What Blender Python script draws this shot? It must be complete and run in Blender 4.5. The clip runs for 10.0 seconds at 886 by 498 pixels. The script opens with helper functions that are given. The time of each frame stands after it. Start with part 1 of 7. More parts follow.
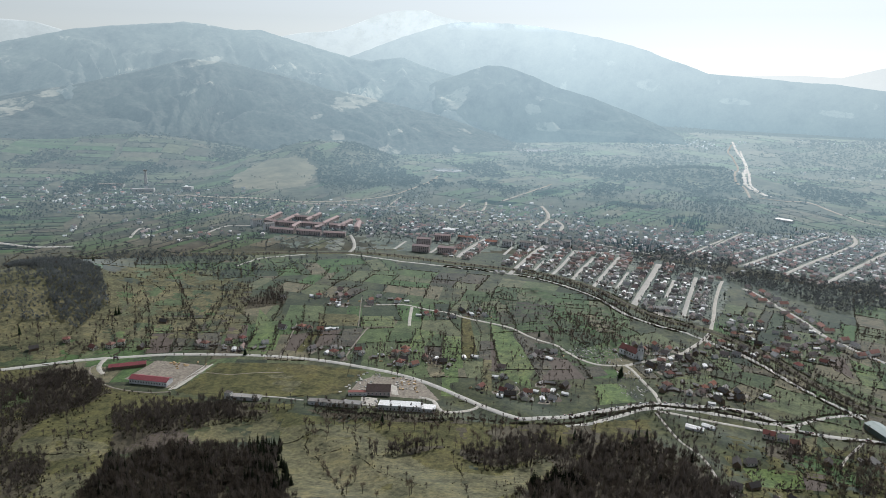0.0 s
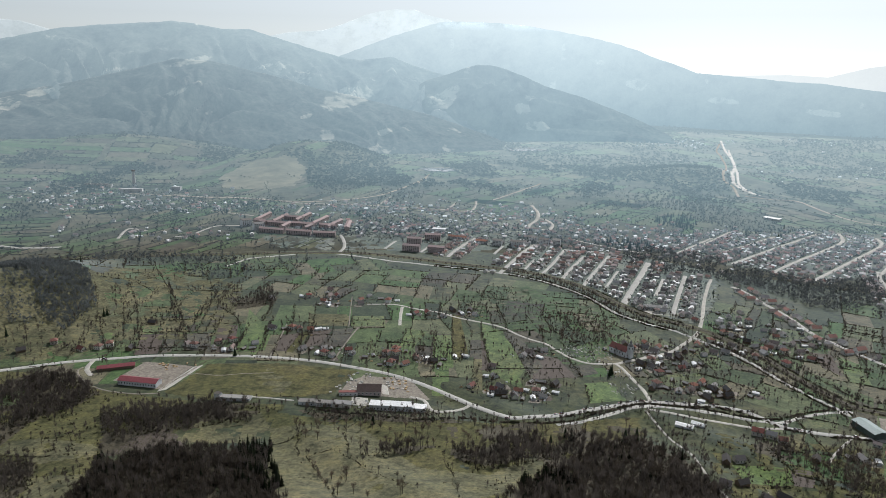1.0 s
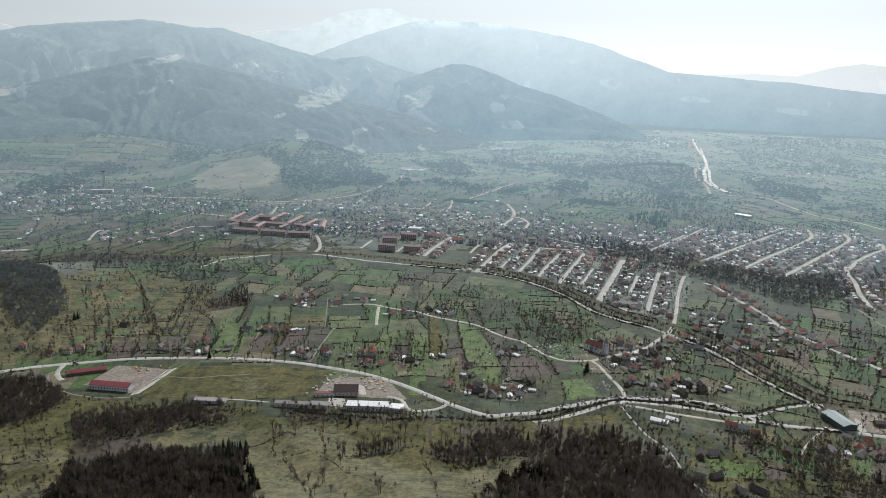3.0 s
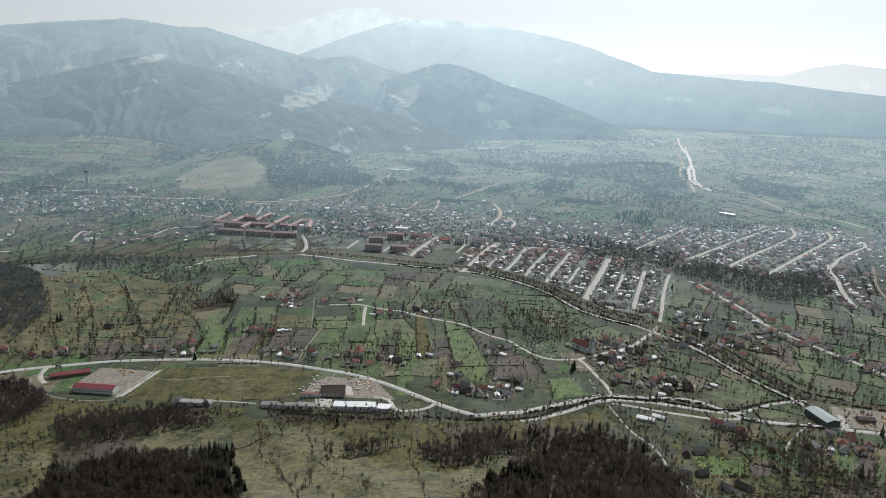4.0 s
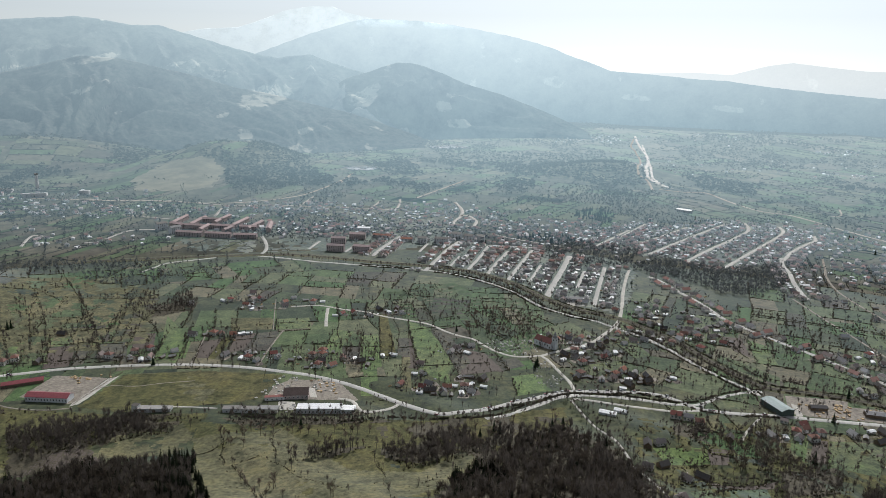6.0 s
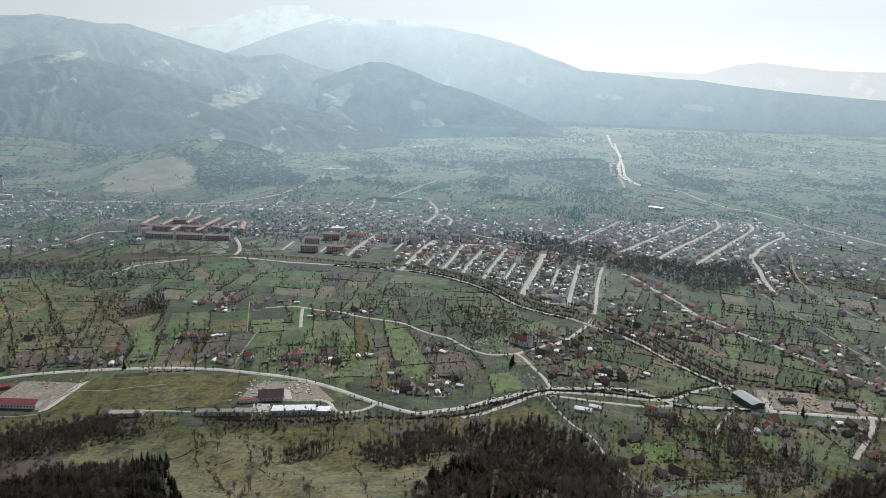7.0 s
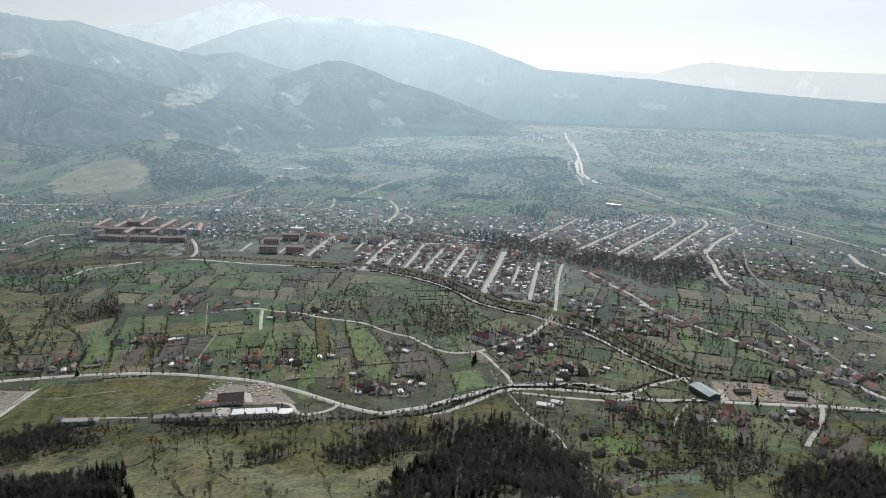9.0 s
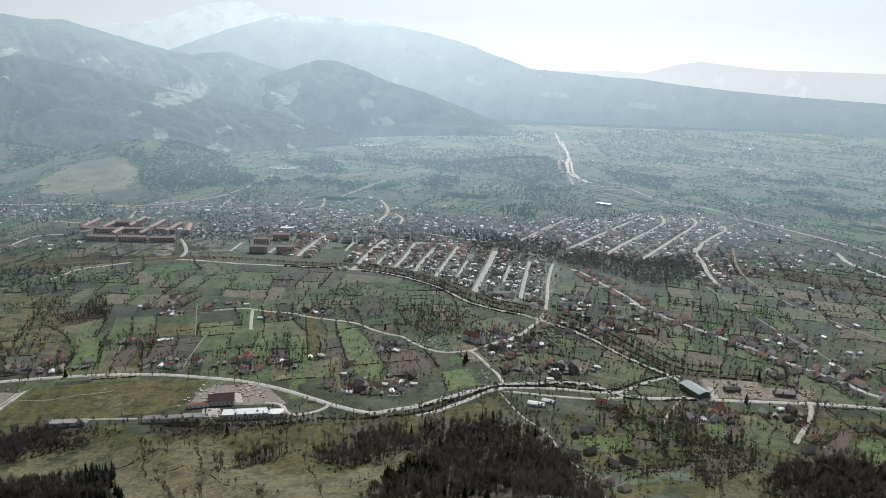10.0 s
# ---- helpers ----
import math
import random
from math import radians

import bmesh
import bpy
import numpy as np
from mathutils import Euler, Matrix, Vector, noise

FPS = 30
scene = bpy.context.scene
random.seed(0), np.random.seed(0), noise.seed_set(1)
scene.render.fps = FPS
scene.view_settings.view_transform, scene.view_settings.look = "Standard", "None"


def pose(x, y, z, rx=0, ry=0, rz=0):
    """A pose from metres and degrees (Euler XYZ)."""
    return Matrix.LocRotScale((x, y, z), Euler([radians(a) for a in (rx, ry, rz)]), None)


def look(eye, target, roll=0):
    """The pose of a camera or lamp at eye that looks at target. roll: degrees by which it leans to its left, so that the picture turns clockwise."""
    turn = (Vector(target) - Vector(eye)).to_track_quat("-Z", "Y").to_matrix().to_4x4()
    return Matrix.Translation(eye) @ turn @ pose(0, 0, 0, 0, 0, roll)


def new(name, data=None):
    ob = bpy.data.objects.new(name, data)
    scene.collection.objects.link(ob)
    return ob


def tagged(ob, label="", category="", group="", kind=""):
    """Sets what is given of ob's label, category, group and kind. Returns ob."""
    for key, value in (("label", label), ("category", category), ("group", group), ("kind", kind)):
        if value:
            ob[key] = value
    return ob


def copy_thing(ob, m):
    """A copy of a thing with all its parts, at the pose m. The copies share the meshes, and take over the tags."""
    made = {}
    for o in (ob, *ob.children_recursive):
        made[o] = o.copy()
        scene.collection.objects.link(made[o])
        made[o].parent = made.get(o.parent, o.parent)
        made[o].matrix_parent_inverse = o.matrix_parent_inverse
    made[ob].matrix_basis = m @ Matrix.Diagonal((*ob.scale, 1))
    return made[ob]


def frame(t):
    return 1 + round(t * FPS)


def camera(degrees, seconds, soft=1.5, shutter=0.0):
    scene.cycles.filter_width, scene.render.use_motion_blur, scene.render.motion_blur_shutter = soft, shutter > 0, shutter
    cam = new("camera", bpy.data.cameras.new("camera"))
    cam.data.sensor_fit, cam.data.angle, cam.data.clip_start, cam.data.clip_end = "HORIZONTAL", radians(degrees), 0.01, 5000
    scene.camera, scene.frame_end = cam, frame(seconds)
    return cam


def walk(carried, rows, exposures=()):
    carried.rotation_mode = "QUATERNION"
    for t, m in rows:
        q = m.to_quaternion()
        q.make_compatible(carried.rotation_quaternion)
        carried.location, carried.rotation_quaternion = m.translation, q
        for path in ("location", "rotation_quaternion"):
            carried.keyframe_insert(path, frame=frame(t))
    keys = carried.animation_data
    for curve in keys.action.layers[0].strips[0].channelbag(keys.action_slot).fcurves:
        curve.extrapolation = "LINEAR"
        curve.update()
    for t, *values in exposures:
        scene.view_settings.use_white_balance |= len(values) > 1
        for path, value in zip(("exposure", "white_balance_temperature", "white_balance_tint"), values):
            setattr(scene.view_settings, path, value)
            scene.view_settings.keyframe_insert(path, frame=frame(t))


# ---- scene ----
# Camera: a drone that hovers 350 m over a valley and turns slowly to the right.
cam = camera(65.43, 10.0, soft=0.5)
EYE = 350.0
ROWS = [
    (0.0, 0.00, 0.00, 0.00, 0.000, -14.229, -1.597),
    (0.5, 0.06, 0.08, -0.00, 0.409, -14.237, -1.572),
    (1.0, 0.14, 0.15, -0.01, 0.828, -14.252, -1.590),
    (1.5, 0.21, 0.24, -0.01, 1.245, -14.263, -1.581),
    (2.0, 0.29, 0.34, -0.04, 1.772, -14.260, -1.569),
    (2.5, 0.39, 0.43, -0.05, 2.306, -14.271, -1.570),
    (4.0, 0.61, 0.71, -0.12, 3.994, -14.266, -1.606),
    (4.5, 0.67, 0.82, -0.15, 4.532, -14.271, -1.580),
    (5.0, 0.75, 0.93, -0.20, 5.114, -14.263, -1.556),
    (5.5, 0.80, 1.05, -0.26, 6.112, -14.256, -1.560),
    (7.0, 0.95, 1.36, -0.47, 9.349, -14.253, -1.570),
    (7.5, 0.96, 1.49, -0.56, 10.400, -14.270, -1.587),
    (8.0, 0.97, 1.60, -0.67, 11.438, -14.265, -1.605),
    (8.5, 0.99, 1.70, -0.79, 12.344, -14.255, -1.627),
    (9.0, 0.97, 1.82, -0.93, 12.694, -14.240, -1.632),
    (9.5, 0.95, 1.94, -1.06, 13.063, -14.241, -1.660),
    (10.0, 0.91, 2.04, -1.24, 13.493, -14.257, -1.683),
]


def heading(dx, dy, dz, yaw, pitch, lean):
    a, b = radians(yaw), radians(pitch)
    eye = Vector((dx, dy, EYE + dz))
    return look(eye, eye + Vector((math.sin(a) * math.cos(b), math.cos(a) * math.cos(b), math.sin(b))), -lean)


walk(cam, [(r[0], heading(*r[1:])) for r in ROWS])
scene.view_settings.exposure = 0.0

# ---- light ----
SUN_AZ, SUN_EL = 24.0, 42.0
world = bpy.data.worlds.new("sky")
scene.world = world
world.use_nodes = True
wn = world.node_tree
sky = wn.nodes.new("ShaderNodeTexSky")
sky.sky_type = "NISHITA"
sky.sun_disc = False
sky.sun_elevation, sky.sun_rotation = radians(SUN_EL), radians(SUN_AZ)
sky.altitude, sky.air_density, sky.dust_density, sky.ozone_density = 600, 1.0, 1.2, 2.0
pale = wn.nodes.new("ShaderNodeHueSaturation")
pale.inputs["Saturation"].default_value = 0.22
wn.links.new(sky.outputs[0], pale.inputs["Color"])
cool = wn.nodes.new("ShaderNodeMix")
cool.data_type, cool.blend_type = "RGBA", "MULTIPLY"
cool.inputs[0].default_value, cool.inputs[7].default_value = 1.0, (0.93, 0.995, 1.05, 1)
wn.links.new(pale.outputs[0], cool.inputs[6])
wn.links.new(cool.outputs[2], wn.nodes["Background"].inputs[0])
wn.nodes["Background"].inputs[1].default_value = 0.097
sun = new("sun", bpy.data.lights.new("sun", "SUN"))
sun.data.energy, sun.data.angle, sun.data.color = 3.4, radians(0.6), (1.0, 0.975, 0.945)
sa, se = radians(SUN_AZ), radians(SUN_EL)
sun.matrix_world = look((0, 0, 900), Vector((0, 0, 900)) - Vector((math.sin(sa) * math.cos(se), math.cos(sa) * math.cos(se), math.sin(se))))


# ---- materials ----
def material(name, build):
    m = bpy.data.materials.new(name)
    m.use_nodes = True
    t = m.node_tree
    t.nodes.clear()
    out = t.nodes.new("ShaderNodeOutputMaterial")

    def node(kind, **given):
        n = t.nodes.new("ShaderNode" + kind)
        for key, value in given.items():
            n.inputs[key.replace("_", " ")].default_value = value
        return n
    t.links.new(build(t, node), out.inputs[0])
    return m


def where(t):
    return t.nodes.new("ShaderNodeNewGeometry").outputs["Position"]


def noise_of(t, node, size, detail=3.0, rough=0.55, source=None):
    n = node("TexNoise", Scale=1.0 / size, Detail=detail, Roughness=rough)
    t.links.new(source or where(t), n.inputs["Vector"])
    return n.outputs["Fac"]


def ramp(t, fac, *stops):
    r = t.nodes.new("ShaderNodeValToRGB")
    e = r.color_ramp.elements
    while len(e) < len(stops):
        e.new(0.5)
    for k, (at, colour) in enumerate(stops):
        e[k].position, e[k].color = at, (*colour, 1)
    t.links.new(fac, r.inputs[0])
    return r.outputs[0]


def mixed(t, fac, a, b, how="MIX"):
    m = t.nodes.new("ShaderNodeMix")
    m.data_type, m.blend_type = "RGBA", how
    for socket, value in ((m.inputs[0], fac), (m.inputs[6], a), (m.inputs[7], b)):
        if isinstance(value, (int, float)):
            socket.default_value = value
        elif isinstance(value, tuple):
            socket.default_value = (*value, 1)
        else:
            t.links.new(value, socket)
    return m.outputs[2]


def surface(t, node, colour, rough=0.85, bump=None, bump_size=0.3, metal=0.0, spec=0.3):
    p = node("BsdfPrincipled", Roughness=rough, Metallic=metal)
    p.inputs["Specular IOR Level"].default_value = spec
    if isinstance(colour, tuple):
        p.inputs["Base Color"].default_value = (*colour, 1)
    else:
        t.links.new(colour, p.inputs["Base Color"])
    if bump is not None:
        b = node("Bump", Strength=0.6, Distance=bump_size)
        t.links.new(bump, b.inputs["Height"])
        t.links.new(b.outputs[0], p.inputs["Normal"])
    return p.outputs[0]


def random_of(t):
    return t.nodes.new("ShaderNodeObjectInfo").outputs["Random"]


def haze_gloss(t, node, shader, amount):
    """Bluish gloss mirroring the sky at grazing view, added to stand for haze."""
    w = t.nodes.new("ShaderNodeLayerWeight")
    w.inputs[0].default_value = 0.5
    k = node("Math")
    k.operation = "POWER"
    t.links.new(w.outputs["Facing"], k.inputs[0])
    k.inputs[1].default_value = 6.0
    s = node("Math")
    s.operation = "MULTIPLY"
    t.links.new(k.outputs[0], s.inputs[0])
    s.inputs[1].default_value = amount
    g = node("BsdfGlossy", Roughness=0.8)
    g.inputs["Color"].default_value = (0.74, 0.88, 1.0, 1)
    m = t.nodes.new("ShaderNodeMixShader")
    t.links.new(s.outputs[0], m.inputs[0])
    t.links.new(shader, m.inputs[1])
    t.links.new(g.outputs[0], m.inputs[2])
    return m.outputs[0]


def grass_like(dark, mid, dry, fine=6.0, shine=0.32):
    def build(t, node):
        a = ramp(t, noise_of(t, node, 140, 4), (0.3, dark), (0.5, mid), (0.72, dry))
        b = ramp(t, noise_of(t, node, fine, 5, 0.72), (0.33, (0.55, 0.55, 0.55)), (0.67, (1.4, 1.36, 1.28)))
        c = mixed(t, 1.0, a, b, "MULTIPLY")
        tufts = ramp(t, noise_of(t, node, fine * 4.5, 5, 0.7), (0.36, (0.52, 0.55, 0.55)), (0.5, (1, 1, 1)), (0.66, (1.34, 1.27, 1.12)))
        c = mixed(t, 1.0, c, tufts, "MULTIPLY")
        return haze_gloss(t, node, surface(t, node, c, 0.9, noise_of(t, node, 2.5, 3), 0.4, spec=0.15), shine)
    return build


def field_build(t, node):
    tone = ramp(t, random_of(t), (0.0, (0.038, 0.05, 0.03)), (0.2, (0.082, 0.115, 0.05)), (0.4, (0.125, 0.132, 0.076)),
                (0.58, (0.062, 0.115, 0.036)), (0.78, (0.066, 0.058, 0.047)), (0.92, (0.15, 0.138, 0.09)))
    b = ramp(t, noise_of(t, node, 18, 5, 0.65), (0.32, (0.6, 0.63, 0.6)), (0.68, (1.35, 1.28, 1.2)))
    f = ramp(t, noise_of(t, node, 3.2, 3, 0.75), (0.32, (0.6, 0.6, 0.6)), (0.68, (1.35, 1.35, 1.35)))
    c = mixed(t, 1.0, mixed(t, 1.0, tone, b, "MULTIPLY"), f, "MULTIPLY")
    return haze_gloss(t, node, surface(t, node, c, 0.9, noise_of(t, node, 1.5, 3), 0.3, spec=0.15), 0.27)


def plain(colour, spread=0.25, size=3.0, rough=0.8, metal=0.0, bump=0.05, spec=0.3):
    def build(t, node):
        lo = tuple(c * (1 - spread) for c in colour)
        hi = tuple(min(1, c * (1 + spread)) for c in colour)
        a = ramp(t, noise_of(t, node, size, 4, 0.6), (0.3, lo), (0.7, hi))
        b = ramp(t, noise_of(t, node, size * 9, 3), (0.3, (0.85, 0.85, 0.85)), (0.7, (1.1, 1.1, 1.1)))
        return surface(t, node, mixed(t, 1.0, a, b, "MULTIPLY"), rough, noise_of(t, node, size * 0.4, 2), bump, metal, spec)
    return build


def varied(*tones, spread=0.2, size=1.5, rough=0.8, spec=0.3):
    """Each object takes its own tone."""
    def build(t, node):
        a = ramp(t, random_of(t), *[(k / max(1, len(tones) - 1), c) for k, c in enumerate(tones)])
        b = ramp(t, noise_of(t, node, size, 4, 0.6), (0.3, (1 - spread,) * 3), (0.7, (1 + spread,) * 3))
        return surface(t, node, mixed(t, 1.0, a, b, "MULTIPLY"), rough, noise_of(t, node, size * 0.3, 2), 0.04, 0, spec)
    return build


def islands(*tones, rough=0.9, hazy=False):
    """Each loose piece takes its own tone; hazy adds painted haze emission."""
    def build(t, node):
        g = t.nodes.new("ShaderNodeNewGeometry").outputs["Random Per Island"]
        a = ramp(t, g, *[(k / max(1, len(tones) - 1), c) for k, c in enumerate(tones)])
        b = ramp(t, noise_of(t, node, 30, 3), (0.3, (0.75,) * 3), (0.7, (1.2,) * 3))
        done = surface(t, node, mixed(t, 1.0, a, b, "MULTIPLY"), rough, spec=0.1)
        return add_haze(t, node, done) if hazy else done
    return build


def twiggy(*tones):
    """Thin stems and needles: part of the light passes through."""
    def build(t, node):
        g = t.nodes.new("ShaderNodeNewGeometry").outputs["Random Per Island"]
        a = ramp(t, g, *[(k / max(1, len(tones) - 1), c) for k, c in enumerate(tones)])
        c = mixed(t, 1.0, a, ramp(t, noise_of(t, node, 35, 3), (0.3, (0.75,) * 3), (0.7, (1.2,) * 3)), "MULTIPLY")
        d, l = node("BsdfDiffuse"), node("BsdfTranslucent")
        m = t.nodes.new("ShaderNodeMixShader")
        m.inputs[0].default_value = 0.4
        t.links.new(c, d.inputs[0])
        t.links.new(c, l.inputs[0])
        t.links.new(d.outputs[0], m.inputs[1])
        t.links.new(l.outputs[0], m.inputs[2])
        return m.outputs[0]
    return build


M = {}
M["grass"] = material("valley_grass", grass_like((0.036, 0.046, 0.022), (0.06, 0.07, 0.034), (0.105, 0.102, 0.055)))
M["field"] = material("field", field_build)
M["asphalt"] = material("dusty_asphalt", plain((0.42, 0.41, 0.385), 0.18, 4))
M["gravel"] = material("pale_gravel", plain((0.43, 0.41, 0.37), 0.28, 2))
M["dirt"] = material("dirt", plain((0.225, 0.198, 0.165), 0.4, 3))
M["ballast"] = material("ballast", plain((0.13, 0.122, 0.10), 0.3, 3, 0.95, 0, 0.1, 0.05))
M["steel"] = material("steel", plain((0.10, 0.085, 0.075), 0.2, 1, 0.9, 0.0))
M["water"] = material("water", plain((0.10, 0.12, 0.12), 0.2, 6, 0.08, 0, 0.02, 0.5))
M["stones"] = material("river_stones", plain((0.46, 0.45, 0.42), 0.4, 2.5))
# Tile tones, greyed and paled partly to stand for haze over the town.
M["roof_tile"] = material("roof_tile", varied((0.11, 0.105, 0.105), (0.18, 0.148, 0.14), (0.15, 0.14, 0.14), (0.38, 0.385, 0.39), (0.16, 0.14, 0.135), (0.27, 0.195, 0.175), (0.11, 0.11, 0.115), (0.27, 0.265, 0.27), size=0.8))
M["roof_red"] = material("roof_red", varied((0.21, 0.072, 0.06), (0.16, 0.066, 0.058), (0.26, 0.115, 0.08), (0.15, 0.09, 0.078), size=0.9))
# Duller red for the farther terraces: haze put into the colour.
M["roof_pink"] = material("roof_pink", varied((0.28, 0.15, 0.125), (0.33, 0.18, 0.15), (0.25, 0.16, 0.14), size=0.9))
M["roof_maroon"] = material("roof_maroon", plain((0.25, 0.07, 0.08), 0.18, 2, 0.5))
M["roof_grey"] = material("roof_grey", varied((0.20, 0.20, 0.20), (0.28, 0.27, 0.26), (0.15, 0.14, 0.13), size=1.2))
M["roof_white"] = material("roof_white", varied((0.72, 0.73, 0.74), (0.62, 0.63, 0.64), (0.8, 0.8, 0.8), size=2, rough=0.55))
M["roof_brown"] = material("roof_brown", plain((0.085, 0.06, 0.055), 0.2, 1.5))
M["roof_teal"] = material("roof_teal", plain((0.34, 0.40, 0.395), 0.1, 3, 0.75))
M["roof_dark"] = material("roof_dark", varied((0.05, 0.05, 0.055), (0.08, 0.07, 0.065), size=1))
M["plaster"] = material("plaster", varied((0.68, 0.66, 0.62), (0.78, 0.78, 0.76), (0.56, 0.51, 0.45), (0.68, 0.66, 0.61), (0.74, 0.7, 0.6), spread=0.12))
M["white_wall"] = material("white_wall", plain((0.62, 0.63, 0.64), 0.12, 2))
# Brick greyed to stand for haze on the distant blocks.
M["brick_wall"] = material("brick_wall", varied((0.40, 0.335, 0.33), (0.44, 0.375, 0.365), (0.35, 0.30, 0.295)))
M["wood"] = material("weathered_wood", plain((0.16, 0.12, 0.085), 0.3, 0.8))
M["timber"] = material("sawn_timber", varied((0.5, 0.37, 0.2), (0.42, 0.3, 0.17), (0.28, 0.2, 0.13)))
M["glass"] = material("window_glass", plain((0.03, 0.035, 0.04), 0.2, 1, 0.1, 0, 0, 0.5))
M["bark"] = material("bark", plain((0.10, 0.082, 0.066), 0.3, 0.5))
M["twigs"] = material("bare_twigs", twiggy((0.12, 0.095, 0.074), (0.19, 0.15, 0.118), (0.15, 0.122, 0.10)))
M["wood_twigs"] = material("woodland_twigs", twiggy((0.066, 0.058, 0.052), (0.125, 0.107, 0.094), (0.09, 0.08, 0.073), (0.115, 0.096, 0.08)))
# Darker copy of the woodland twigs: the near slope's shade put into the colour.
M["shaded_twigs"] = material("shaded_twigs", twiggy((0.04, 0.035, 0.029), (0.09, 0.074, 0.06), (0.062, 0.054, 0.045), (0.11, 0.09, 0.07)))
M["needles"] = material("needles", twiggy((0.026, 0.04, 0.024), (0.045, 0.062, 0.034), (0.034, 0.05, 0.034)))
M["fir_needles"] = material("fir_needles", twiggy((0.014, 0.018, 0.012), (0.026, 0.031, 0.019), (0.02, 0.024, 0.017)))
M["scrub"] = material("scrub", twiggy((0.06, 0.055, 0.04), (0.10, 0.086, 0.064), (0.072, 0.074, 0.045), (0.12, 0.10, 0.076)))
M["marble"] = material("gravestone", varied((0.5, 0.49, 0.46), (0.36, 0.35, 0.33), (0.66, 0.65, 0.62), (0.2, 0.2, 0.19), (0.55, 0.52, 0.47)))
M["car_paint"] = material("car_paint", varied((0.7, 0.7, 0.7), (0.05, 0.05, 0.06), (0.35, 0.36, 0.38), (0.75, 0.75, 0.75), (0.3, 0.04, 0.04), (0.05, 0.08, 0.18), size=5, spread=0.03, rough=0.3, spec=0.5))
M["barn_green"] = material("barn_green", plain((0.075, 0.10, 0.09), 0.15, 2))
M["litter"] = material("leaf_litter", plain((0.066, 0.057, 0.036), 0.45, 2.5))
# Block roofs, likewise greyed for haze.
M["roof_block"] = material("roof_block", varied((0.33, 0.25, 0.245), (0.37, 0.285, 0.28), (0.29, 0.235, 0.235)))
# White colour stands for the far river's glint over gravel.
M["river_glint"] = material("river_glint", plain((0.72, 0.72, 0.7), 0.15, 20))
# Twigs of distant trees, paled and blued to stand for haze.
M["hazed_twigs"] = material("hazed_twigs", twiggy((0.105, 0.118, 0.122), (0.18, 0.195, 0.198), (0.14, 0.154, 0.157)))
# Town ground with haze put into its colour: lighter and bluer than the grass.
M["gardens"] = material("hazed_town_gardens", grass_like((0.08, 0.102, 0.08), (0.115, 0.138, 0.108), (0.21, 0.215, 0.19), 7, 0.3))
M["tyre"] = material("tyre", plain((0.02, 0.02, 0.02), 0.2, 0.3))


# ---- terrain ----
def gz(x, y):
    """Height of the ground: a flat valley floor, the slope under the drone, knolls and the rise of the far side."""
    r = math.hypot(x, y)
    z = 225 * math.exp(-(r / 352) ** 2)
    if r < 790:
        k = min(1, max(0, (790 - r) / 210))
        z += k * (2.6 * math.sin(x / 31 + 1.3) * math.sin(y / 23 + x / 70) + 1.2 * math.sin(x / 13 + y / 17))
    for cx, cy, h, sx, sy in HILLS:
        q = ((x - cx) / sx) ** 2 + ((y - cy) / sy) ** 2
        if q < 9:
            z += h * (math.exp(-q) - 0.0001)
    if r > 3300:
        z += 0.008 * (r - 3300)
    if r > 3350 and x > 0:
        z += 0.058 * (r - 3350) * min(1, max(0, (math.atan2(x, y) - 0.08) / 0.2))
    return z


HILLS = [(-640, 985, 45, 120, 165), (-525, 2571, 79, 167, 289), (-350, 2723, 51, 136, 198),
         (-1217, 2738, 84, 396, 289), (-1902, 2586, 91, 396, 396), (943, 2496, 40, 229, 182)]


def fz(x, y):
    """Height of the far valley, whose low hills stand on the plain beyond 2.5 km."""
    r = math.hypot(x, y)
    up = min(1, max(0, (r - 2500) / 900)) * (0.4 + 0.6 * min(1, abs(math.atan2(x, y) - 0.3) / 0.5))
    if up == 0:
        return gz(x, y)
    w = math.sin(x / 310 + 1.7) * math.sin(y / 270 + x / 900) + 0.5 * math.sin(x / 140 + y / 190 + 0.6) + 0.25 * math.sin(x / 61 - y / 83)
    return gz(x, y) + up * 11 * max(0, w + 0.3)


def tangle(me, verts, faces):
    """A mesh from arrays of corners and of triangles or quads."""
    n = faces.shape[1]
    me.vertices.add(len(verts))
    me.vertices.foreach_set("co", verts.astype(np.float32).ravel())
    me.loops.add(faces.size)
    me.loops.foreach_set("vertex_index", faces.astype(np.int32).ravel())
    me.polygons.add(len(faces))
    me.polygons.foreach_set("loop_start", np.arange(0, faces.size, n, dtype=np.int32))
    me.polygons.foreach_set("loop_total", np.full(len(faces), n, dtype=np.int32))
    me.update(calc_edges=True)
    return me


def sheet(name, verts, faces, mat, smooth=False):
    me = tangle(bpy.data.meshes.new(name), np.array(verts, float), np.array(faces))
    me.materials.append(mat)
    if smooth:
        me.shade_smooth()
    return new(name, me)


radii = [4.0]
while radii[-1] < 4880:
    radii.append(radii[-1] + max(4.0, radii[-1] * (0.0125 if radii[-1] < 1400 else 0.03)))
SECT = 540
gv, gf = [], []
for r in radii:
    for k in range(SECT):
        a = 2 * math.pi * k / SECT
        x, y = r * math.sin(a), r * math.cos(a)
        deep = min(9, max(0, (r - 1380) * 0.06)) if -48 < math.degrees(math.atan2(x, y)) < 64 else 0
        gv.append((x, y, gz(x, y) - deep))
for i in range(len(radii) - 1):
    for k in range(SECT):
        k2 = (k + 1) % SECT
        gf.append((i * SECT + k, (i + 1) * SECT + k, (i + 1) * SECT + k2, i * SECT + k2))
gv.append((0, 0, gz(0, 0)))
for k in range(0, SECT, 2):
    gf.append((len(gv) - 1, k, k + 1, (k + 2) % SECT))
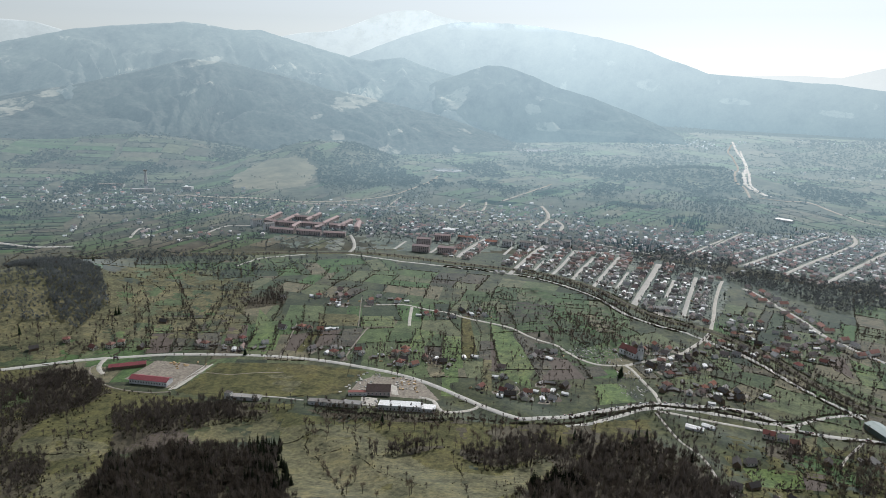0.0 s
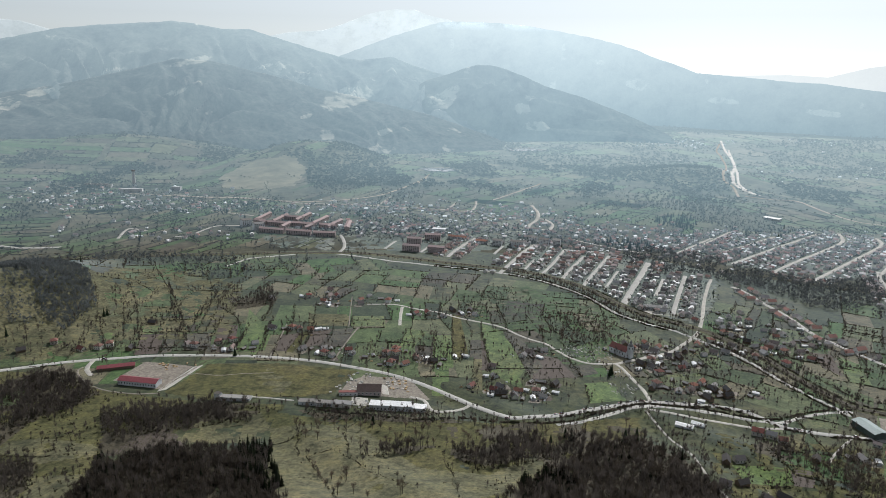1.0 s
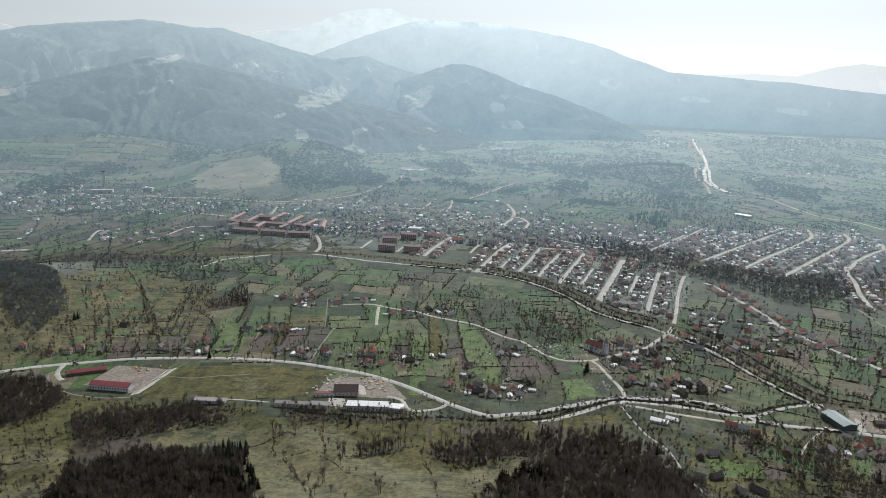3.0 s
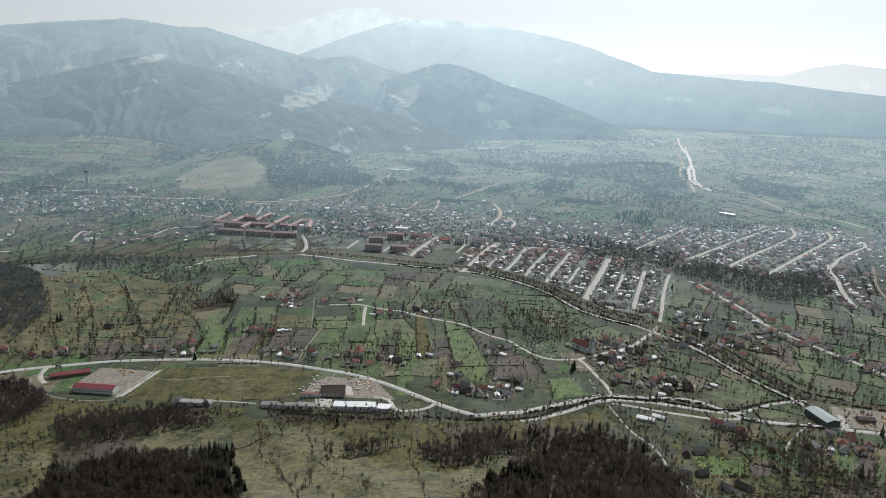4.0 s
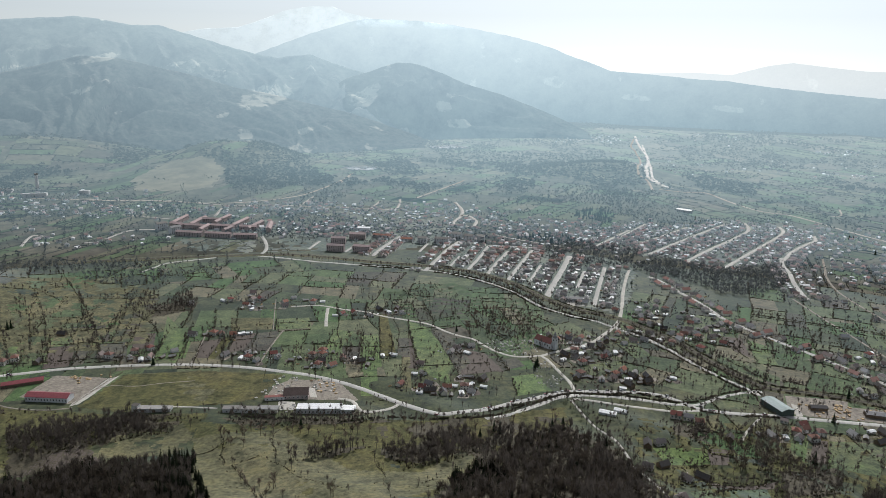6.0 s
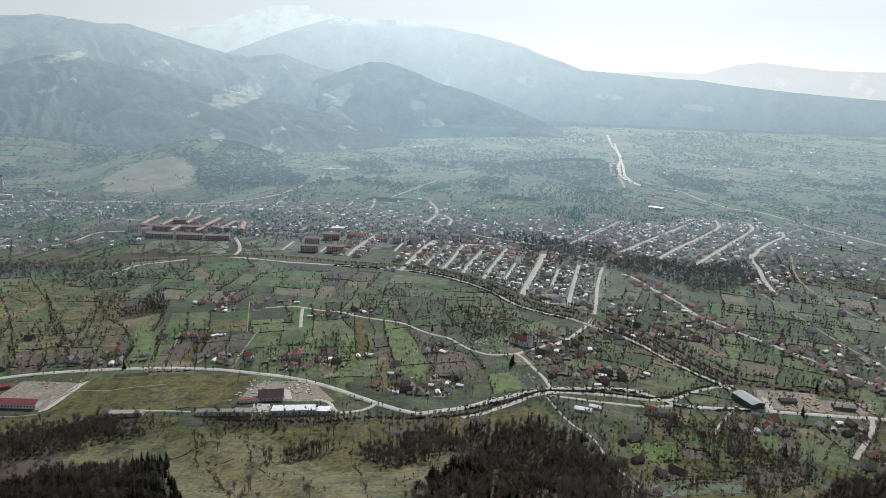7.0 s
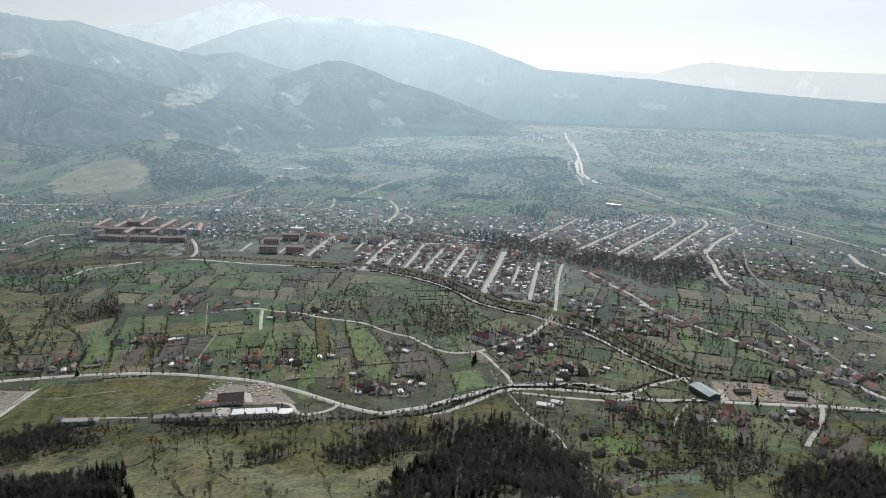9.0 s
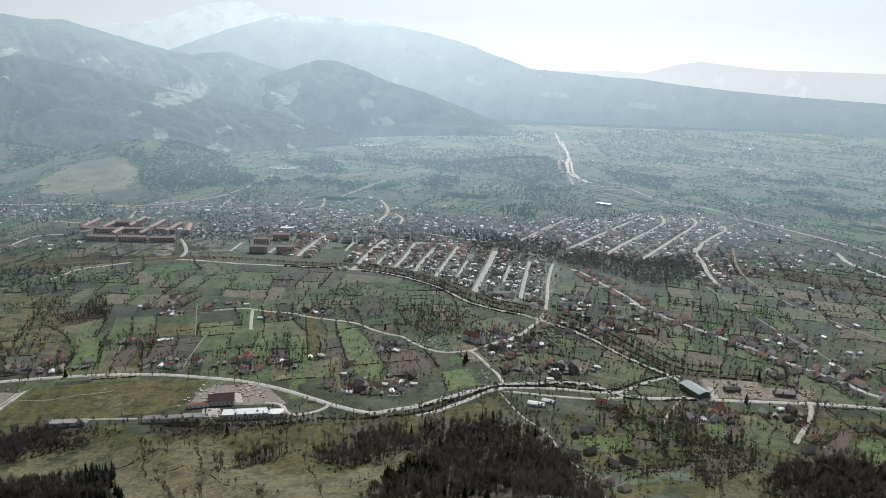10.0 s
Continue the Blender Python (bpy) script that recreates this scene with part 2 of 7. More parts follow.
ground = tagged(sheet("ground", gv, gf, M["grass"], True), "valley floor and slopes of early spring grass", "ground", kind="structure")


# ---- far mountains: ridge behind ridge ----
def haze_by_azimuth(t, node):
    """Factor for the painted haze glow: most near azimuth 10, less to both sides."""
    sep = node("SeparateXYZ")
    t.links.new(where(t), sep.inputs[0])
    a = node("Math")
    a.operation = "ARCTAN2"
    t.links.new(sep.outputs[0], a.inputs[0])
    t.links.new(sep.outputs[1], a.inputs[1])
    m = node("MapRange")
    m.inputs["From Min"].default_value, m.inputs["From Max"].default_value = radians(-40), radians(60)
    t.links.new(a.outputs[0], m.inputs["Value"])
    # Peak set near the middle of the camera's sweep, not at the sun's azimuth.
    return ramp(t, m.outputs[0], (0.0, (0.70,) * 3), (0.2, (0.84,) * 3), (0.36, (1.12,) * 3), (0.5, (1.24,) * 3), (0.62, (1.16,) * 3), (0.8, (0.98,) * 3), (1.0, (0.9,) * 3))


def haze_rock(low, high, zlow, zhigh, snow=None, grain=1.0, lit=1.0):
    """Wooded rock with pale pasture clearings; haze is painted as emission, brighter with height."""
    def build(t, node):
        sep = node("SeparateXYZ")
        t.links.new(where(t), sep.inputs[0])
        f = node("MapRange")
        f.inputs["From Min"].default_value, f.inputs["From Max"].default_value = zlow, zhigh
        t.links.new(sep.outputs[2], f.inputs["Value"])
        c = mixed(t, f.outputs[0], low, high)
        c = mixed(t, 1.0, c, haze_by_azimuth(t, node), "MULTIPLY")
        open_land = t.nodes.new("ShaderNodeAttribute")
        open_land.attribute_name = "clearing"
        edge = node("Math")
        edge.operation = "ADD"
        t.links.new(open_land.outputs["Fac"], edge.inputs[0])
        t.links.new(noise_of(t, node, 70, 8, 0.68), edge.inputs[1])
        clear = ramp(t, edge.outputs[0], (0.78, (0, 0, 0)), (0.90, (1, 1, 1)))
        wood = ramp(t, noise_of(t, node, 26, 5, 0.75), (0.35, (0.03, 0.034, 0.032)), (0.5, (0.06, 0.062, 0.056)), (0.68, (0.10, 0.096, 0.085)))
        # lit dims clearing and snow colour to stand for haze in front.
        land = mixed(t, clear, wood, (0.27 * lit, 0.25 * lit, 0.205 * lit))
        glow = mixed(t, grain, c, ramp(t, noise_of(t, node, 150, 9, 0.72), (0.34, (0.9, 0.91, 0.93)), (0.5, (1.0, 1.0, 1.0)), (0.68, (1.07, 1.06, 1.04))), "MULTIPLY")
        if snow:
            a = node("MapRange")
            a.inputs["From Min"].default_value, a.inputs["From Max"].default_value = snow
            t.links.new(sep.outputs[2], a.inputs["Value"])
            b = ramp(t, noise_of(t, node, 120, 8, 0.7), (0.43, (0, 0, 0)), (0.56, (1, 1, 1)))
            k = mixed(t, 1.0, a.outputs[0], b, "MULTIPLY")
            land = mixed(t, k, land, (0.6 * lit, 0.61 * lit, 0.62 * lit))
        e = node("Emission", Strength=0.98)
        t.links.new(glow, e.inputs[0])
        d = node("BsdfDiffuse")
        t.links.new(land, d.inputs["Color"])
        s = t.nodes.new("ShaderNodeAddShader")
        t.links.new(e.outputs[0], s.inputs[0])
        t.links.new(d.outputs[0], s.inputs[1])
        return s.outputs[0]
    return build


# pasture clearings of the mountains: azimuth, elevation, half width and half height in degrees
CLEARINGS = [(-7.2, -2.1, 2.6, 1.0), (0.4, -2.1, 1.5, 0.9), (1.2, -1.3, 0.9, 0.5), (7.0, -2.6, 0.8, 0.6), (8.1, -3.9, 1.4, 0.5), (-20.3, -1.9, 1.0, 0.25), (-17.9, -3.4, 0.4, 0.3), (-13.9, 0.1, 1.2, 0.3),
             (-19.0, 0.4, 2.2, 0.35), (-29.2, -2.0, 1.4, 0.35), (-31.9, -3.0, 1.8, 0.7), (15.9, -0.4, 1.2, 0.6), (-4.2, -4.7, 0.8, 0.4), (-24.5, -0.4, 1.2, 0.3), (-10.5, -3.6, 0.7, 0.25), (12.5, 1.2, 1.0, 0.3), (22, -1.4, 1.6, 0.3), (29, -2.0, 1.6, 0.3)]


def ridge(name, crest, depth, line, mat, label, rough=26.0, seed=0.0):
    """A range whose crest, at that distance, follows azimuths and elevations; spurs and side valleys run down from it over its depth."""
    az = np.array([p[0] for p in line])
    el = np.array([p[1] for p in line])
    cols = int((az[-1] - az[0]) / 0.13)
    rows = 84
    v, f, clear = [], [], []
    for j in range(rows + 3):
        s = j / rows
        for i in range(cols + 1):
            a = az[0] + (az[-1] - az[0]) * i / cols
            top = EYE + crest * math.tan(radians(float(np.interp(a, az, el))))
            d = crest - depth * (1 - s) * (1 if a < -5 else max(0.45, 1 - (a + 5) / 24))
            x, y = d * math.sin(radians(a)), d * math.cos(radians(a))
            foot = gz(x, y) + 4 - 30 * (1 - min(1, s * 6))
            if j <= rows:
                bend = 3.0 * noise.noise(Vector((a / 6, s * 2.0, seed + 2)))
                u = a + bend + 5.0 * (1 - s) * math.sin(a * 0.33 + seed)
                spur = (1 - abs(2 * noise.noise(Vector((u / 3.6, s * 1.5, seed + 5))))) + 0.5 * (1 - abs(2 * noise.noise(Vector((u / 1.6, s * 3.2, seed + 8))))) + 0.12 * (1 - abs(2 * noise.noise(Vector((u / 0.7, s * 6, seed + 11)))))
                n = noise.fractal(Vector((x / 190, y / 190, seed)), 0.8, 2.1, 5)
                swell = math.sin(math.pi * min(1, s)) ** 0.75
                z = foot + (top - foot) * s ** 1.05 + ((spur - 1.05) * rough * 2.3 + n * rough * 0.7) * swell * min(1, max(0, (top - foot) / 420)) ** 1.3
                z += 0.08 * rough * noise.noise(Vector((x / 40, y / 40, seed + 3))) * (1 if j == rows else 0)
            else:
                z = top - (j - rows) * 60
            v.append((x, y, z))
            e = math.degrees(math.atan2(z - EYE, d))
            k = max(1 - ((a - p[0]) / p[2]) ** 2 - ((e - p[1] - 0.25 * (a - p[0]) * (1 if p[0] < 4 else -0.3)) / p[3]) ** 2 for p in CLEARINGS)
            wild = noise.fractal(Vector((x / 210, y / 210, seed + 20)), 0.9, 2.0, 4)
            clear.append(max(min(0.37, 0.5 * k + 0.1), min(0.34, 0.8 * (wild - 0.3))))
    for j in range(rows + 2):
        for i in range(cols):
            q = j * (cols + 1) + i
            f.append((q, q + 1, q + cols + 2, q + cols + 1))
    ob = sheet(name, v, f, mat, True)
    ob.data.attributes.new("clearing", "FLOAT", "POINT").data.foreach_set("value", np.array(clear, dtype=np.float32))
    return tagged(ob, label, "mountain", kind="structure")


def haze_emission(t, node, soft=None):
    """Haze painted as emission: none at the backdrop's near edge, more with the depth."""
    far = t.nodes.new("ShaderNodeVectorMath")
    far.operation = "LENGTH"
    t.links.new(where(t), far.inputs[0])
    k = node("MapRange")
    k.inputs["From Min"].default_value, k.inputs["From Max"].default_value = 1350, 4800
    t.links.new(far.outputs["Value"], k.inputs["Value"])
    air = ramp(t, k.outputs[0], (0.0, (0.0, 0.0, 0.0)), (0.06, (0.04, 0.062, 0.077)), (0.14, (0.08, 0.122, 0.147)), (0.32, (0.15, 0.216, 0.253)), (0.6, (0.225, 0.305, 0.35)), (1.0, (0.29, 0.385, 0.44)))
    air = mixed(t, 1.0, air, haze_by_azimuth(t, node), "MULTIPLY")
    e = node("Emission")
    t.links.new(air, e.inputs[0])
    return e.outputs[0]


def add_haze(t, node, shader):
    # Adds the painted haze glow to a surface's own colour.
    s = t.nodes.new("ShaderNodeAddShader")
    t.links.new(haze_emission(t, node), s.inputs[0])
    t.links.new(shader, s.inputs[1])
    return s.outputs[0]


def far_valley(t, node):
    """Rough far grassland and wood floor, with haze painted on as emission."""
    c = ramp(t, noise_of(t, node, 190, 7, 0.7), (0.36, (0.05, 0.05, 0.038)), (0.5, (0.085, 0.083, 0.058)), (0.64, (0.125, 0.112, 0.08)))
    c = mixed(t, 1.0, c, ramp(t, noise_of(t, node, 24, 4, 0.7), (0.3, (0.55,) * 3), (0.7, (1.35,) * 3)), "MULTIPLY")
    return add_haze(t, node, surface(t, node, c, 0.9, spec=0.1))


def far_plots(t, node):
    """Strips of far grassland, stubble and plough, each with its own tone, plus haze emission."""
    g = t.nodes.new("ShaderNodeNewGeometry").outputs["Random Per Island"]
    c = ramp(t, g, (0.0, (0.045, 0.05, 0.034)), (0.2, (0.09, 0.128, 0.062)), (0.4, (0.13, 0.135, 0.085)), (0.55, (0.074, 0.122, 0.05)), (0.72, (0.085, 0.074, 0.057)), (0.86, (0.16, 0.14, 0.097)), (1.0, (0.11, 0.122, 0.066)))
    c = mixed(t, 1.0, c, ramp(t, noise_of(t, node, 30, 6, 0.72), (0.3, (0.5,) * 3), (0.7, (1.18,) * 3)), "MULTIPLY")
    return add_haze(t, node, surface(t, node, c, 0.9, spec=0.1))


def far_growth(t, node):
    """Crowns of the far woods, with the painted haze glow added."""
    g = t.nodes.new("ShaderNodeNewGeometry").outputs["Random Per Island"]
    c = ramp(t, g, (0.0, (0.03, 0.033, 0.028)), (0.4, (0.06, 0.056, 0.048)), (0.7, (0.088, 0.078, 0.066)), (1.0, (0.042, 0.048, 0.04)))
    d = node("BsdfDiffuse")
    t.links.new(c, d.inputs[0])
    return add_haze(t, node, d.outputs[0])


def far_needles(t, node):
    """Needles of the far spruces, brightened by the painted haze glow."""
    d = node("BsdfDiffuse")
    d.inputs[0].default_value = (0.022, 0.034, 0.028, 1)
    return add_haze(t, node, d.outputs[0])


fv, ff = [], []
FR, FA = 130, 420
for j in range(FR + 1):
    r = 1350 * (4840 / 1350) ** (j / FR)
    for i in range(FA + 1):
        a = radians(-50 + 116 * i / FA)
        x, y = r * math.sin(a), r * math.cos(a)
        fv.append((x, y, fz(x, y) + (-0.6 if j == 0 else 0.10)))
for j in range(FR):
    for i in range(FA):
        q = j * (FA + 1) + i
        ff.append((q, q + 1, q + FA + 2, q + FA + 1))
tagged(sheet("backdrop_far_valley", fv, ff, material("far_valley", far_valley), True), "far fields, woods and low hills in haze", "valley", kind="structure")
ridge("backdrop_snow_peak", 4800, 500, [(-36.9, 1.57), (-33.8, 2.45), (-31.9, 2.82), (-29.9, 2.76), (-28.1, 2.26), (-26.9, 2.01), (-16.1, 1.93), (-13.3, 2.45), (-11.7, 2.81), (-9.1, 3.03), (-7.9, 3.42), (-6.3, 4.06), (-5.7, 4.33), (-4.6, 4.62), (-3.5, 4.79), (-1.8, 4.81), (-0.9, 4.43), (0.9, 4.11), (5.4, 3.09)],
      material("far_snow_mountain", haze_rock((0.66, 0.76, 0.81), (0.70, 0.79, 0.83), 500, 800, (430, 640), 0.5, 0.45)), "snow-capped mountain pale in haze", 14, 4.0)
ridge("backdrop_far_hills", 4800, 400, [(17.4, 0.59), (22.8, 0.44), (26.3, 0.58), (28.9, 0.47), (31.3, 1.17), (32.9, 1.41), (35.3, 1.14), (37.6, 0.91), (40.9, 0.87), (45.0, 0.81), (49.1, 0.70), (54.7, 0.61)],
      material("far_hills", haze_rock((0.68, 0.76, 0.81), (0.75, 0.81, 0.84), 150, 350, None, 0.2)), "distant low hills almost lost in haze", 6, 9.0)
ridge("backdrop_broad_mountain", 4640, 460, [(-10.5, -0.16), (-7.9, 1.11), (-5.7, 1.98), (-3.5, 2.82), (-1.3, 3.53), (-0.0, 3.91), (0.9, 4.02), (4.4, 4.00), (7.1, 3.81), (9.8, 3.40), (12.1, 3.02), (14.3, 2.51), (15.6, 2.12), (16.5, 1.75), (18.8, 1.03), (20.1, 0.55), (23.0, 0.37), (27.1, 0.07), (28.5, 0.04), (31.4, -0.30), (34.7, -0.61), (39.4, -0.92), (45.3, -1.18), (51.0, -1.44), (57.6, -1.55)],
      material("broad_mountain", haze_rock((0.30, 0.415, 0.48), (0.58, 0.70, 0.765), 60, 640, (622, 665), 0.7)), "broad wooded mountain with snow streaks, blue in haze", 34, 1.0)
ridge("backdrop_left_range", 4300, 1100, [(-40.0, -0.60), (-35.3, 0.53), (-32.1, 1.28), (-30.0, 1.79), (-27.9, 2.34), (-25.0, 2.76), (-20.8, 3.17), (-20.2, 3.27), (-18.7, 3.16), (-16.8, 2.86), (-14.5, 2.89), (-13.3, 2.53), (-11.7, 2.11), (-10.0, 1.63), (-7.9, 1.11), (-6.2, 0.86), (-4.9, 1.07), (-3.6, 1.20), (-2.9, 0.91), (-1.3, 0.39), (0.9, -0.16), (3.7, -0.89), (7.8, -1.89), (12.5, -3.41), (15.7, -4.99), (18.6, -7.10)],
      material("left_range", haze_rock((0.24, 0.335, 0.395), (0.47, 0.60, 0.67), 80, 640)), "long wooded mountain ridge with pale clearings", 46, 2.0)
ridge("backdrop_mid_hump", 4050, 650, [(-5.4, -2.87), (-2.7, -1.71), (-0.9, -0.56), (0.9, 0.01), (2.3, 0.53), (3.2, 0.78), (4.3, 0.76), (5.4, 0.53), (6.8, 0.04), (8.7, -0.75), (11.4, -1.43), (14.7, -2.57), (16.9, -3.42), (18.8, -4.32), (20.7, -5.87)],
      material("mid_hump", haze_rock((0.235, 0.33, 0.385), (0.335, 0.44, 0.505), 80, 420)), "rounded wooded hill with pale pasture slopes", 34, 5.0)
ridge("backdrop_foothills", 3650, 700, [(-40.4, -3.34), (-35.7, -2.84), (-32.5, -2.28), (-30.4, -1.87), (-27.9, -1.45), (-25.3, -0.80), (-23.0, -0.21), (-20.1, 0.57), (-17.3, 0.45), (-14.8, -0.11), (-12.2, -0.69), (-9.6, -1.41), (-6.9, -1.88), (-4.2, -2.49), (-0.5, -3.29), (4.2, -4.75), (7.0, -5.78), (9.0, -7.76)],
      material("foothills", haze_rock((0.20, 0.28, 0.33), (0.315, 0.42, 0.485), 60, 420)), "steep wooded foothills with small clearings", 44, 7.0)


# ---- helpers for things ----
def part(name, bm, mat, parent=None, label=""):
    me = bpy.data.meshes.new(name)
    bm.to_mesh(me)
    bm.free()
    me.materials.append(mat)
    ob = new(name, me)
    if parent:
        ob.parent = parent
    if label:
        ob["label"] = label
    return ob


def share(name, me, parent, m):
    ob = new(name, me)
    ob.parent = parent
    ob.matrix_basis = m
    return ob


def box(bm, x0, x1, y0, y1, z0, z1, cut=0.0):
    v = [bm.verts.new(p) for p in ((x0, y0, z0), (x1, y0, z0), (x1, y1, z0), (x0, y1, z0), (x0 + cut, y0 + cut, z1), (x1 - cut, y0 + cut, z1), (x1 - cut, y1 - cut, z1), (x0 + cut, y1 - cut, z1))]
    for q in ((3, 2, 1, 0), (4, 5, 6, 7), (0, 1, 5, 4), (1, 2, 6, 5), (2, 3, 7, 6), (3, 0, 4, 7)):
        bm.faces.new([v[k] for k in q])
    return bm


def prism(bm, profile, y0, y1):
    """A profile in x and z, drawn out along y."""
    a = [bm.verts.new((x, y0, z)) for x, z in profile]
    b = [bm.verts.new((x, y1, z)) for x, z in profile]
    n = len(profile)
    bm.faces.new(a)
    bm.faces.new(b[::-1])
    for k in range(n):
        bm.faces.new((a[k], b[k], b[(k + 1) % n], a[(k + 1) % n]))
    bmesh.ops.recalc_face_normals(bm, faces=bm.faces[:])
    return bm


def cone(bm, p, q, r0, r1, n=5):
    p, q = Vector(p), Vector(q)
    d = (q - p).normalized()
    u = d.orthogonal().normalized()
    w = d.cross(u)
    rings = []
    for c, r in ((p, r0), (q, r1)):
        rings.append([bm.verts.new(c + (u * math.cos(2 * math.pi * k / n) + w * math.sin(2 * math.pi * k / n)) * r) for k in range(n)])
    for k in range(n):
        bm.faces.new((rings[0][k], rings[0][(k + 1) % n], rings[1][(k + 1) % n], rings[1][k]))
    bm.faces.new(rings[1])
    return bm


def thing(name, x, y, turn, label, category, group="", lift=0.0):
    ob = new(name)
    ob.matrix_basis = pose(x, y, gz(x, y) + lift, 0, 0, turn)
    return tagged(ob, label, category, group)


def smooth_line(points, step=6.0):
    """Points along a rounded polyline."""
    p = [Vector(q) for q in points]
    p = [p[0] * 2 - p[1]] + p + [p[-1] * 2 - p[-2]]
    out = []
    for i in range(1, len(p) - 2):
        n = max(1, int((p[i + 1] - p[i]).length / step))
        for k in range(n):
            t = k / n
            out.append(0.5 * (2 * p[i] + (p[i + 1] - p[i - 1]) * t + (2 * p[i - 1] - 5 * p[i] + 4 * p[i + 1] - p[i + 2]) * t * t + (3 * p[i] - p[i - 1] - 3 * p[i + 1] + p[i + 2]) * t ** 3))
    out.append(p[-2])
    return out


rng = random.Random(7)


def ribbon(name, points, width, mat, label, category="road", lift=0.30, ragged=0.0, keep=True, thick=0.5, apron=0.6):
    """A strip of road, water or track that lies on the ground, with edges that go down into it."""
    line = smooth_line(points)
    v, f = [], []
    for i, p in enumerate(line):
        d = (line[min(i + 1, len(line) - 1)] - line[max(i - 1, 0)]).normalized()
        n = Vector((-d.y, d.x))
        w1, w2 = (width / 2 * (1 + ragged * rng.uniform(-1, 1)) for _ in range(2))
        z = max(fz(p.x, p.y), fz(p.x + n.x * w1, p.y + n.y * w1), fz(p.x - n.x * w2, p.y - n.y * w2)) + lift + (1.8 if p.length > 2300 else 0.6 if p.length > 1350 else 0)
        a, b = p + n * w1, p - n * w2
        v += [(a.x + n.x * apron, a.y + n.y * apron, z - thick), (a.x, a.y, z), (b.x, b.y, z), (b.x - n.x * apron, b.y - n.y * apron, z - thick)]
    for i in range(len(line) - 1):
        for k in range(3):
            q = i * 4 + k
            f.append((q, q + 1, q + 5, q + 4))
    if keep:
        for p in line:
            WAY_CELLS.setdefault((int(p.x // 20), int(p.y // 20)), []).append((p.x, p.y, width / 2))
    return tagged(sheet(name, v, f, mat), label, category, kind="structure")


WAY_CELLS = {}


def way_gap(x, y):
    """Metres from a place to the nearest way's edge, up to about 20."""
    best = 20.0
    i, j = int(x // 20), int(y // 20)
    for a in (i - 1, i, i + 1):
        for b in (j - 1, j, j + 1):
            for px, py, half in WAY_CELLS.get((a, b), ()):
                d = math.hypot(px - x, py - y) - half
                if d < best:
                    best = d
    return best


# ---- roads, streets, railway and water ----
MAIN = [(-633.9, 681.7), (-572.7, 715.6), (-512.1, 741.0), (-481.1, 755.3), (-449.4, 771.4), (-420.4, 781.6), (-383.3, 791.4), (-338.4, 801.7), (-269.1, 806.2), (-197.4, 803.6), (-138.8, 792.9), (-95, 778.1), (-52.4, 760.3), (-11.3, 733.4), (27.1, 698.7), (50.7, 674.2), (73, 652.9), (92.4, 643.5)] + [(133.6, 656.1), (167.1, 670.7), (202, 685.1), (244.5, 698), (283.5, 696.5), (321, 691.3), (341.1, 684.2), (356.1, 667.1), (368.9, 647.4), (397.9, 636.6), (431.8, 630), (454.9, 626.5), (486.7, 617.5)] + [(552.2, 601.4), (582.8, 593.7), (612.3, 584.8), (649.8, 570.3), (691, 550), (745, 524)]
ribbon("road_main", MAIN, 6.6, M["asphalt"], "pale dusty asphalt valley road", ragged=0.05)
LANES = []
LANES += [(4.5, [(235.2, 678.5), (261.9, 672.1), (304.4, 656.9), (338.8, 643.7), (366.7, 643.2)]), (4.0, [(233, 675.5), (235.8, 640.6), (240.1, 609), (247.2, 581.5), (245.6, 549), (244.6, 533.1)] + [(240.7, 530.2), (247.5, 501.7), (247.9, 469.1), (240.4, 434), (221.1, 384.4)])]
LANES += [(4.5, [(245.5, 701.2), (247, 727.8), (243.8, 752), (238.1, 795.5), (233.6, 806.6), (218.5, 805), (197, 807.2), (178.4, 824.4), (164.2, 850), (155.7, 868.5), (134.8, 885.6), (121, 901), (100, 930.6), (68.6, 949.7), (36.2, 967.1), (11.3, 987.3), (-22.9, 1000.4), (-58, 1019.2), (-100.9, 1016.8)])]
LANES += [(6.0, [(235.1, 806.6), (250.9, 815.7), (277.3, 828.6), (314.3, 847.8), (338.5, 872.2), (380, 922.7), (412.1, 989.4), (447.4, 1074.7), (485.1, 1156.8), (507.5, 1200.5)])]
LANES += [(2.2, [(-128, 1052.5), (-122.3, 980.9), (-116.5, 917.6)]), (3.5, [(-103, 915.2), (-107.8, 889.4), (-114.9, 843.4), (-120.9, 794.1)]), (5.0, [(-45.4, 1008.5), (-46.1, 967.9), (-45.1, 927.8)])]
LANES += [(6.0, [(-409.8, 786), (-408.5, 770.3), (-404.2, 755), (-390.9, 739.8)]), (3.5, [(-407, 767.2), (-413.9, 759.7), (-411.6, 747.8), (-398.1, 730.1), (-377.9, 712.6), (-355.1, 700.6), (-323.5, 693.9), (-296.2, 697.2)]), (4.0, [(431.8, 630), (411.5, 611.5), (391.1, 592.1), (378.2, 577.6)])]
LANES += [(5.5, [(574.6, 600.7), (564.2, 584.2), (541.7, 561.3), (514.6, 539.3), (489.5, 519)]), (4.5, [(46.6, 682.4), (32.5, 667.4), (8.6, 657.3), (-0.3, 668.7), (-6.5, 688.9), (-21.9, 695.6)]), (4, [(-146, 680.9), (-163.8, 682.5), (-200.2, 687.9)])]
LANES += [(2.5, [(-185.2, 756.6), (-217.3, 752.7), (-246.8, 746.1), (-278.8, 748.9), (-296.2, 728.8)]), (3, [(-204.7, 923.3), (-203.3, 880.9), (-201.4, 823.1), (-202.1, 796.6)])]
for w, p in LANES:
    ribbon("road_lane", p, w * (0.85 if w > 4 else 0.6), M["gravel" if w > 3.6 else "dirt"], "pale gravel lane between the fields", ragged=0.12, apron=0.6 if w > 4 else 0.25)
STREETS = []
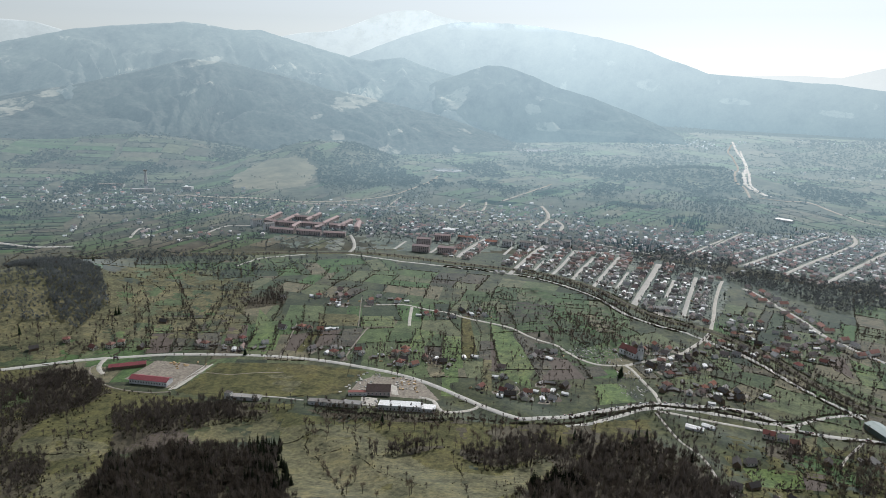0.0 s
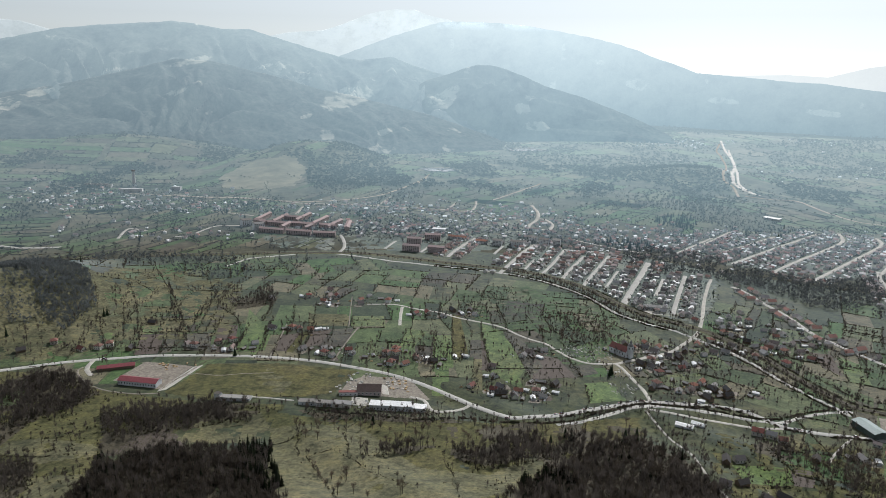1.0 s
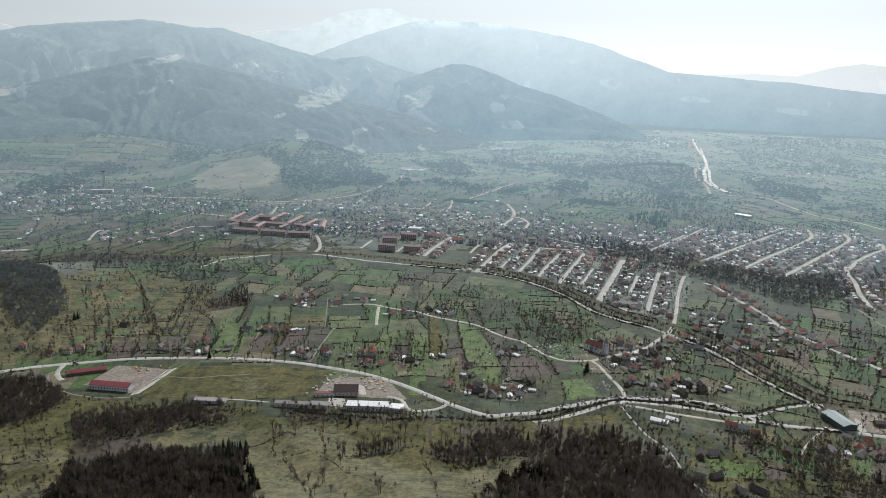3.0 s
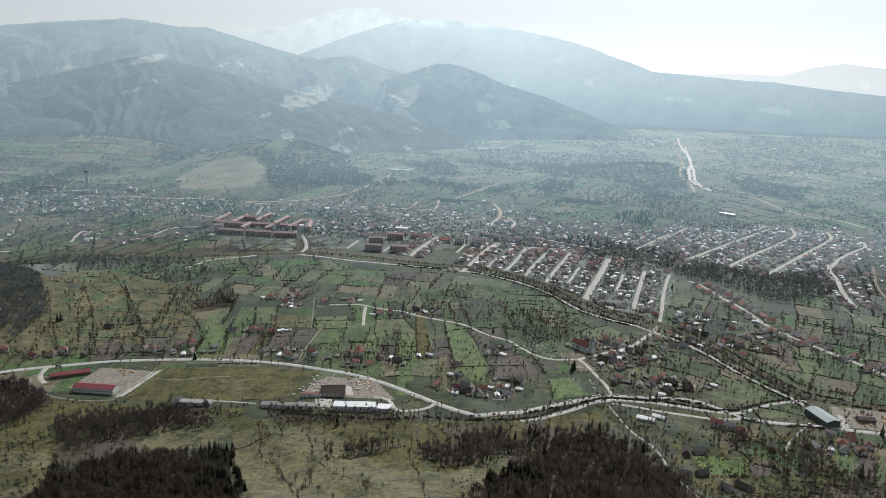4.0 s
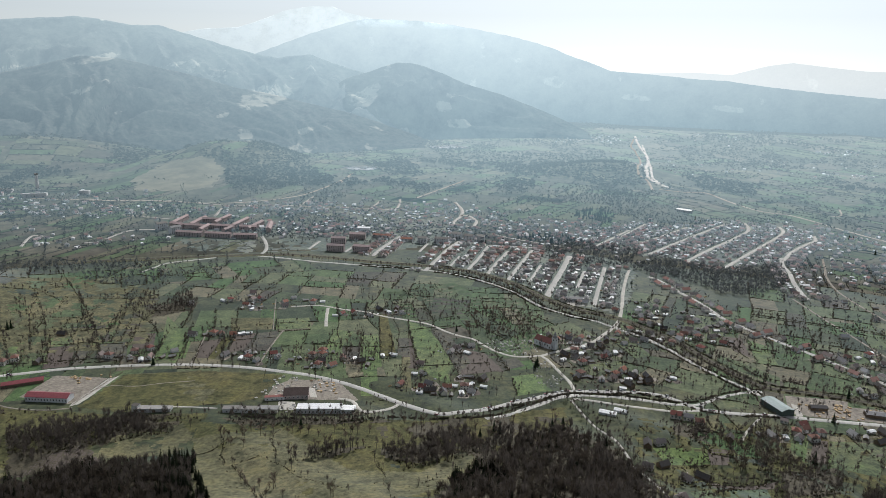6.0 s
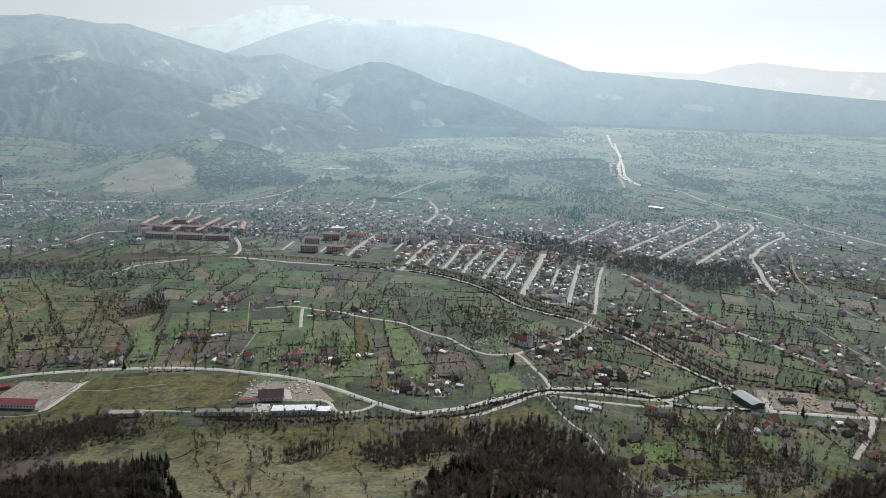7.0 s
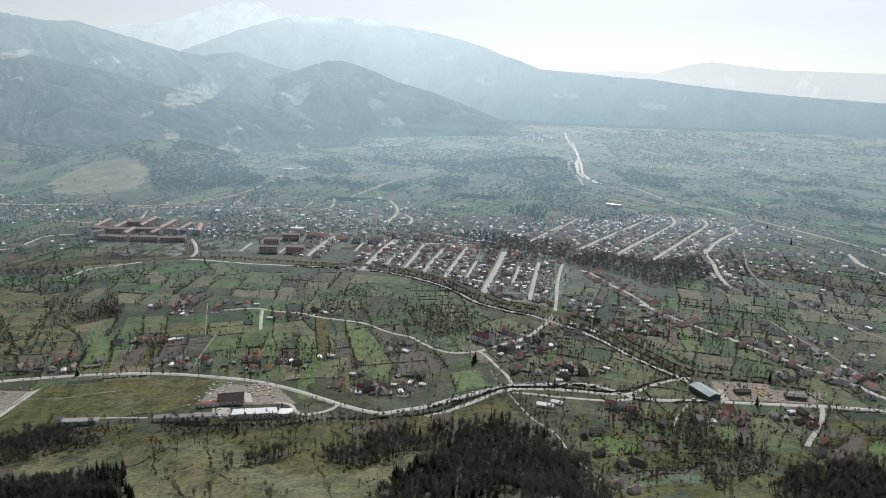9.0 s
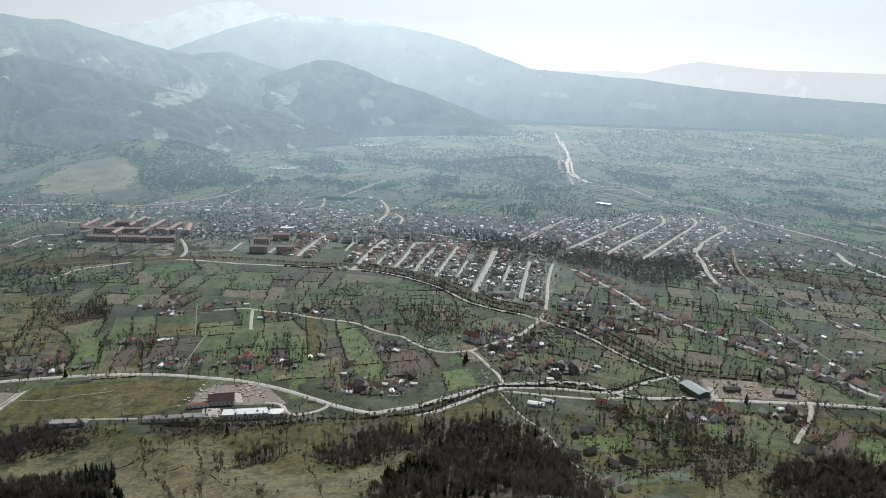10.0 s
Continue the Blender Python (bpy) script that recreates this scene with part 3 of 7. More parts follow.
STREETS += [(6.5, [(371.5, 1003.1), (416.3, 1106.2), (466.4, 1219.2)]), (5.0, [(372.4, 1093.4), (418.5, 1196.1)]), (10.0, [(303.2, 1039.5), (340.2, 1122.3), (381.1, 1210.8), (423.4, 1304.6)]), (4.5, [(301.3, 1138.9), (347.1, 1241.4)])]
STREETS += [(6.5, [(261.7, 1142.1), (302.5, 1233.1), (358.1, 1352.8)]), (6.5, [(231.4, 1180.2), (269.5, 1268.7), (305.1, 1342.6)]), (6.0, [(196.6, 1201.8), (228.8, 1276.4), (272.7, 1388.9)]), (4.5, [(172.2, 1239.5), (200.4, 1309.8)])]
STREETS += [(8.0, [(121, 1204.9), (149.8, 1279.4), (189.8, 1377.6), (217.7, 1432.4)]), (8.0, [(28.3, 1315.6), (55.6, 1393.8), (93.7, 1481.7)]), (6.0, [(217, 1427.3), (250.7, 1423.1)]), (5.0, [(273.6, 1393.8), (333.6, 1380.6), (378.5, 1367.2)])]
STREETS += [(5.0, [(301.8, 1498.8), (338, 1456.3), (389.8, 1411.3), (431.1, 1382.6)]), (8.0, [(271.7, 1893.3), (273.9, 1787.1), (258.1, 1697.7), (227.1, 1615.9), (247, 1591.4), (269.6, 1579.8), (288.4, 1644.4), (278.1, 1705.7), (260.6, 1704.9)])]
STREETS += [(6.0, [(32.7, 1797.8), (61.3, 1906.7)]), (6.0, [(32.7, 1797.8), (91.9, 1785.4), (112.9, 1867), (118.5, 1936.8)]), (7, [(-730.9, 1917.2), (-635.3, 1896.8), (-501.4, 1896.1), (-355.7, 1839.8), (-222.6, 1839.5), (-116.8, 1821.3), (32.7, 1797.8)])]
STREETS += [(5, [(-561.5, 1708.7), (-441.5, 1659.9)]), (6, [(-344.4, 1691.3), (-347, 1793)]), (6, [(-204.6, 1478.4), (-190.8, 1427.2), (-182.3, 1369.8), (-187, 1329.3)]), (5.0, [(-99.7, 1366.9), (-80.8, 1435.1)]), (5, [(-25.4, 1345.6), (-11.1, 1387.6)])]
STREETS += [(5, [(122.3, 1343.8), (145.8, 1410.6)]), (5.0, [(-154.4, 1827.2), (-126.5, 1975.9)]), (5, [(-55.4, 2233.1), (-20.9, 2442.2)]), (6, [(165.4, 1958), (354.8, 2293)])]
STREETS += [(7.5, [(592.5, 1311.5), (685.8, 1397.9), (802, 1502.2), (924.9, 1609.7)]), (7.5, [(651.8, 1261), (730.9, 1336.4), (854.6, 1448.3), (941.1, 1535.5), (982.3, 1624.9)]), (7.5, [(695.6, 1201.9), (768, 1270.8), (876.1, 1372.2), (1009.7, 1502.4), (1045.8, 1575.6)])]
STREETS += [(6.5, [(649.8, 1256.9), (676, 1228.9), (695.6, 1201.9)]), (7.0, [(853.1, 1255), (928.9, 1335.1), (1014, 1405), (1041.9, 1426.3), (1071.7, 1475.8)]), (7, [(862.9, 1276.2), (832.5, 1222.4), (812, 1169.1), (780.1, 1106.4), (749.4, 1028.9), (749.6, 1014.6)])]
STREETS += [(5, [(592.8, 1468.5), (710.4, 1608.3)]), (5, [(613.4, 1406.3), (799.2, 1567.4)]), (5, [(505.2, 1384.2), (639.7, 1538)])]
STREETS += [(3.4, [(948.7, 1268.2), (907.1, 1201.9), (868.2, 1141.8), (833.5, 1068.2), (815.6, 994.1), (804.4, 910.1), (810.3, 854.8), (815.7, 804.2), (824.6, 744.3), (829.5, 675.8)]), (3.2, [(721.6, 1020.4), (709.4, 924), (702.3, 845.8), (696.1, 777.5), (697.6, 735.7), (686, 655.2)])]
STREETS += [(7.0, [(527.4, 1157), (536.5, 1129.4), (542.8, 1065.4), (550.5, 1001.9), (551, 932.6), (562.5, 890.7), (571.2, 862.4), (580.7, 837.5), (593.8, 808)] + [(604.8, 776.9), (621.2, 728.4), (637.6, 685.4), (655.1, 648.6), (660.9, 611.5), (672.9, 593.3), (700.7, 565.9)])]
STREETS += [(8.0, [(974.8, 2129.6), (1038.2, 2083.7), (1104.9, 2068.2), (1103.6, 1897.4), (1116.3, 1774.1), (1165.5, 1723.2), (1183.3, 1632.4), (1194.6, 1507.7)] + [(1237.8, 1276.3), (1230.4, 1148.5), (1227.4, 978.6)]), (7.0, [(1467.4, 3580.9), (1360.9, 3347.6), (1321, 3192.6), (1218.3, 2874.4), (1009.3, 2397.8), (992.7, 2263.4), (942.1, 2097.2)])]
STREETS += [(5, [(-654.3, 1396.0), (-670.2, 1464.8), (-667.7, 1491.0), (-625.1, 1471.3)]), (5, [(-550.1, 1422.9), (-522.6, 1433.6)]), (5, [(-517.6, 1459.0), (-494.8, 1534.9), (-443.9, 1548.4)]), (9, [(-964.5, 1349.9), (-881.0, 1326.1), (-799.6, 1302.2), (-728.1, 1313.3)]), (4, [(1375.6, 1802.3), (1322.6, 1722.6), (1276.5, 1698.7)])]
for w, p in STREETS:
    ribbon("road_street", p, w, M["asphalt" if w > 3.5 else "dirt"], "straight pale village street", "street", lift=0.35, ragged=0.06)
STREAM = [(-376.3, 1211.4), (-347.1, 1268.2), (-296.2, 1293.6), (-227.5, 1324.3), (-149.3, 1304.2), (-82.7, 1276.3), (2.8, 1249.4), (65.5, 1230.7), (126.5, 1208.6), (174.8, 1179.9), (218.3, 1135.3), (255.8, 1078), (283.9, 1001), (316.6, 959.5), (350.2, 930.1), (372.3, 897.8), (393.1, 867.2), (411.9, 818.9), (424.7, 766.2), (439.3, 724.9), (451.8, 697.3), (456.8, 677)]
ribbon("water_stream", STREAM, 5.5, M["stones"], "stony stream between rows of bare trees", "stream", lift=0.2, ragged=0.6)
M["bank"] = material("rough_bank", grass_like((0.07, 0.075, 0.042), (0.09, 0.092, 0.052), (0.115, 0.11, 0.068), 3, 0.1))
RAIL = [(-497.9, 1280.4), (-300.7, 1314.4), (-129.8, 1326), (24.3, 1273.6), (108.8, 1246.7), (179.8, 1216.6), (234.6, 1169.6), (273.2, 1112.5), (303.2, 1039.5), (334.7, 990), (368.9, 959), (393.7, 932), (418.3, 888.3), (437.3, 839.9), (448.1, 783.2), (460.3, 737.3), (474.8, 701.3), (500.7, 687.7), (528.7, 678.5), (562.3, 661.1), (593.2, 639.2)]
ribbon("railway_bank", RAIL, 17.0, M["bank"], "rough grassy railway bank", "bank", lift=0.35, thick=0.6, ragged=0.15, apron=4.0)
ribbon("railway_bed", RAIL, 4.5, M["ballast"], "dark brown railway embankment", "railway", lift=0.8, thick=0.55, apron=1.6)
for side in (-0.75, 0.75):
    line = smooth_line(RAIL, 12)
    off = []
    for i, p in enumerate(line):
        d = (line[min(i + 1, len(line) - 1)] - line[max(i - 1, 0)]).normalized()
        off.append((p.x - d.y * side, p.y + d.x * side))
    ribbon("railway_rail", off, 0.09, M["steel"], "steel rail on the embankment", "rail", lift=0.96, keep=False, thick=0.16, apron=0.03)
ribbon("railway_far_line", [(-855.6, 1919.3), (-638.2, 1888.8), (-560.5, 1891.6), (-340.3, 1865.8), (-184.9, 1962.7), (-115.9, 2093.7), (-28.1, 2357.6)], 6, M["gravel"], "far railway line along the foot of the hills", "railway", lift=0.8)
RIVER = [(466.1, 686.8), (460.2, 688.4), (430.2, 683.1), (397, 670.7), (374.5, 658.6), (346.3, 659.9), (311.6, 674.6), (273.1, 685.8), (234.3, 686), (197.8, 668.8), (168.6, 650.2), (129, 631.2), (99.2, 626), (59.9, 634.9), (25.5, 635.4), (-19.9, 631.1), (-65.8, 643.4), (-118.7, 657.3)]
ribbon("water_river", RIVER[:12], 5.5, M["stones"], "shallow river over pale stones", "river", lift=0.12, ragged=0.4)
ribbon("water_far_river", [(1515.5, 3687.6), (1404.2, 3347.1), (1296.9, 2983.3), (1046.4, 2410.9), (1013.7, 2265.9), (1027.3, 2153.5)], 10, M["river_glint"], "braided river on gravel, its glint painted white", "river", lift=0.3, ragged=0.8)
ribbon("water_far_river", [(1434.6, 3385.3), (1253.7, 2868.3), (1051.6, 2376.0), (1027.3, 2274.5), (1025.2, 2196.2), (1030.9, 2152.5)], 7, M["river_glint"], "side arm of a river on gravel, its glint painted white", "river", lift=0.3, ragged=0.8)
ribbon("water_gravel_bank", [(1157.5, 1204.3), (1118.7, 1131.3), (1109, 1078.2), (1103.8, 1013.5)], 10, M["stones"], "wide bank of pale river gravel", "river bank", lift=0.2, ragged=0.4)
# Pale base colour adds painted sky reflection to the real gloss.
for q, w in (([(-37.4, 2551.7), (15.1, 2577.5), (63.1, 2542.7)], 85), ([(343.0, 3310.2), (414.3, 3318.7), (500.1, 3388.7)], 120)):
    ribbon("water_pond", q, w, material("sky_painted_pond", plain((0.6, 0.66, 0.7), 0.06, 20, 0.06, 0, 0.0, 0.9)), "small pond, its sky reflection partly painted pale", "pond", lift=0.9, ragged=0.2)


def inside(p, poly):
    c, n = False, len(poly)
    for i in range(n):
        (x1, y1), (x2, y2) = poly[i], poly[i - 1]
        if (y1 > p[1]) != (y2 > p[1]) and p[0] < (x2 - x1) * (p[1] - y1) / (y2 - y1) + x1:
            c = not c
    return c


# yards of beaten earth and gravel
def yard(name, corners, mat, label, lift=0.16, steps=10):
    c = [Vector(p) for p in corners]
    v, f = [], []
    for j in range(steps + 1):
        for i in range(steps + 1):
            a, b = i / steps, j / steps
            p = (c[0] * (1 - a) + c[1] * a) * (1 - b) + (c[3] * (1 - a) + c[2] * a) * b
            edge = i in (0, steps) or j in (0, steps)
            p += Vector((rng.uniform(-0.8, 0.8), rng.uniform(-0.8, 0.8))) if edge else Vector((0, 0))
            v.append((p.x, p.y, gz(p.x, p.y) + lift - (0.3 if edge else 0)))
    for j in range(steps):
        for i in range(steps):
            q = j * (steps + 1) + i
            f.append((q, q + 1, q + steps + 2, q + steps + 1))
    return tagged(sheet(name, v, f, mat, True), label, "yard", kind="structure")


def forest_floor(poly, mat=None, step=3.5, holes=-0.28, lift=0.22, label="brown leaf litter under bare trees"):
    """Leaf litter or grass with an uneven edge."""
    xs, ys = [p[0] for p in poly], [p[1] for p in poly]
    nx, ny = int((max(xs) - min(xs)) / step) + 1, int((max(ys) - min(ys)) / step) + 1
    v, f = [], []
    for j in range(ny + 1):
        for i in range(nx + 1):
            x = min(xs) + i * step + 0.4 * step * noise.noise(Vector((i * 0.9, j * 0.9, 1)))
            y = min(ys) + j * step + 0.4 * step * noise.noise(Vector((i * 0.9, j * 0.9, 7)))
            v.append((x, y, gz(x, y) + lift))
    for j in range(ny):
        for i in range(nx):
            c = (min(xs) + (i + 0.5) * step, min(ys) + (j + 0.5) * step)
            if inside(c, poly) and noise.fractal(Vector((c[0] / 26, c[1] / 26, 4)), 0.8, 2.1, 4) > holes:
                q = j * (nx + 1) + i
                f.append((q, q + 1, q + nx + 2, q + nx + 1))
    if f:
        tagged(sheet("forest_floor" if mat is None else "pasture", v, f, mat or M["litter"], True), label, "forest floor" if mat is None else "pasture", kind="structure")


yard("pavement_yard", [(-369, 724.7), (-297.7, 701.3), (-280.9, 774.2), (-350.7, 789.4)], M["dirt"], "beaten earth yard round the red-roofed sheds")
yard("pavement_yard", [(-302.6, 698.8), (-292.8, 703.7), (-271.9, 782), (-284.2, 774.3)], M["gravel"], "pale gravel drive along the yard fence", 0.2)
yard("pavement_yard", [(-107.4, 698.5), (8.8, 685.4), (-23.7, 752.2), (-90.4, 764.4)], M["dirt"], "earth yard with stacks and scrap")
yard("pavement_yard", [(-52.6, 697.9), (-43.4, 697.5), (-48.2, 724.6), (-58.3, 733)], M["gravel"], "gravel strip between the sheds", 0.2)
yard("pavement_yard", [(-83, 671), (-64.6, 667.8), (-66.6, 690.8), (-85.6, 693.1)], M["gravel"], "gravel forecourt between the sheds", 0.2)
yard("pavement_yard", [(456.5, 629), (529, 616.8), (562.3, 661.1), (483.6, 682.2)], M["dirt"], "earth sawmill yard")
yard("pavement_yard", [(468.3, 626.2), (578.4, 597.3), (612, 627.2), (499.2, 660.9)], M["dirt"], "earth sawmill yard with timber stacks")
yard("pavement_yard", [(467.2, 624), (477.1, 623.8), (487.2, 654.5), (482.8, 660)], M["gravel"], "gravel drive beside the barn", 0.2)
yard("pavement_yard", [(319.1, 998.1), (358.8, 995.1), (370.5, 1045.1), (337.5, 1045.2)], M["gravel"], "gravel yard behind the street")


# ---- fields ----
FIELD_EDGES = []
SAWMILL = [(467.9, 701.5), (538.5, 692.7), (612.2, 662.7), (561.7, 600.6), (482.7, 611.7), (421.8, 623.6)]
WORKS = [(-419.2, 693.2), (-444.3, 785.9), (-353.4, 796.1), (-255.8, 798.3), (-106.1, 785), (15.5, 719.1), (50.6, 668.1), (-64.8, 633)]


def field(corners, mat=None, lift=0.10, label="grass field between hedges"):
    c = [Vector(p) for p in corners]
    if max(p.length for p in c) > 1350:
        return None
    n = 4
    v, f = [], []
    for j in range(n + 1):
        for i in range(n + 1):
            a, b = i / n, j / n
            p = (c[0] * (1 - a) + c[1] * a) * (1 - b) + (c[3] * (1 - a) + c[2] * a) * b
            v.append((p.x, p.y, gz(p.x, p.y) + lift))
    for j in range(n):
        for i in range(n):
            q = j * (n + 1) + i
            f.append((q, q + 1, q + n + 2, q + n + 1))
    return tagged(sheet("field", v, f, mat or M["field"]), label, "field", "fields", kind="structure")


def parcels(cx, cy, w, h, turn, small, skip=0.12, hedge=0.7, lift=0.10):
    """Splits a block of land again and again into uneven strips."""
    m = Matrix.Rotation(radians(turn), 2)

    def at(u, v):
        k = Vector((noise.noise(Vector((u / 90, v / 90, turn))), noise.noise(Vector((u / 90, v / 90, turn + 9))))) * small * 0.5
        return Vector((cx, cy)) + m @ (Vector((u, v)) + k)

    def cut(u0, u1, v0, v1):
        a, b = u1 - u0, v1 - v0
        if a * b < small * small * 1.9 * rng.uniform(0.7, 2.2) or min(a, b) < small * 0.45:
            q = [at(u0, v0), at(u1, v0), at(u1, v1), at(u0, v1)]
            if rng.random() > skip and abs(q[0].x) < 4000:
                field([tuple(p * 0.992 + (q[0] + q[2]) * 0.004) for p in q], None, lift)
            for i in range(4):
                if rng.random() < hedge * 0.5 and not any(inside((q[i] + q[(i + 1) % 4]) / 2, w) for w in (WORKS, SAWMILL)):
                    FIELD_EDGES.append((q[i], q[(i + 1) % 4]))
            return
        s = rng.uniform(0.36, 0.64)
        if a * 1.5 > b if rng.random() < 0.85 else a < b:
            cut(u0, u0 + a * s, v0, v1)
            cut(u0 + a * s, u1, v0, v1)
        else:
            cut(u0, u1, v0, v0 + b * s)
            cut(u0, u1, v0 + b * s, v1)
    cut(-w / 2, w / 2, -h / 2, h / 2)


parcels(-106, 875, 715, 274, 4, 34, hedge=0.95)
parcels(-91, 1126, 791, 198, -14, 34, hedge=0.7)
parcels(182, 974, 198, 304, 24, 34, hedge=0.6)
parcels(-502, 1521, 852, 502, 20, 64, hedge=0.5)
parcels(-396, 912, 198, 289, 6, 45, hedge=0.95)
parcels(502, 761, 320, 244, -34, 30, skip=0.0, hedge=0.95)
parcels(912, 974, 502, 502, -30, 40, skip=0.0, hedge=0.95)
parcels(517, 594, 365, 121, -6, 40, hedge=0.95)
parcels(791, 594, 182, 182, 10, 50, hedge=0.95)
parcels(1521, 1597, 761, 639, -25, 99, hedge=0.6)
parcels(560, 905, 330, 190, -28, 30, skip=0.05, hedge=0.95, lift=0.17)
parcels(-450, 1240, 700, 260, 18, 38, hedge=0.95, lift=0.17)
M["bright_grass"] = material("bright_grass", grass_like((0.08, 0.122, 0.042), (0.105, 0.152, 0.054), (0.13, 0.148, 0.07), 3))
M["dry_grass"] = material("dry_grass", grass_like((0.08, 0.085, 0.05), (0.125, 0.123, 0.074), (0.175, 0.165, 0.105), 4, 0.05))
M["pasture"] = material("pasture", grass_like((0.072, 0.078, 0.036), (0.098, 0.098, 0.047), (0.13, 0.116, 0.064), 4, 0.0))
M["plough"] = material("ploughed_soil", plain((0.095, 0.076, 0.064), 0.3, 1.2))
for mat, corners in (("bright_grass", [(277.5, 529.9), (321.7, 533), (329.5, 558.9), (279, 563.3)]), ("bright_grass", [(-221.1, 805.9), (-220.4, 891.5), (-273.4, 982.3), (-247.9, 842.8)]), ("plough", [(320.9, 531.3), (337.3, 527.3), (351.9, 558.4), (330.1, 556.8)]),
                     ("dry_grass", [(-174.5, 927.3), (-119.9, 926.5), (-125, 968.7), (-181.8, 969.3)]), ("dry_grass", [(283.1, 501.8), (362.7, 499.8), (362.3, 520.1), (287.7, 523.4)]), ("plough", [(297.7, 483.8), (354, 485.6), (362, 494.5), (300.4, 497.9)]), ("bright_grass", [(2.7, 703.1), (22.7, 702.1), (21.8, 876.8), (2.8, 866.8)]), ("plough", [(54.4, 780.9), (77.8, 771.5), (75.4, 875.9), (56.2, 876.2)]),
                     ("bright_grass", [(83.9, 762.8), (102.8, 749.2), (122.8, 797.4), (97.8, 907.9)]), ("plough", [(122.7, 770.8), (175.9, 758), (162.5, 818.9), (128.5, 838.7)]), ("bright_grass", [(416.5, 555.6), (431.4, 555.7), (456.1, 604.3), (449.1, 607.8)]),
                     ("plough", [(-285.5, 858.8), (-259.2, 858.2), (-270.7, 913.4), (-298.5, 913.8)]), ("bright_grass", [(-424.0, 844.9), (-405.5, 841.4), (-422.4, 888.0), (-443.5, 880.2)]), ("bright_grass", [(428.5, 519.7), (461.5, 514.9), (506.3, 566.9), (468.7, 571.9)]),
                     ("bright_grass", [(-340.7, 859.9), (-291.2, 858.9), (-298.6, 882.7), (-349.3, 883.4)]), ("plough", [(508.3, 499.9), (514.6, 486.9), (564.1, 527), (558.7, 536.2)]), ("bright_grass", [(528.8, 481.4), (542.6, 464.2), (593.5, 499.5), (572.5, 519.9)]),
                     ("bright_grass", [(179.5, 712.1), (201.5, 695.3), (218.8, 736.3), (190.9, 747.8)]), ("dry_grass", [(-287.8, 698), (-211.9, 709.6), (-239.1, 741.1), (-280.3, 735.4)]), ("dry_grass", [(-242.8, 753.7), (-183.6, 758.1), (-186, 784.2), (-260.7, 781.6)]),
                     ("pasture", [(-157.9, 695.9), (-104.9, 702.6), (-97.4, 768), (-145.1, 777.7)]), ("dry_grass", [(-240.4, 705.1), (-163.8, 695.5), (-149.5, 772.8), (-186.4, 770.8)])):
    field(corners, M[mat], 0.18, {"bright_grass": "bright green spring meadow", "dry_grass": "dry straw-coloured grass field", "plough": "bare brown ploughed plot", "pasture": "olive grass pasture beside the works"}[mat])
M["meadow"] = material("meadow", grass_like((0.06, 0.085, 0.036), (0.088, 0.115, 0.05), (0.12, 0.128, 0.068), 3))
M["fallow"] = material("fallow", grass_like((0.06, 0.06, 0.046), (0.086, 0.082, 0.064), (0.11, 0.104, 0.08), 2.5, 0.3))
for corners in ([(-200.6, 826.5), (-184.9, 823.2), (-179.3, 888.6), (-204.5, 881.8)], [(-164.4, 837.9), (-145.8, 848.3), (-137.4, 906.9), (-163.4, 910.0)], [(-369.1, 802.2), (-342.3, 808.3), (-358.0, 875.0), (-388.2, 867.4)], [(121.8, 752.4), (160.4, 759.4), (148.6, 793.0), (133.3, 838.4)], [(499.4, 810.3), (510.6, 785.6), (534.6, 853.8), (508.2, 861.6)],):
    field(corners, M["plough"], 0.21, "bare brown ploughed plot")
    FIELD_EDGES.append((Vector(corners[0]), Vector(corners[3])))
for corners in ([(-184.9, 823.2), (-175.8, 819.5), (-164.3, 904.8), (-179.3, 888.6)], [(27.7, 816.5), (49.0, 813.8), (42.4, 975.4), (30.8, 974.4)],):
    field(corners, M["pasture"], 0.21, "olive grass pasture between hedges")
    FIELD_EDGES.append((Vector(corners[0]), Vector(corners[3])))
for corners in ([(-136.4, 853.6), (-115.5, 864.4), (-105.7, 914.5), (-135.7, 907.0)], [(49.2, 818.1), (65.5, 815.1), (67.7, 878.2), (53.5, 877.1)], [(119.7, 751.5), (140.4, 791.8), (125.8, 877.9), (102.8, 915.4)], [(-339.8, 806.0), (-327.9, 813.6), (-340.9, 876.4), (-354.6, 875.3)], [(-310.2, 819.1), (-281.0, 821.1), (-297.8, 884.7), (-330.7, 877.2)], [(182.1, 765.4), (205.1, 775.6), (200.2, 801.5), (173.8, 795.0)], [(251.3, 766.6), (263.2, 771.7), (260.2, 810.5), (244.1, 804.8)],):
    field(corners, M["fallow"], 0.21, "grey-brown fallow plot")
    FIELD_EDGES.append((Vector(corners[0]), Vector(corners[3])))
for corners in ([(-113.5, 919.1), (-64.2, 922.9), (-71.2, 966.0), (-116.9, 962.3)], [(-44.0, 828.7), (-30.2, 820.9), (-5.0, 907.0), (-32.6, 915.0)], [(3.3, 768.9), (28.6, 783.5), (27.4, 894.5), (4.1, 892.7)], [(72.1, 770.6), (107.0, 722.4), (101.0, 915.3), (71.6, 944.4)], [(-391.7, 871.8), (-366.5, 874.3), (-377.7, 903.0), (-400.1, 900.3)], [(-253.8, 818.6), (-212.5, 825.7), (-218.3, 890.7), (-251.8, 878.3)], [(176.1, 689.8), (219.5, 699.7), (209.7, 751.3), (181.2, 744.6)], [(508.2, 769.2), (530.6, 755.0), (554.1, 822.9), (539.7, 849.4)],):
    field(corners, M["bright_grass"], 0.21, "bright green spring meadow")
    FIELD_EDGES.append((Vector(corners[0]), Vector(corners[3])))
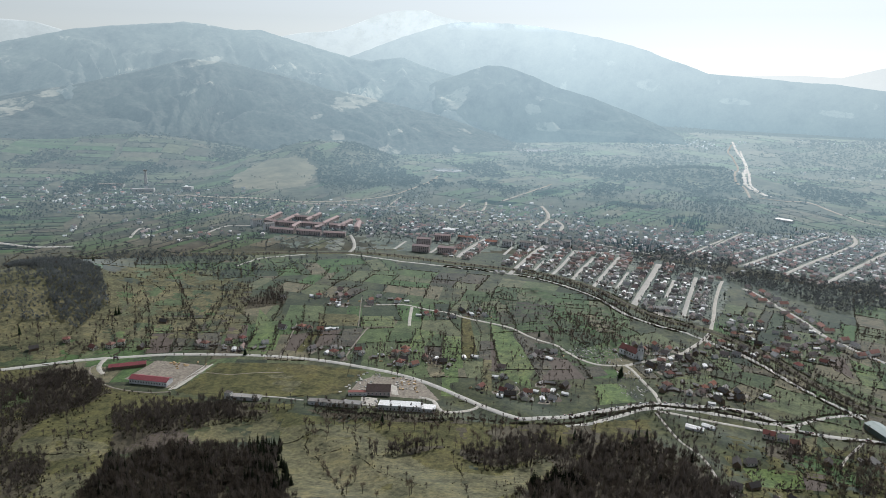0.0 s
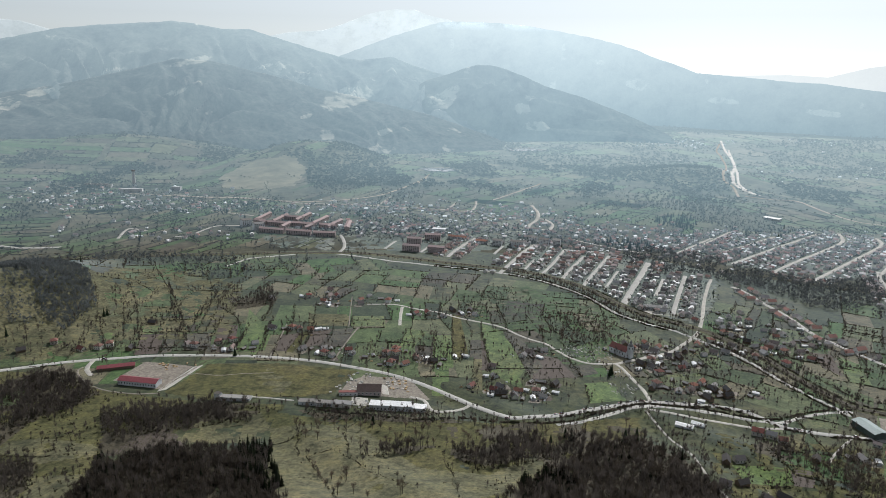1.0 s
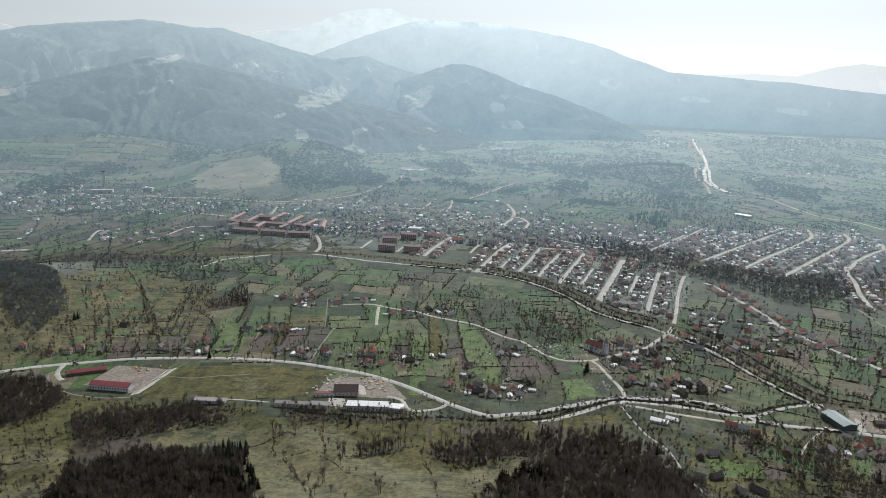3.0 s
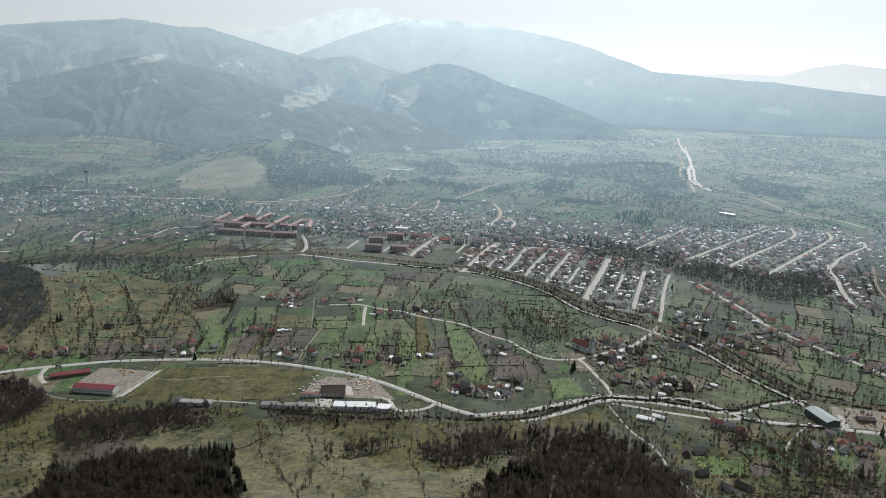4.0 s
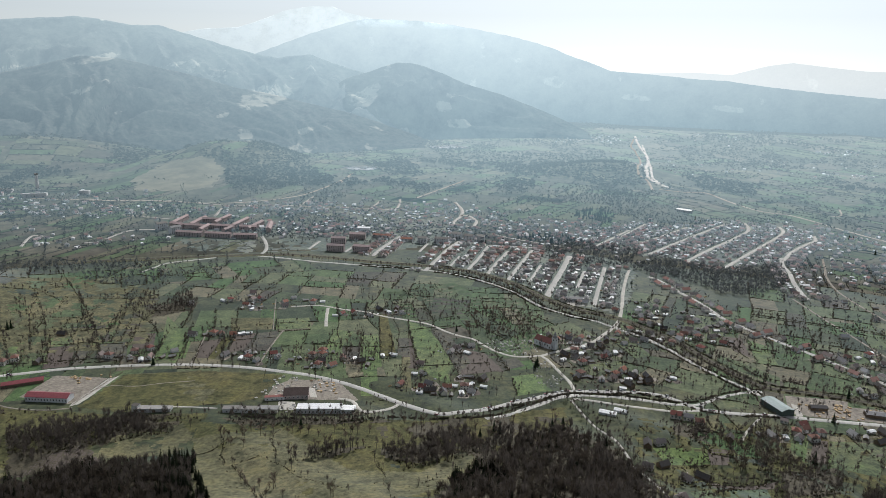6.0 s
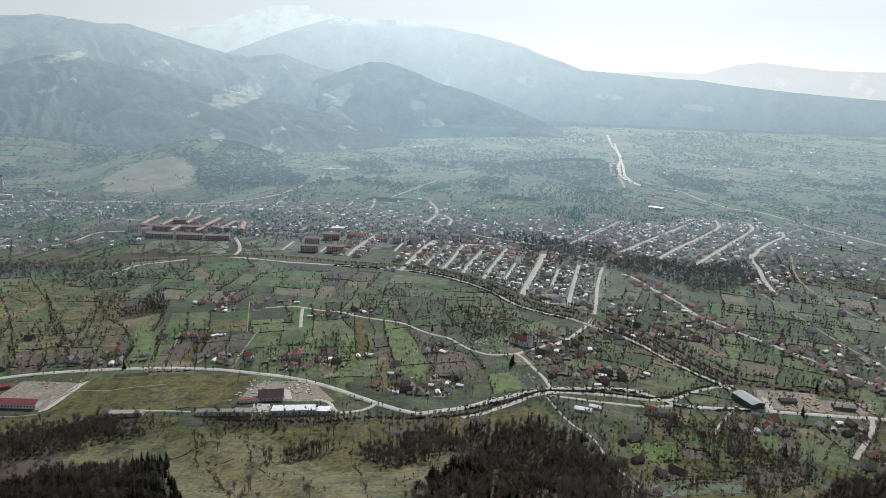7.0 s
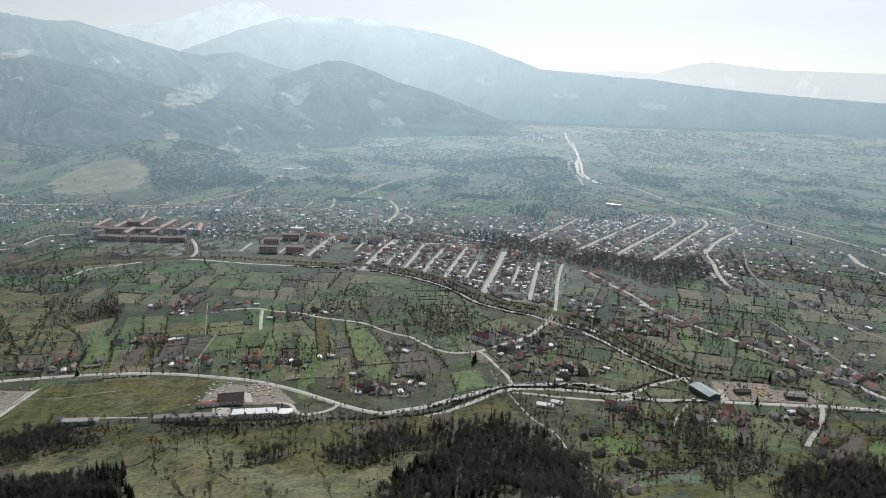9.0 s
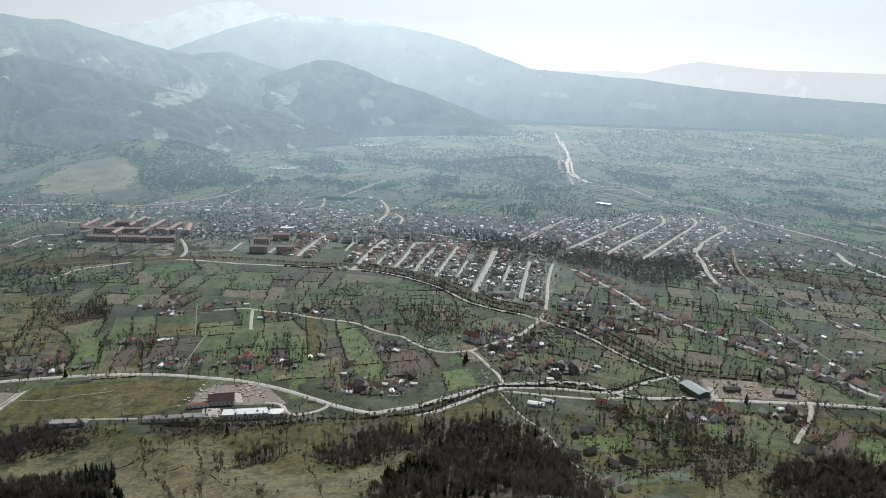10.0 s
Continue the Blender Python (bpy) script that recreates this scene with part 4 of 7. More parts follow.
for corners in ([(47.6, 715.4), (59.4, 717.2), (65.4, 812.5), (55.5, 811.8)], [(-172.4, 919.7), (-119.3, 920.7), (-120.7, 962.0), (-179.2, 957.2)], [(-443.6, 878.2), (-421.3, 887.2), (-439.7, 929.2), (-463.8, 921.6)], [(344.5, 603.7), (364.4, 599.2), (386.4, 635.7), (358.5, 626.6)],):
    field(corners, M["dry_grass"], 0.21, "dry straw-coloured grass field")
    FIELD_EDGES.append((Vector(corners[0]), Vector(corners[3])))
for corners in ([(-517.0, 748.7), (-453.4, 774.8), (-492.0, 784.8), (-534.7, 777.2)], [(-453.2, 647.3), (-432.1, 666.1), (-441.9, 697.4), (-475.8, 692.1)], [(-399.7, 812.4), (-368.0, 815.0), (-391.7, 871.8), (-416.3, 864.0)], [(276.0, 736.3), (333.8, 756.6), (330.6, 785.2), (277.4, 772.8)], [(354.1, 791.2), (379.8, 801.7), (371.9, 876.4), (346.3, 864.4)], [(390.2, 648.5), (425.5, 645.2), (442.8, 678.2), (390.8, 661.2)], [(455.0, 773.5), (497.9, 702.2), (511.4, 724.1), (472.2, 799.7)],):
    field(corners, M["meadow"], 0.21, "green meadow between hedges")
    FIELD_EDGES.append((Vector(corners[0]), Vector(corners[3])))
field([(417.6, 559.3), (415.2, 532.4), (466.3, 599.2), (454.6, 600.6)], M["bright_grass"], 0.24, "bright green spring meadow")
field([(435.3, 522.8), (468.4, 503.0), (532.2, 565.2), (466.3, 568.8)], M["meadow"], 0.24, "green meadow between hedges")
field([(422.1, 536.2), (433.8, 528.5), (466.8, 571.6), (455.1, 576.6)], M["plough"], 0.24, "bare brown ploughed plot")
field([(497.5, 499.9), (502.2, 485.6), (567.7, 528.8), (559.7, 535.4)], M["plough"], 0.24, "bare brown ploughed plot")
field([(532.0, 489.7), (547.8, 468.8), (590.3, 511.9), (561.1, 516.9)], M["bright_grass"], 0.24, "bright green spring meadow")
field([(330.4, 428.0), (429.6, 429.0), (406.4, 477.4), (359.0, 472.5)], M["dry_grass"], 0.24, "dry straw-coloured grass field")
field([(270.0, 454.7), (339.6, 462.6), (347.8, 486.5), (271.7, 475.2)], M["meadow"], 0.24, "green meadow between hedges")
field([(276.9, 485.2), (352.6, 494.1), (355.5, 519.9), (299.3, 527.9)], M["pasture"], 0.24, "olive grass pasture between hedges")
for a, b in (((285.5, 469.9), (354.7, 493.4)), ((366.9, 512.5), (417.2, 513.4)), ((334.9, 445.0), (411.0, 483.2)), ((452.2, 515.0), (493.7, 552.6)), ((574.9, 524.9), (510.3, 475.7)), ((334.9, 555.1), (299.3, 527.9)), ((276.9, 485.2), (352.6, 494.1))):
    FIELD_EDGES.append((Vector(a), Vector(b)))
for p in ([(-107.8, 548.4), (-90.1, 513.6), (-67.4, 450.1)], [(-107.4, 546.4), (-87.1, 556.7), (-62.3, 533.2), (-33.5, 494.4), (-6.1, 467.5)], [(-114.1, 604.7), (-123.2, 591.3), (-122.3, 571), (-115.3, 550)], [(-73.1, 632.4), (-81.7, 616.6), (-80, 590.3), (-71.2, 556.5)], [(-148.2, 576.7), (-131.9, 583.2), (-120.6, 605.7)], [(12.8, 561.7), (21.3, 512.2), (23.9, 464.8)], [(46.8, 478.7), (77.8, 508.6), (95.2, 498.4)], [(303.8, 451.7), (353.3, 465.5), (404.5, 473.6)], [(337.4, 506.4), (366.3, 493.8), (399.2, 498.3)], [(272.9, 520.1), (323.4, 531)], [(335.1, 564.2), (324.4, 530.9)], [(259.3, 490.7), (362.7, 499.8)], [(431.9, 477.7), (503.7, 511.1), (562.8, 539.1)]):
    for a, b in zip(p, p[1:]):
        FIELD_EDGES.append((Vector(a), Vector(b)))
forest_floor([(-125.4, 456), (-154.3, 614.5), (-75.5, 629.2), (-7, 528.4), (49.3, 508.2), (95.3, 560.3), (107.5, 501.6), (36.1, 453.6), (-13.6, 434.6)], M["dry_grass"], 3.0, -0.6, 0.27, "dry tan hill pasture")
forest_floor([(-238.1, 585.3), (-231.5, 625.2), (-173.1, 648.5), (-154.3, 614.5), (-165.8, 577.2)], M["dry_grass"], 3.0, -0.35, 0.27, "dry tan hill pasture")
forest_floor([(312.9, 414.5), (363.7, 464.4), (402, 470.4), (411, 431), (410, 416.4)], M["dry_grass"], 3.0, -0.6, 0.27, "dry tan hill pasture")
forest_floor([(145.6, 625.9), (216, 635.2), (220.3, 660.2), (161.8, 646.6)], M["pasture"], 3.0, -0.6, 0.12, "olive grass strip beside the river")
forest_floor([(-291.9, 698.3), (-269.5, 778.7), (-186, 784.2), (-87.4, 767.6), (-107.6, 699.9), (-153.7, 689.7), (-231.9, 677.5)], M["pasture"], 3.0, -0.9, 0.26, "olive grass pasture beside the works")
for p in ([(-294.5, 695.8), (-280.9, 736.9), (-269.5, 778.7)], [(-269.5, 778.7), (-186.8, 787.6), (-91.1, 771.1)], [(-165.1, 698.8), (-156.1, 732.2), (-147.8, 777.8)], [(-230.7, 683.2), (-165.3, 688.9), (-148.4, 693)], [(-366.8, 701.3), (-329.3, 694), (-295.6, 695.8)], [(8.9, 695.9), (27.3, 690.8), (41.9, 675.2)]):
    for a, b in zip(p, p[1:]):
        FIELD_EDGES.append((Vector(a), Vector(b)))
forest_floor([(128.7, 1231.3), (219.2, 1417.3), (382.2, 1381.6), (530.7, 1259.6), (510.2, 1174.7), (404, 958.7), (300.9, 1031), (225.6, 1176.6)], M["gardens"], 8.0, -0.9, 0.14, "gardens between the town's houses, paled for haze")
forest_floor([(480.4, 1383.7), (733.4, 1628.8), (1105.3, 1629.5), (1063.7, 1448.1), (853.1, 1255), (697.7, 1205.7), (653.8, 1265.2), (582.8, 1302.6)], M["gardens"], 12.0, -0.9, 0.3, "gardens between the town's houses, paled for haze")
forest_floor([(-201.6, 1551.2), (-58.7, 1873.8), (122.8, 1802.6), (245.2, 1597.5), (209.8, 1437.4), (25.2, 1328.7), (-134, 1370.8)], M["gardens"], 12.0, -0.45, 0.3, "gardens between the town's houses, paled for haze")

# olive pasture and tan slopes among the trees of the valley's near edge
KNOLL = [(-760, 1130), (-690, 1180), (-555, 1100), (-470, 960), (-455, 850), (-520, 800), (-600, 800), (-700, 900), (-790, 1040)]
forest_floor(KNOLL, M["dry_grass"], 5.0, -0.9, 0.3, "dry tan slope of a wooded knoll")
HANGER = [(-403.8, 466.5), (-616.7, 749.4), (-475.1, 745.0), (-406.1, 739.5), (-362.2, 702.2), (-227.2, 672.6), (-153.6, 667.6), (-156.7, 629.4), (-213.2, 628.1), (-245.8, 608.6), (-249.7, 576.7), (-302.3, 564.8), (-252.7, 452.1)]
forest_floor(HANGER, M["pasture"], 4.0, -0.9, 0.10, "olive hill pasture among bare trees")
SLOPE_BANDS = ([(-491.1, 707.3), (-460.8, 740.7), (-413.1, 748.0), (-357.4, 688.5), (-373.0, 663.4), (-394.1, 637.5), (-397.5, 582.7), (-388.5, 545.3)],
               [(-337.2, 645.9), (-247.2, 672.7), (-180.6, 672.5), (-171.9, 637.8), (-208.3, 618.8), (-249.6, 605.7), (-288.4, 590.4), (-313.5, 601.6)],
               [(-394.0, 554.0), (-346.8, 545.2), (-327.2, 507.6), (-325.6, 480.0), (-346.6, 480.5)])
for poly in SLOPE_BANDS:
    forest_floor(poly, None, 3.5, -0.35, 0.2)
forest_floor([(-292.7, 562.5), (-279.9, 593.8), (-251.7, 611.3), (-227.1, 585.0), (-227.1, 546.9)], M["plough"], 3.0, -0.2, 0.24, "rough brown bracken slope")
forest_floor([(-340.7, 523.0), (-285.4, 515.8), (-263.7, 469.2), (-310.5, 479.2)], M["dry_grass"], 3.0, -0.6, 0.27, "dry tan hill pasture")
forest_floor([(-398.6, 572.6), (-365.4, 586.7), (-306.6, 576.6), (-300.9, 555.3), (-341.8, 544.6)], M["dry_grass"], 3.0, -0.4, 0.27, "dry tan hill pasture")
forest_floor([(-317.9, 608.7), (-288.2, 617.2), (-249.4, 618.3), (-231.7, 564.1), (-297.5, 565.6)], None, 3.5, -0.5, 0.24)
forest_floor([(-319.7, 481), (-336.1, 520.3), (-287.1, 515.1), (-270.4, 500.8), (-262, 461.8)], M["dry_grass"], 3.0, -0.5, 0.26, "dry tan hill pasture")
forest_floor([(-388.7, 562), (-396.3, 582.9), (-368.6, 590.8), (-310.2, 581.1), (-304.9, 570.3), (-347.8, 562.9)], M["dry_grass"], 3.0, -0.4, 0.26, "dry tan hill pasture")
forest_floor([(-598.1, 751.4), (-625.7, 854.8), (-547.6, 872.5), (-485.9, 826.5), (-475.0, 917.2), (-421.3, 827.8), (-440.3, 793.3), (-520.0, 753.4)], M["dry_grass"], 4.0, -0.3, 0.3, "dry tan slope below a wood")
forest_floor([(-579.7, 1145.8), (-457.8, 1184.3), (-392.7, 1139.8), (-313.2, 1098.8), (-288.7, 948.3), (-269.5, 881.5), (-329.7, 856.1), (-430.1, 846.4), (-475.0, 917.2)], M["dry_grass"], 5.0, -0.12, 0.36, "dry tan grass of small hedged fields")
forest_floor([(291.3, 628.8), (352.8, 619.3), (442.6, 598.5), (630.3, 550.9), (519.5, 401.1), (193.5, 404.5)], M["pasture"], 4.0, -0.05, 0.14, "olive grass among gardens and orchards")
for p in ([(-490.8, 1074.4), (-439.5, 978.2), (-384.2, 851.8)], [(-478.3, 1159.3), (-409.6, 1040.9), (-348.5, 919.5), (-319.1, 837)], [(-528.3, 1038.9), (-468.3, 919.9), (-417.9, 828.2)], [(-538.6, 1079.7), (-501.3, 1099.0), (-430.4, 1037.1)], [(-469.4, 930.6), (-437.1, 948.8), (-424.1, 957.0)], [(-413.8, 1064.6), (-359.2, 1065.7), (-313.6, 1083)], [(-340.7, 908.8), (-303.5, 916.4), (-266.2, 926.3)], [(-336.4, 1021.9), (-303.9, 971.8), (-277.4, 937.2), (-250.2, 862)],
          [(-450.9, 961.8), (-401.9, 849.5)], [(-544.6, 873.9), (-515.2, 827.3)], [(-536.5, 886.5), (-499.6, 831.7)], [(-447.3, 656.6), (-426.5, 661.5), (-379.6, 630.4), (-358.2, 656.1)], [(-385.4, 591.6), (-352.3, 590.5), (-328.1, 618.2)], [(-387.5, 560), (-343.9, 555.9), (-315, 559.5)],
          [(330.4, 547.5), (373.7, 542.1), (417.3, 523.3)], [(289.8, 526), (320.8, 529.5)], [(294.7, 497.5), (353.4, 495.9)], [(279.5, 469.6), (312.6, 480.4), (343.2, 488.7)], [(356, 469.4), (401.1, 476.9), (440.5, 508.3)], [(357.3, 516.3), (414.6, 510.8), (416.1, 476.9)], [(470, 578.4), (430, 521.8)], [(365.5, 593.5), (381.6, 632.4)], [(515.3, 509.3), (567.7, 544.5)], [(321.5, 536.2), (329.3, 568.4)]):
    for a, b in zip(p, p[1:]):
        FIELD_EDGES.append((Vector(a), Vector(b)))
for p in ([(473.3, 795.6), (485.5, 734.2), (496.7, 709.5)], [(505.3, 862.4), (503.6, 784.5)], [(541.8, 857.4), (534.3, 813.5), (558.5, 801.5)], [(355.1, 767.5), (388.1, 727.2)], [(314.8, 826.0), (310.4, 764.1)], [(403.8, 911.6), (417.9, 856.0)]):
    for a, b in zip(p, p[1:]):
        FIELD_EDGES.append((Vector(a), Vector(b)))
forest_floor([(-444.1, 1571.9), (-399.3, 1648.6), (-214.7, 1656.5), (-123.4, 1525), (-88.7, 1371.8), (-197.6, 1342.3), (-355.8, 1366)], M["gardens"], 7.0, 0.1, 0.32, "garden ground round the housing blocks, paled for haze")
forest_floor([(-123.2, 455.1), (-160.4, 646.5), (-65, 635.6), (217.9, 631.4), (197.3, 573.6), (221.7, 454.7)], M["pasture"], 4.0, -0.95, 0.1, "olive hill pasture among bare trees")


# ---- trees ----
def bare_tree_parts(h, seed, twigs=110, wide=0.16, slim=1.0, limbs=8, sides=5):
    """Trunk with rising limbs, and a crown of thin twigs with gaps."""
    g = random.Random(seed)
    tb, cb = bmesh.new(), bmesh.new()
    top = Vector((g.uniform(-.5, .5), g.uniform(-.5, .5), h * 0.86))
    cone(tb, (0, 0, -0.5), top, h * 0.018 + 0.06, 0.04, sides)
    tips = [(top * 0.5, top)]
    for k in range(limbs):
        a = k * 2.4 + g.uniform(-.4, .4)
        s = top * g.uniform(0.28, 0.8)
        lean = g.uniform(0.45, 0.95) * slim
        e = s + Vector((math.cos(a) * lean, math.sin(a) * lean, g.uniform(0.8, 1.1))).normalized() * h * g.uniform(0.2, 0.34)
        cone(tb, s, e, h * 0.007 + 0.03, 0.03, 3)
        tips.append((s, e))
    for k in range(twigs):
        s, e = g.choice(tips)
        o = s + (e - s) * g.uniform(0.2, 1.05)
        out = Vector((o.x, o.y, 0))
        d = (out.normalized() * g.uniform(0.0, 0.9) if out.length > 0.1 else Vector()) + Vector((g.gauss(0, .5), g.gauss(0, .5), g.uniform(0.1, 1.4)))
        d.normalize()
        n = d.orthogonal().normalized()
        n.rotate(Matrix.Rotation(g.uniform(0, 6.28), 3, d))
        ln = h * g.uniform(0.10, 0.2)
        a, b, c = o - n * wide * 0.5, o + n * wide * 0.5, o + d * ln
        cb.faces.new([cb.verts.new(p) for p in (a, b, c)])
        q = o + d * ln * 0.45
        e2 = q + (d + Vector((g.gauss(0, .7), g.gauss(0, .7), g.gauss(0, .5)))).normalized() * ln * 0.6
        cb.faces.new([cb.verts.new(p) for p in (q - n * wide * 0.35, q + n * wide * 0.35, e2)])
    return tb, cb


def tuft_tree_parts(h, seed, sprays, wide, spread=0.30, sides=3):
    """A bare tree seen from afar: a short trunk that forks, and a rounded crown of fine sprays with gaps."""
    g = random.Random(seed)
    tb, cb = bmesh.new(), bmesh.new()
    fork = Vector((g.uniform(-.3, .3), g.uniform(-.3, .3), h * 0.5))
    cone(tb, (0, 0, -0.5), fork, h * 0.016 + 0.08, h * 0.008 + 0.04, sides)
    mid = Vector((fork.x, fork.y, h * 0.52))
    for k in range(sprays):
        a = k * 2.4 + g.uniform(-.5, .5)
        up = g.uniform(-0.75, 1.0)
        flat = math.sqrt(max(0.05, 1 - up * up))
        d = Vector((math.cos(a) * flat * spread, math.sin(a) * flat * spread, up * 0.46)) * h
        n = d.cross(Vector((g.gauss(0, 1), g.gauss(0, 1), g.gauss(0, 1)))).normalized() * wide * g.uniform(0.6, 1.2)
        root = mid + d * g.uniform(0.05, 0.45)
        tip = mid + d * g.uniform(0.7, 1.1) + Vector((0, 0, h * 0.10))
        cb.faces.new([cb.verts.new(p) for p in (root - n * 0.5, root + n * 0.5, tip)])
    return tb, cb


def conifer_parts(h, seed, tiers=15, fan=9):
    """Spruce: a straight trunk and drooping fronds, shorter towards the top."""
    g = random.Random(seed)
    tb, cb = bmesh.new(), bmesh.new()
    cone(tb, (0, 0, -0.4), (0, 0, h), h * 0.016 + 0.05, 0.03, 5)
    for j in range(tiers):
        z = h * (0.08 + 0.9 * j / tiers)
        r = (h - z) * 0.25 * g.uniform(0.8, 1.15) + 0.25
        for k in range(fan):
            a = 2 * math.pi * (k + g.uniform(-.3, .3)) / fan + j
            rr = r * g.uniform(0.7, 1.15)
            d = Vector((math.cos(a), math.sin(a), 0))
            n = Vector((-d.y, d.x, 0))
            tip = d * rr + Vector((0, 0, z - rr * 0.42))
            mid = d * rr * 0.55
            q = [Vector((0, 0, z + h * 0.035)), mid + n * rr * 0.33 + Vector((0, 0, z - rr * 0.2)), tip, mid - n * rr * 0.33 + Vector((0, 0, z - rr * 0.2))]
            cb.faces.new([cb.verts.new(p) for p in q[:3]])
            cb.faces.new([cb.verts.new(p) for p in (q[0], q[2], q[3])])
    return tb, cb


def bush_part(h, seed, n=8):
    g = random.Random(seed)
    b = bmesh.new()
    for k in range(n):
        a, r = g.uniform(0, 6.28), g.uniform(0, 0.6) * h
        o = Vector((math.cos(a) * r * 0.6, math.sin(a) * r * 0.6, 0))
        d = Vector((g.gauss(0, .5), g.gauss(0, .5), 1)).normalized()
        w = d.orthogonal().normalized()
        w.rotate(Matrix.Rotation(g.uniform(0, 6.28), 3, d))
        ln = h * g.uniform(0.5, 1.0)
        b.faces.new([b.verts.new(p) for p in (o - w * 0.5, o + w * 0.5, o + d * ln)])
    return b


def arrays(*bms):
    """Corners and triangles of several bmeshes together."""
    vs, fs, base = [], [], 0
    for bm in bms:
        bmesh.ops.triangulate(bm, faces=bm.faces[:])
        bm.verts.index_update()
        vs += [v.co[:] for v in bm.verts]
        fs += [[v.index + base for v in f.verts] for f in bm.faces]
        base = len(vs)
        bm.free()
    return np.array(vs), np.array(fs)


TREE_MODELS = []
for k, h in enumerate((11.0, 13.5, 10.0, 15.0)):
    t = new("tree")
    tb, cb = bare_tree_parts(h, k + 1, 150, 0.2)
    part("trunk", tb, M["bark"], t)
    part("crown", cb, M["twigs"], t)
    TREE_MODELS.append(tagged(t, "leafless deciduous tree with brown-grey twigs", "tree", "leafless trees"))
SPRUCE_MODELS = []
for k, h in enumerate((13.0, 16.0, 10.0)):
    t = new("conifer")
    tb, cb = conifer_parts(h, k + 20)
    part("trunk", tb, M["bark"], t)
    part("crown", cb, M["needles"], t)
    SPRUCE_MODELS.append(tagged(t, "dark green spruce standing among bare trees", "conifer", "spruces"))
USED = set()


def stand(models, x, y, scale=1.0):
    ob = rng.choice(models)
    m = pose(x, y, gz(x, y), 0, 0, rng.uniform(0, 360))
    if ob.name not in USED:
        USED.add(ob.name)
        ob.matrix_basis = m
        return ob
    c = copy_thing(ob, m)
    c.scale = (scale * rng.uniform(0.9, 1.1),) * 2 + (scale,)
    return c


FAR_TREES = [arrays(*tuft_tree_parts(h, 50 + k, 17, 1.15, 0.34)) for k, h in enumerate((8.0, 10.0, 7.0, 11.5, 9.0))]
WOOD_TREES = [arrays(*tuft_tree_parts(h, 70 + k, 42, 0.42, sp)) for k, (h, sp) in enumerate(((11.0, 0.24), (13.0, 0.19), (9.5, 0.3), (14.0, 0.16), (10.5, 0.26)))]
SLOPE_TREES = [arrays(*tuft_tree_parts(h, 150 + k, 46, 0.6, sp)) for k, (h, sp) in enumerate(((10.0, 0.34), (12.0, 0.3), (8.5, 0.4)))]
DIM_TREES = [arrays(*tuft_tree_parts(h, 130 + k, 10, 3.4, 0.62)) for k, h in enumerate((9.0, 10.5, 7.5))]
FAR_SPRUCES = [arrays(*conifer_parts(h, 90 + k, 9, 7)) for k, h in enumerate((14.0, 17.0, 11.0, 15.5))]
BUSHES = [arrays(bush_part(h, 110 + k)) for k, h in enumerate((2.2, 3.0, 1.6))]


def many(name, protos, places, mat, label, category, grow=1.0, level=gz):
    """A growth too dense to count, in one mesh. places: x, y, scale."""
    if not places:
        return None
    vs, fs, base = [], [], 0
    for x, y, s in places:
        s *= grow
        v, f = rng.choice(protos)
        a = rng.uniform(0, 6.28)
        c, q = math.cos(a) * s, math.sin(a) * s
        w = np.c_[v[:, 0] * c - v[:, 1] * q + x, v[:, 0] * q + v[:, 1] * c + y, v[:, 2] * s + level(x, y)]
        vs.append(w)
        fs.append(f + base)
        base += len(v)
    me = tangle(bpy.data.meshes.new(name), np.concatenate(vs), np.concatenate(fs))
    me.materials.append(mat)
    return tagged(new(name, me), label, category, kind="stuff")


def fill(poly, gap, clear=3.0, size=(0.75, 1.2), clump=0.0):
    """Places spread over a plot, some metres apart, clear of the ways."""
    xs, ys = [p[0] for p in poly], [p[1] for p in poly]
    out = []
    n = int((max(xs) - min(xs)) * (max(ys) - min(ys)) / gap ** 2)
    for _ in range(n):
        p = (rng.uniform(min(xs), max(xs)), rng.uniform(min(ys), max(ys)))
        if inside(p, poly) and (clump == 0 or noise.noise(Vector((p[0] / 28, p[1] / 28, 3))) > clump - 0.5 + rng.uniform(-.25, .25)) and way_gap(*p) > clear:
            out.append((*p, rng.uniform(*size)))
    return out


def along(points, gap, off=0.0, jitter=1.5, size=(0.6, 1.1), clear=1.0, prob=1.0):
    out = []
    line = smooth_line(points, gap)
    for i, p in enumerate(line):
        d = (line[min(i + 1, len(line) - 1)] - line[max(i - 1, 0)])
        if d.length == 0 or rng.random() > prob:
            continue
        d.normalize()
        x, y = p.x - d.y * off + rng.gauss(0, jitter), p.y + d.x * off + rng.gauss(0, jitter)
        if way_gap(x, y) > clear:
            out.append((x, y, rng.uniform(*size)))
    return out


# ---- houses ----
def gable(w, d, h, rise, over=0.5, thick=0.22):
    """Wall body with gables, and the two slopes of its roof; the ridge runs along y."""
    wb = prism(bmesh.new(), [(-w / 2, -0.5), (w / 2, -0.5), (w / 2, h), (0, h + rise), (-w / 2, h)], -d / 2, d / 2)
    rb = bmesh.new()
    k = rise / (w / 2)
    e = w / 2 + over
    prism(rb, [(-e, h - over * k), (0, h + rise), (e, h - over * k), (e, h - over * k + thick), (0, h + rise + thick * 1.3), (-e, h - over * k + thick)], -d / 2 - over, d / 2 + over)
    return wb, rb


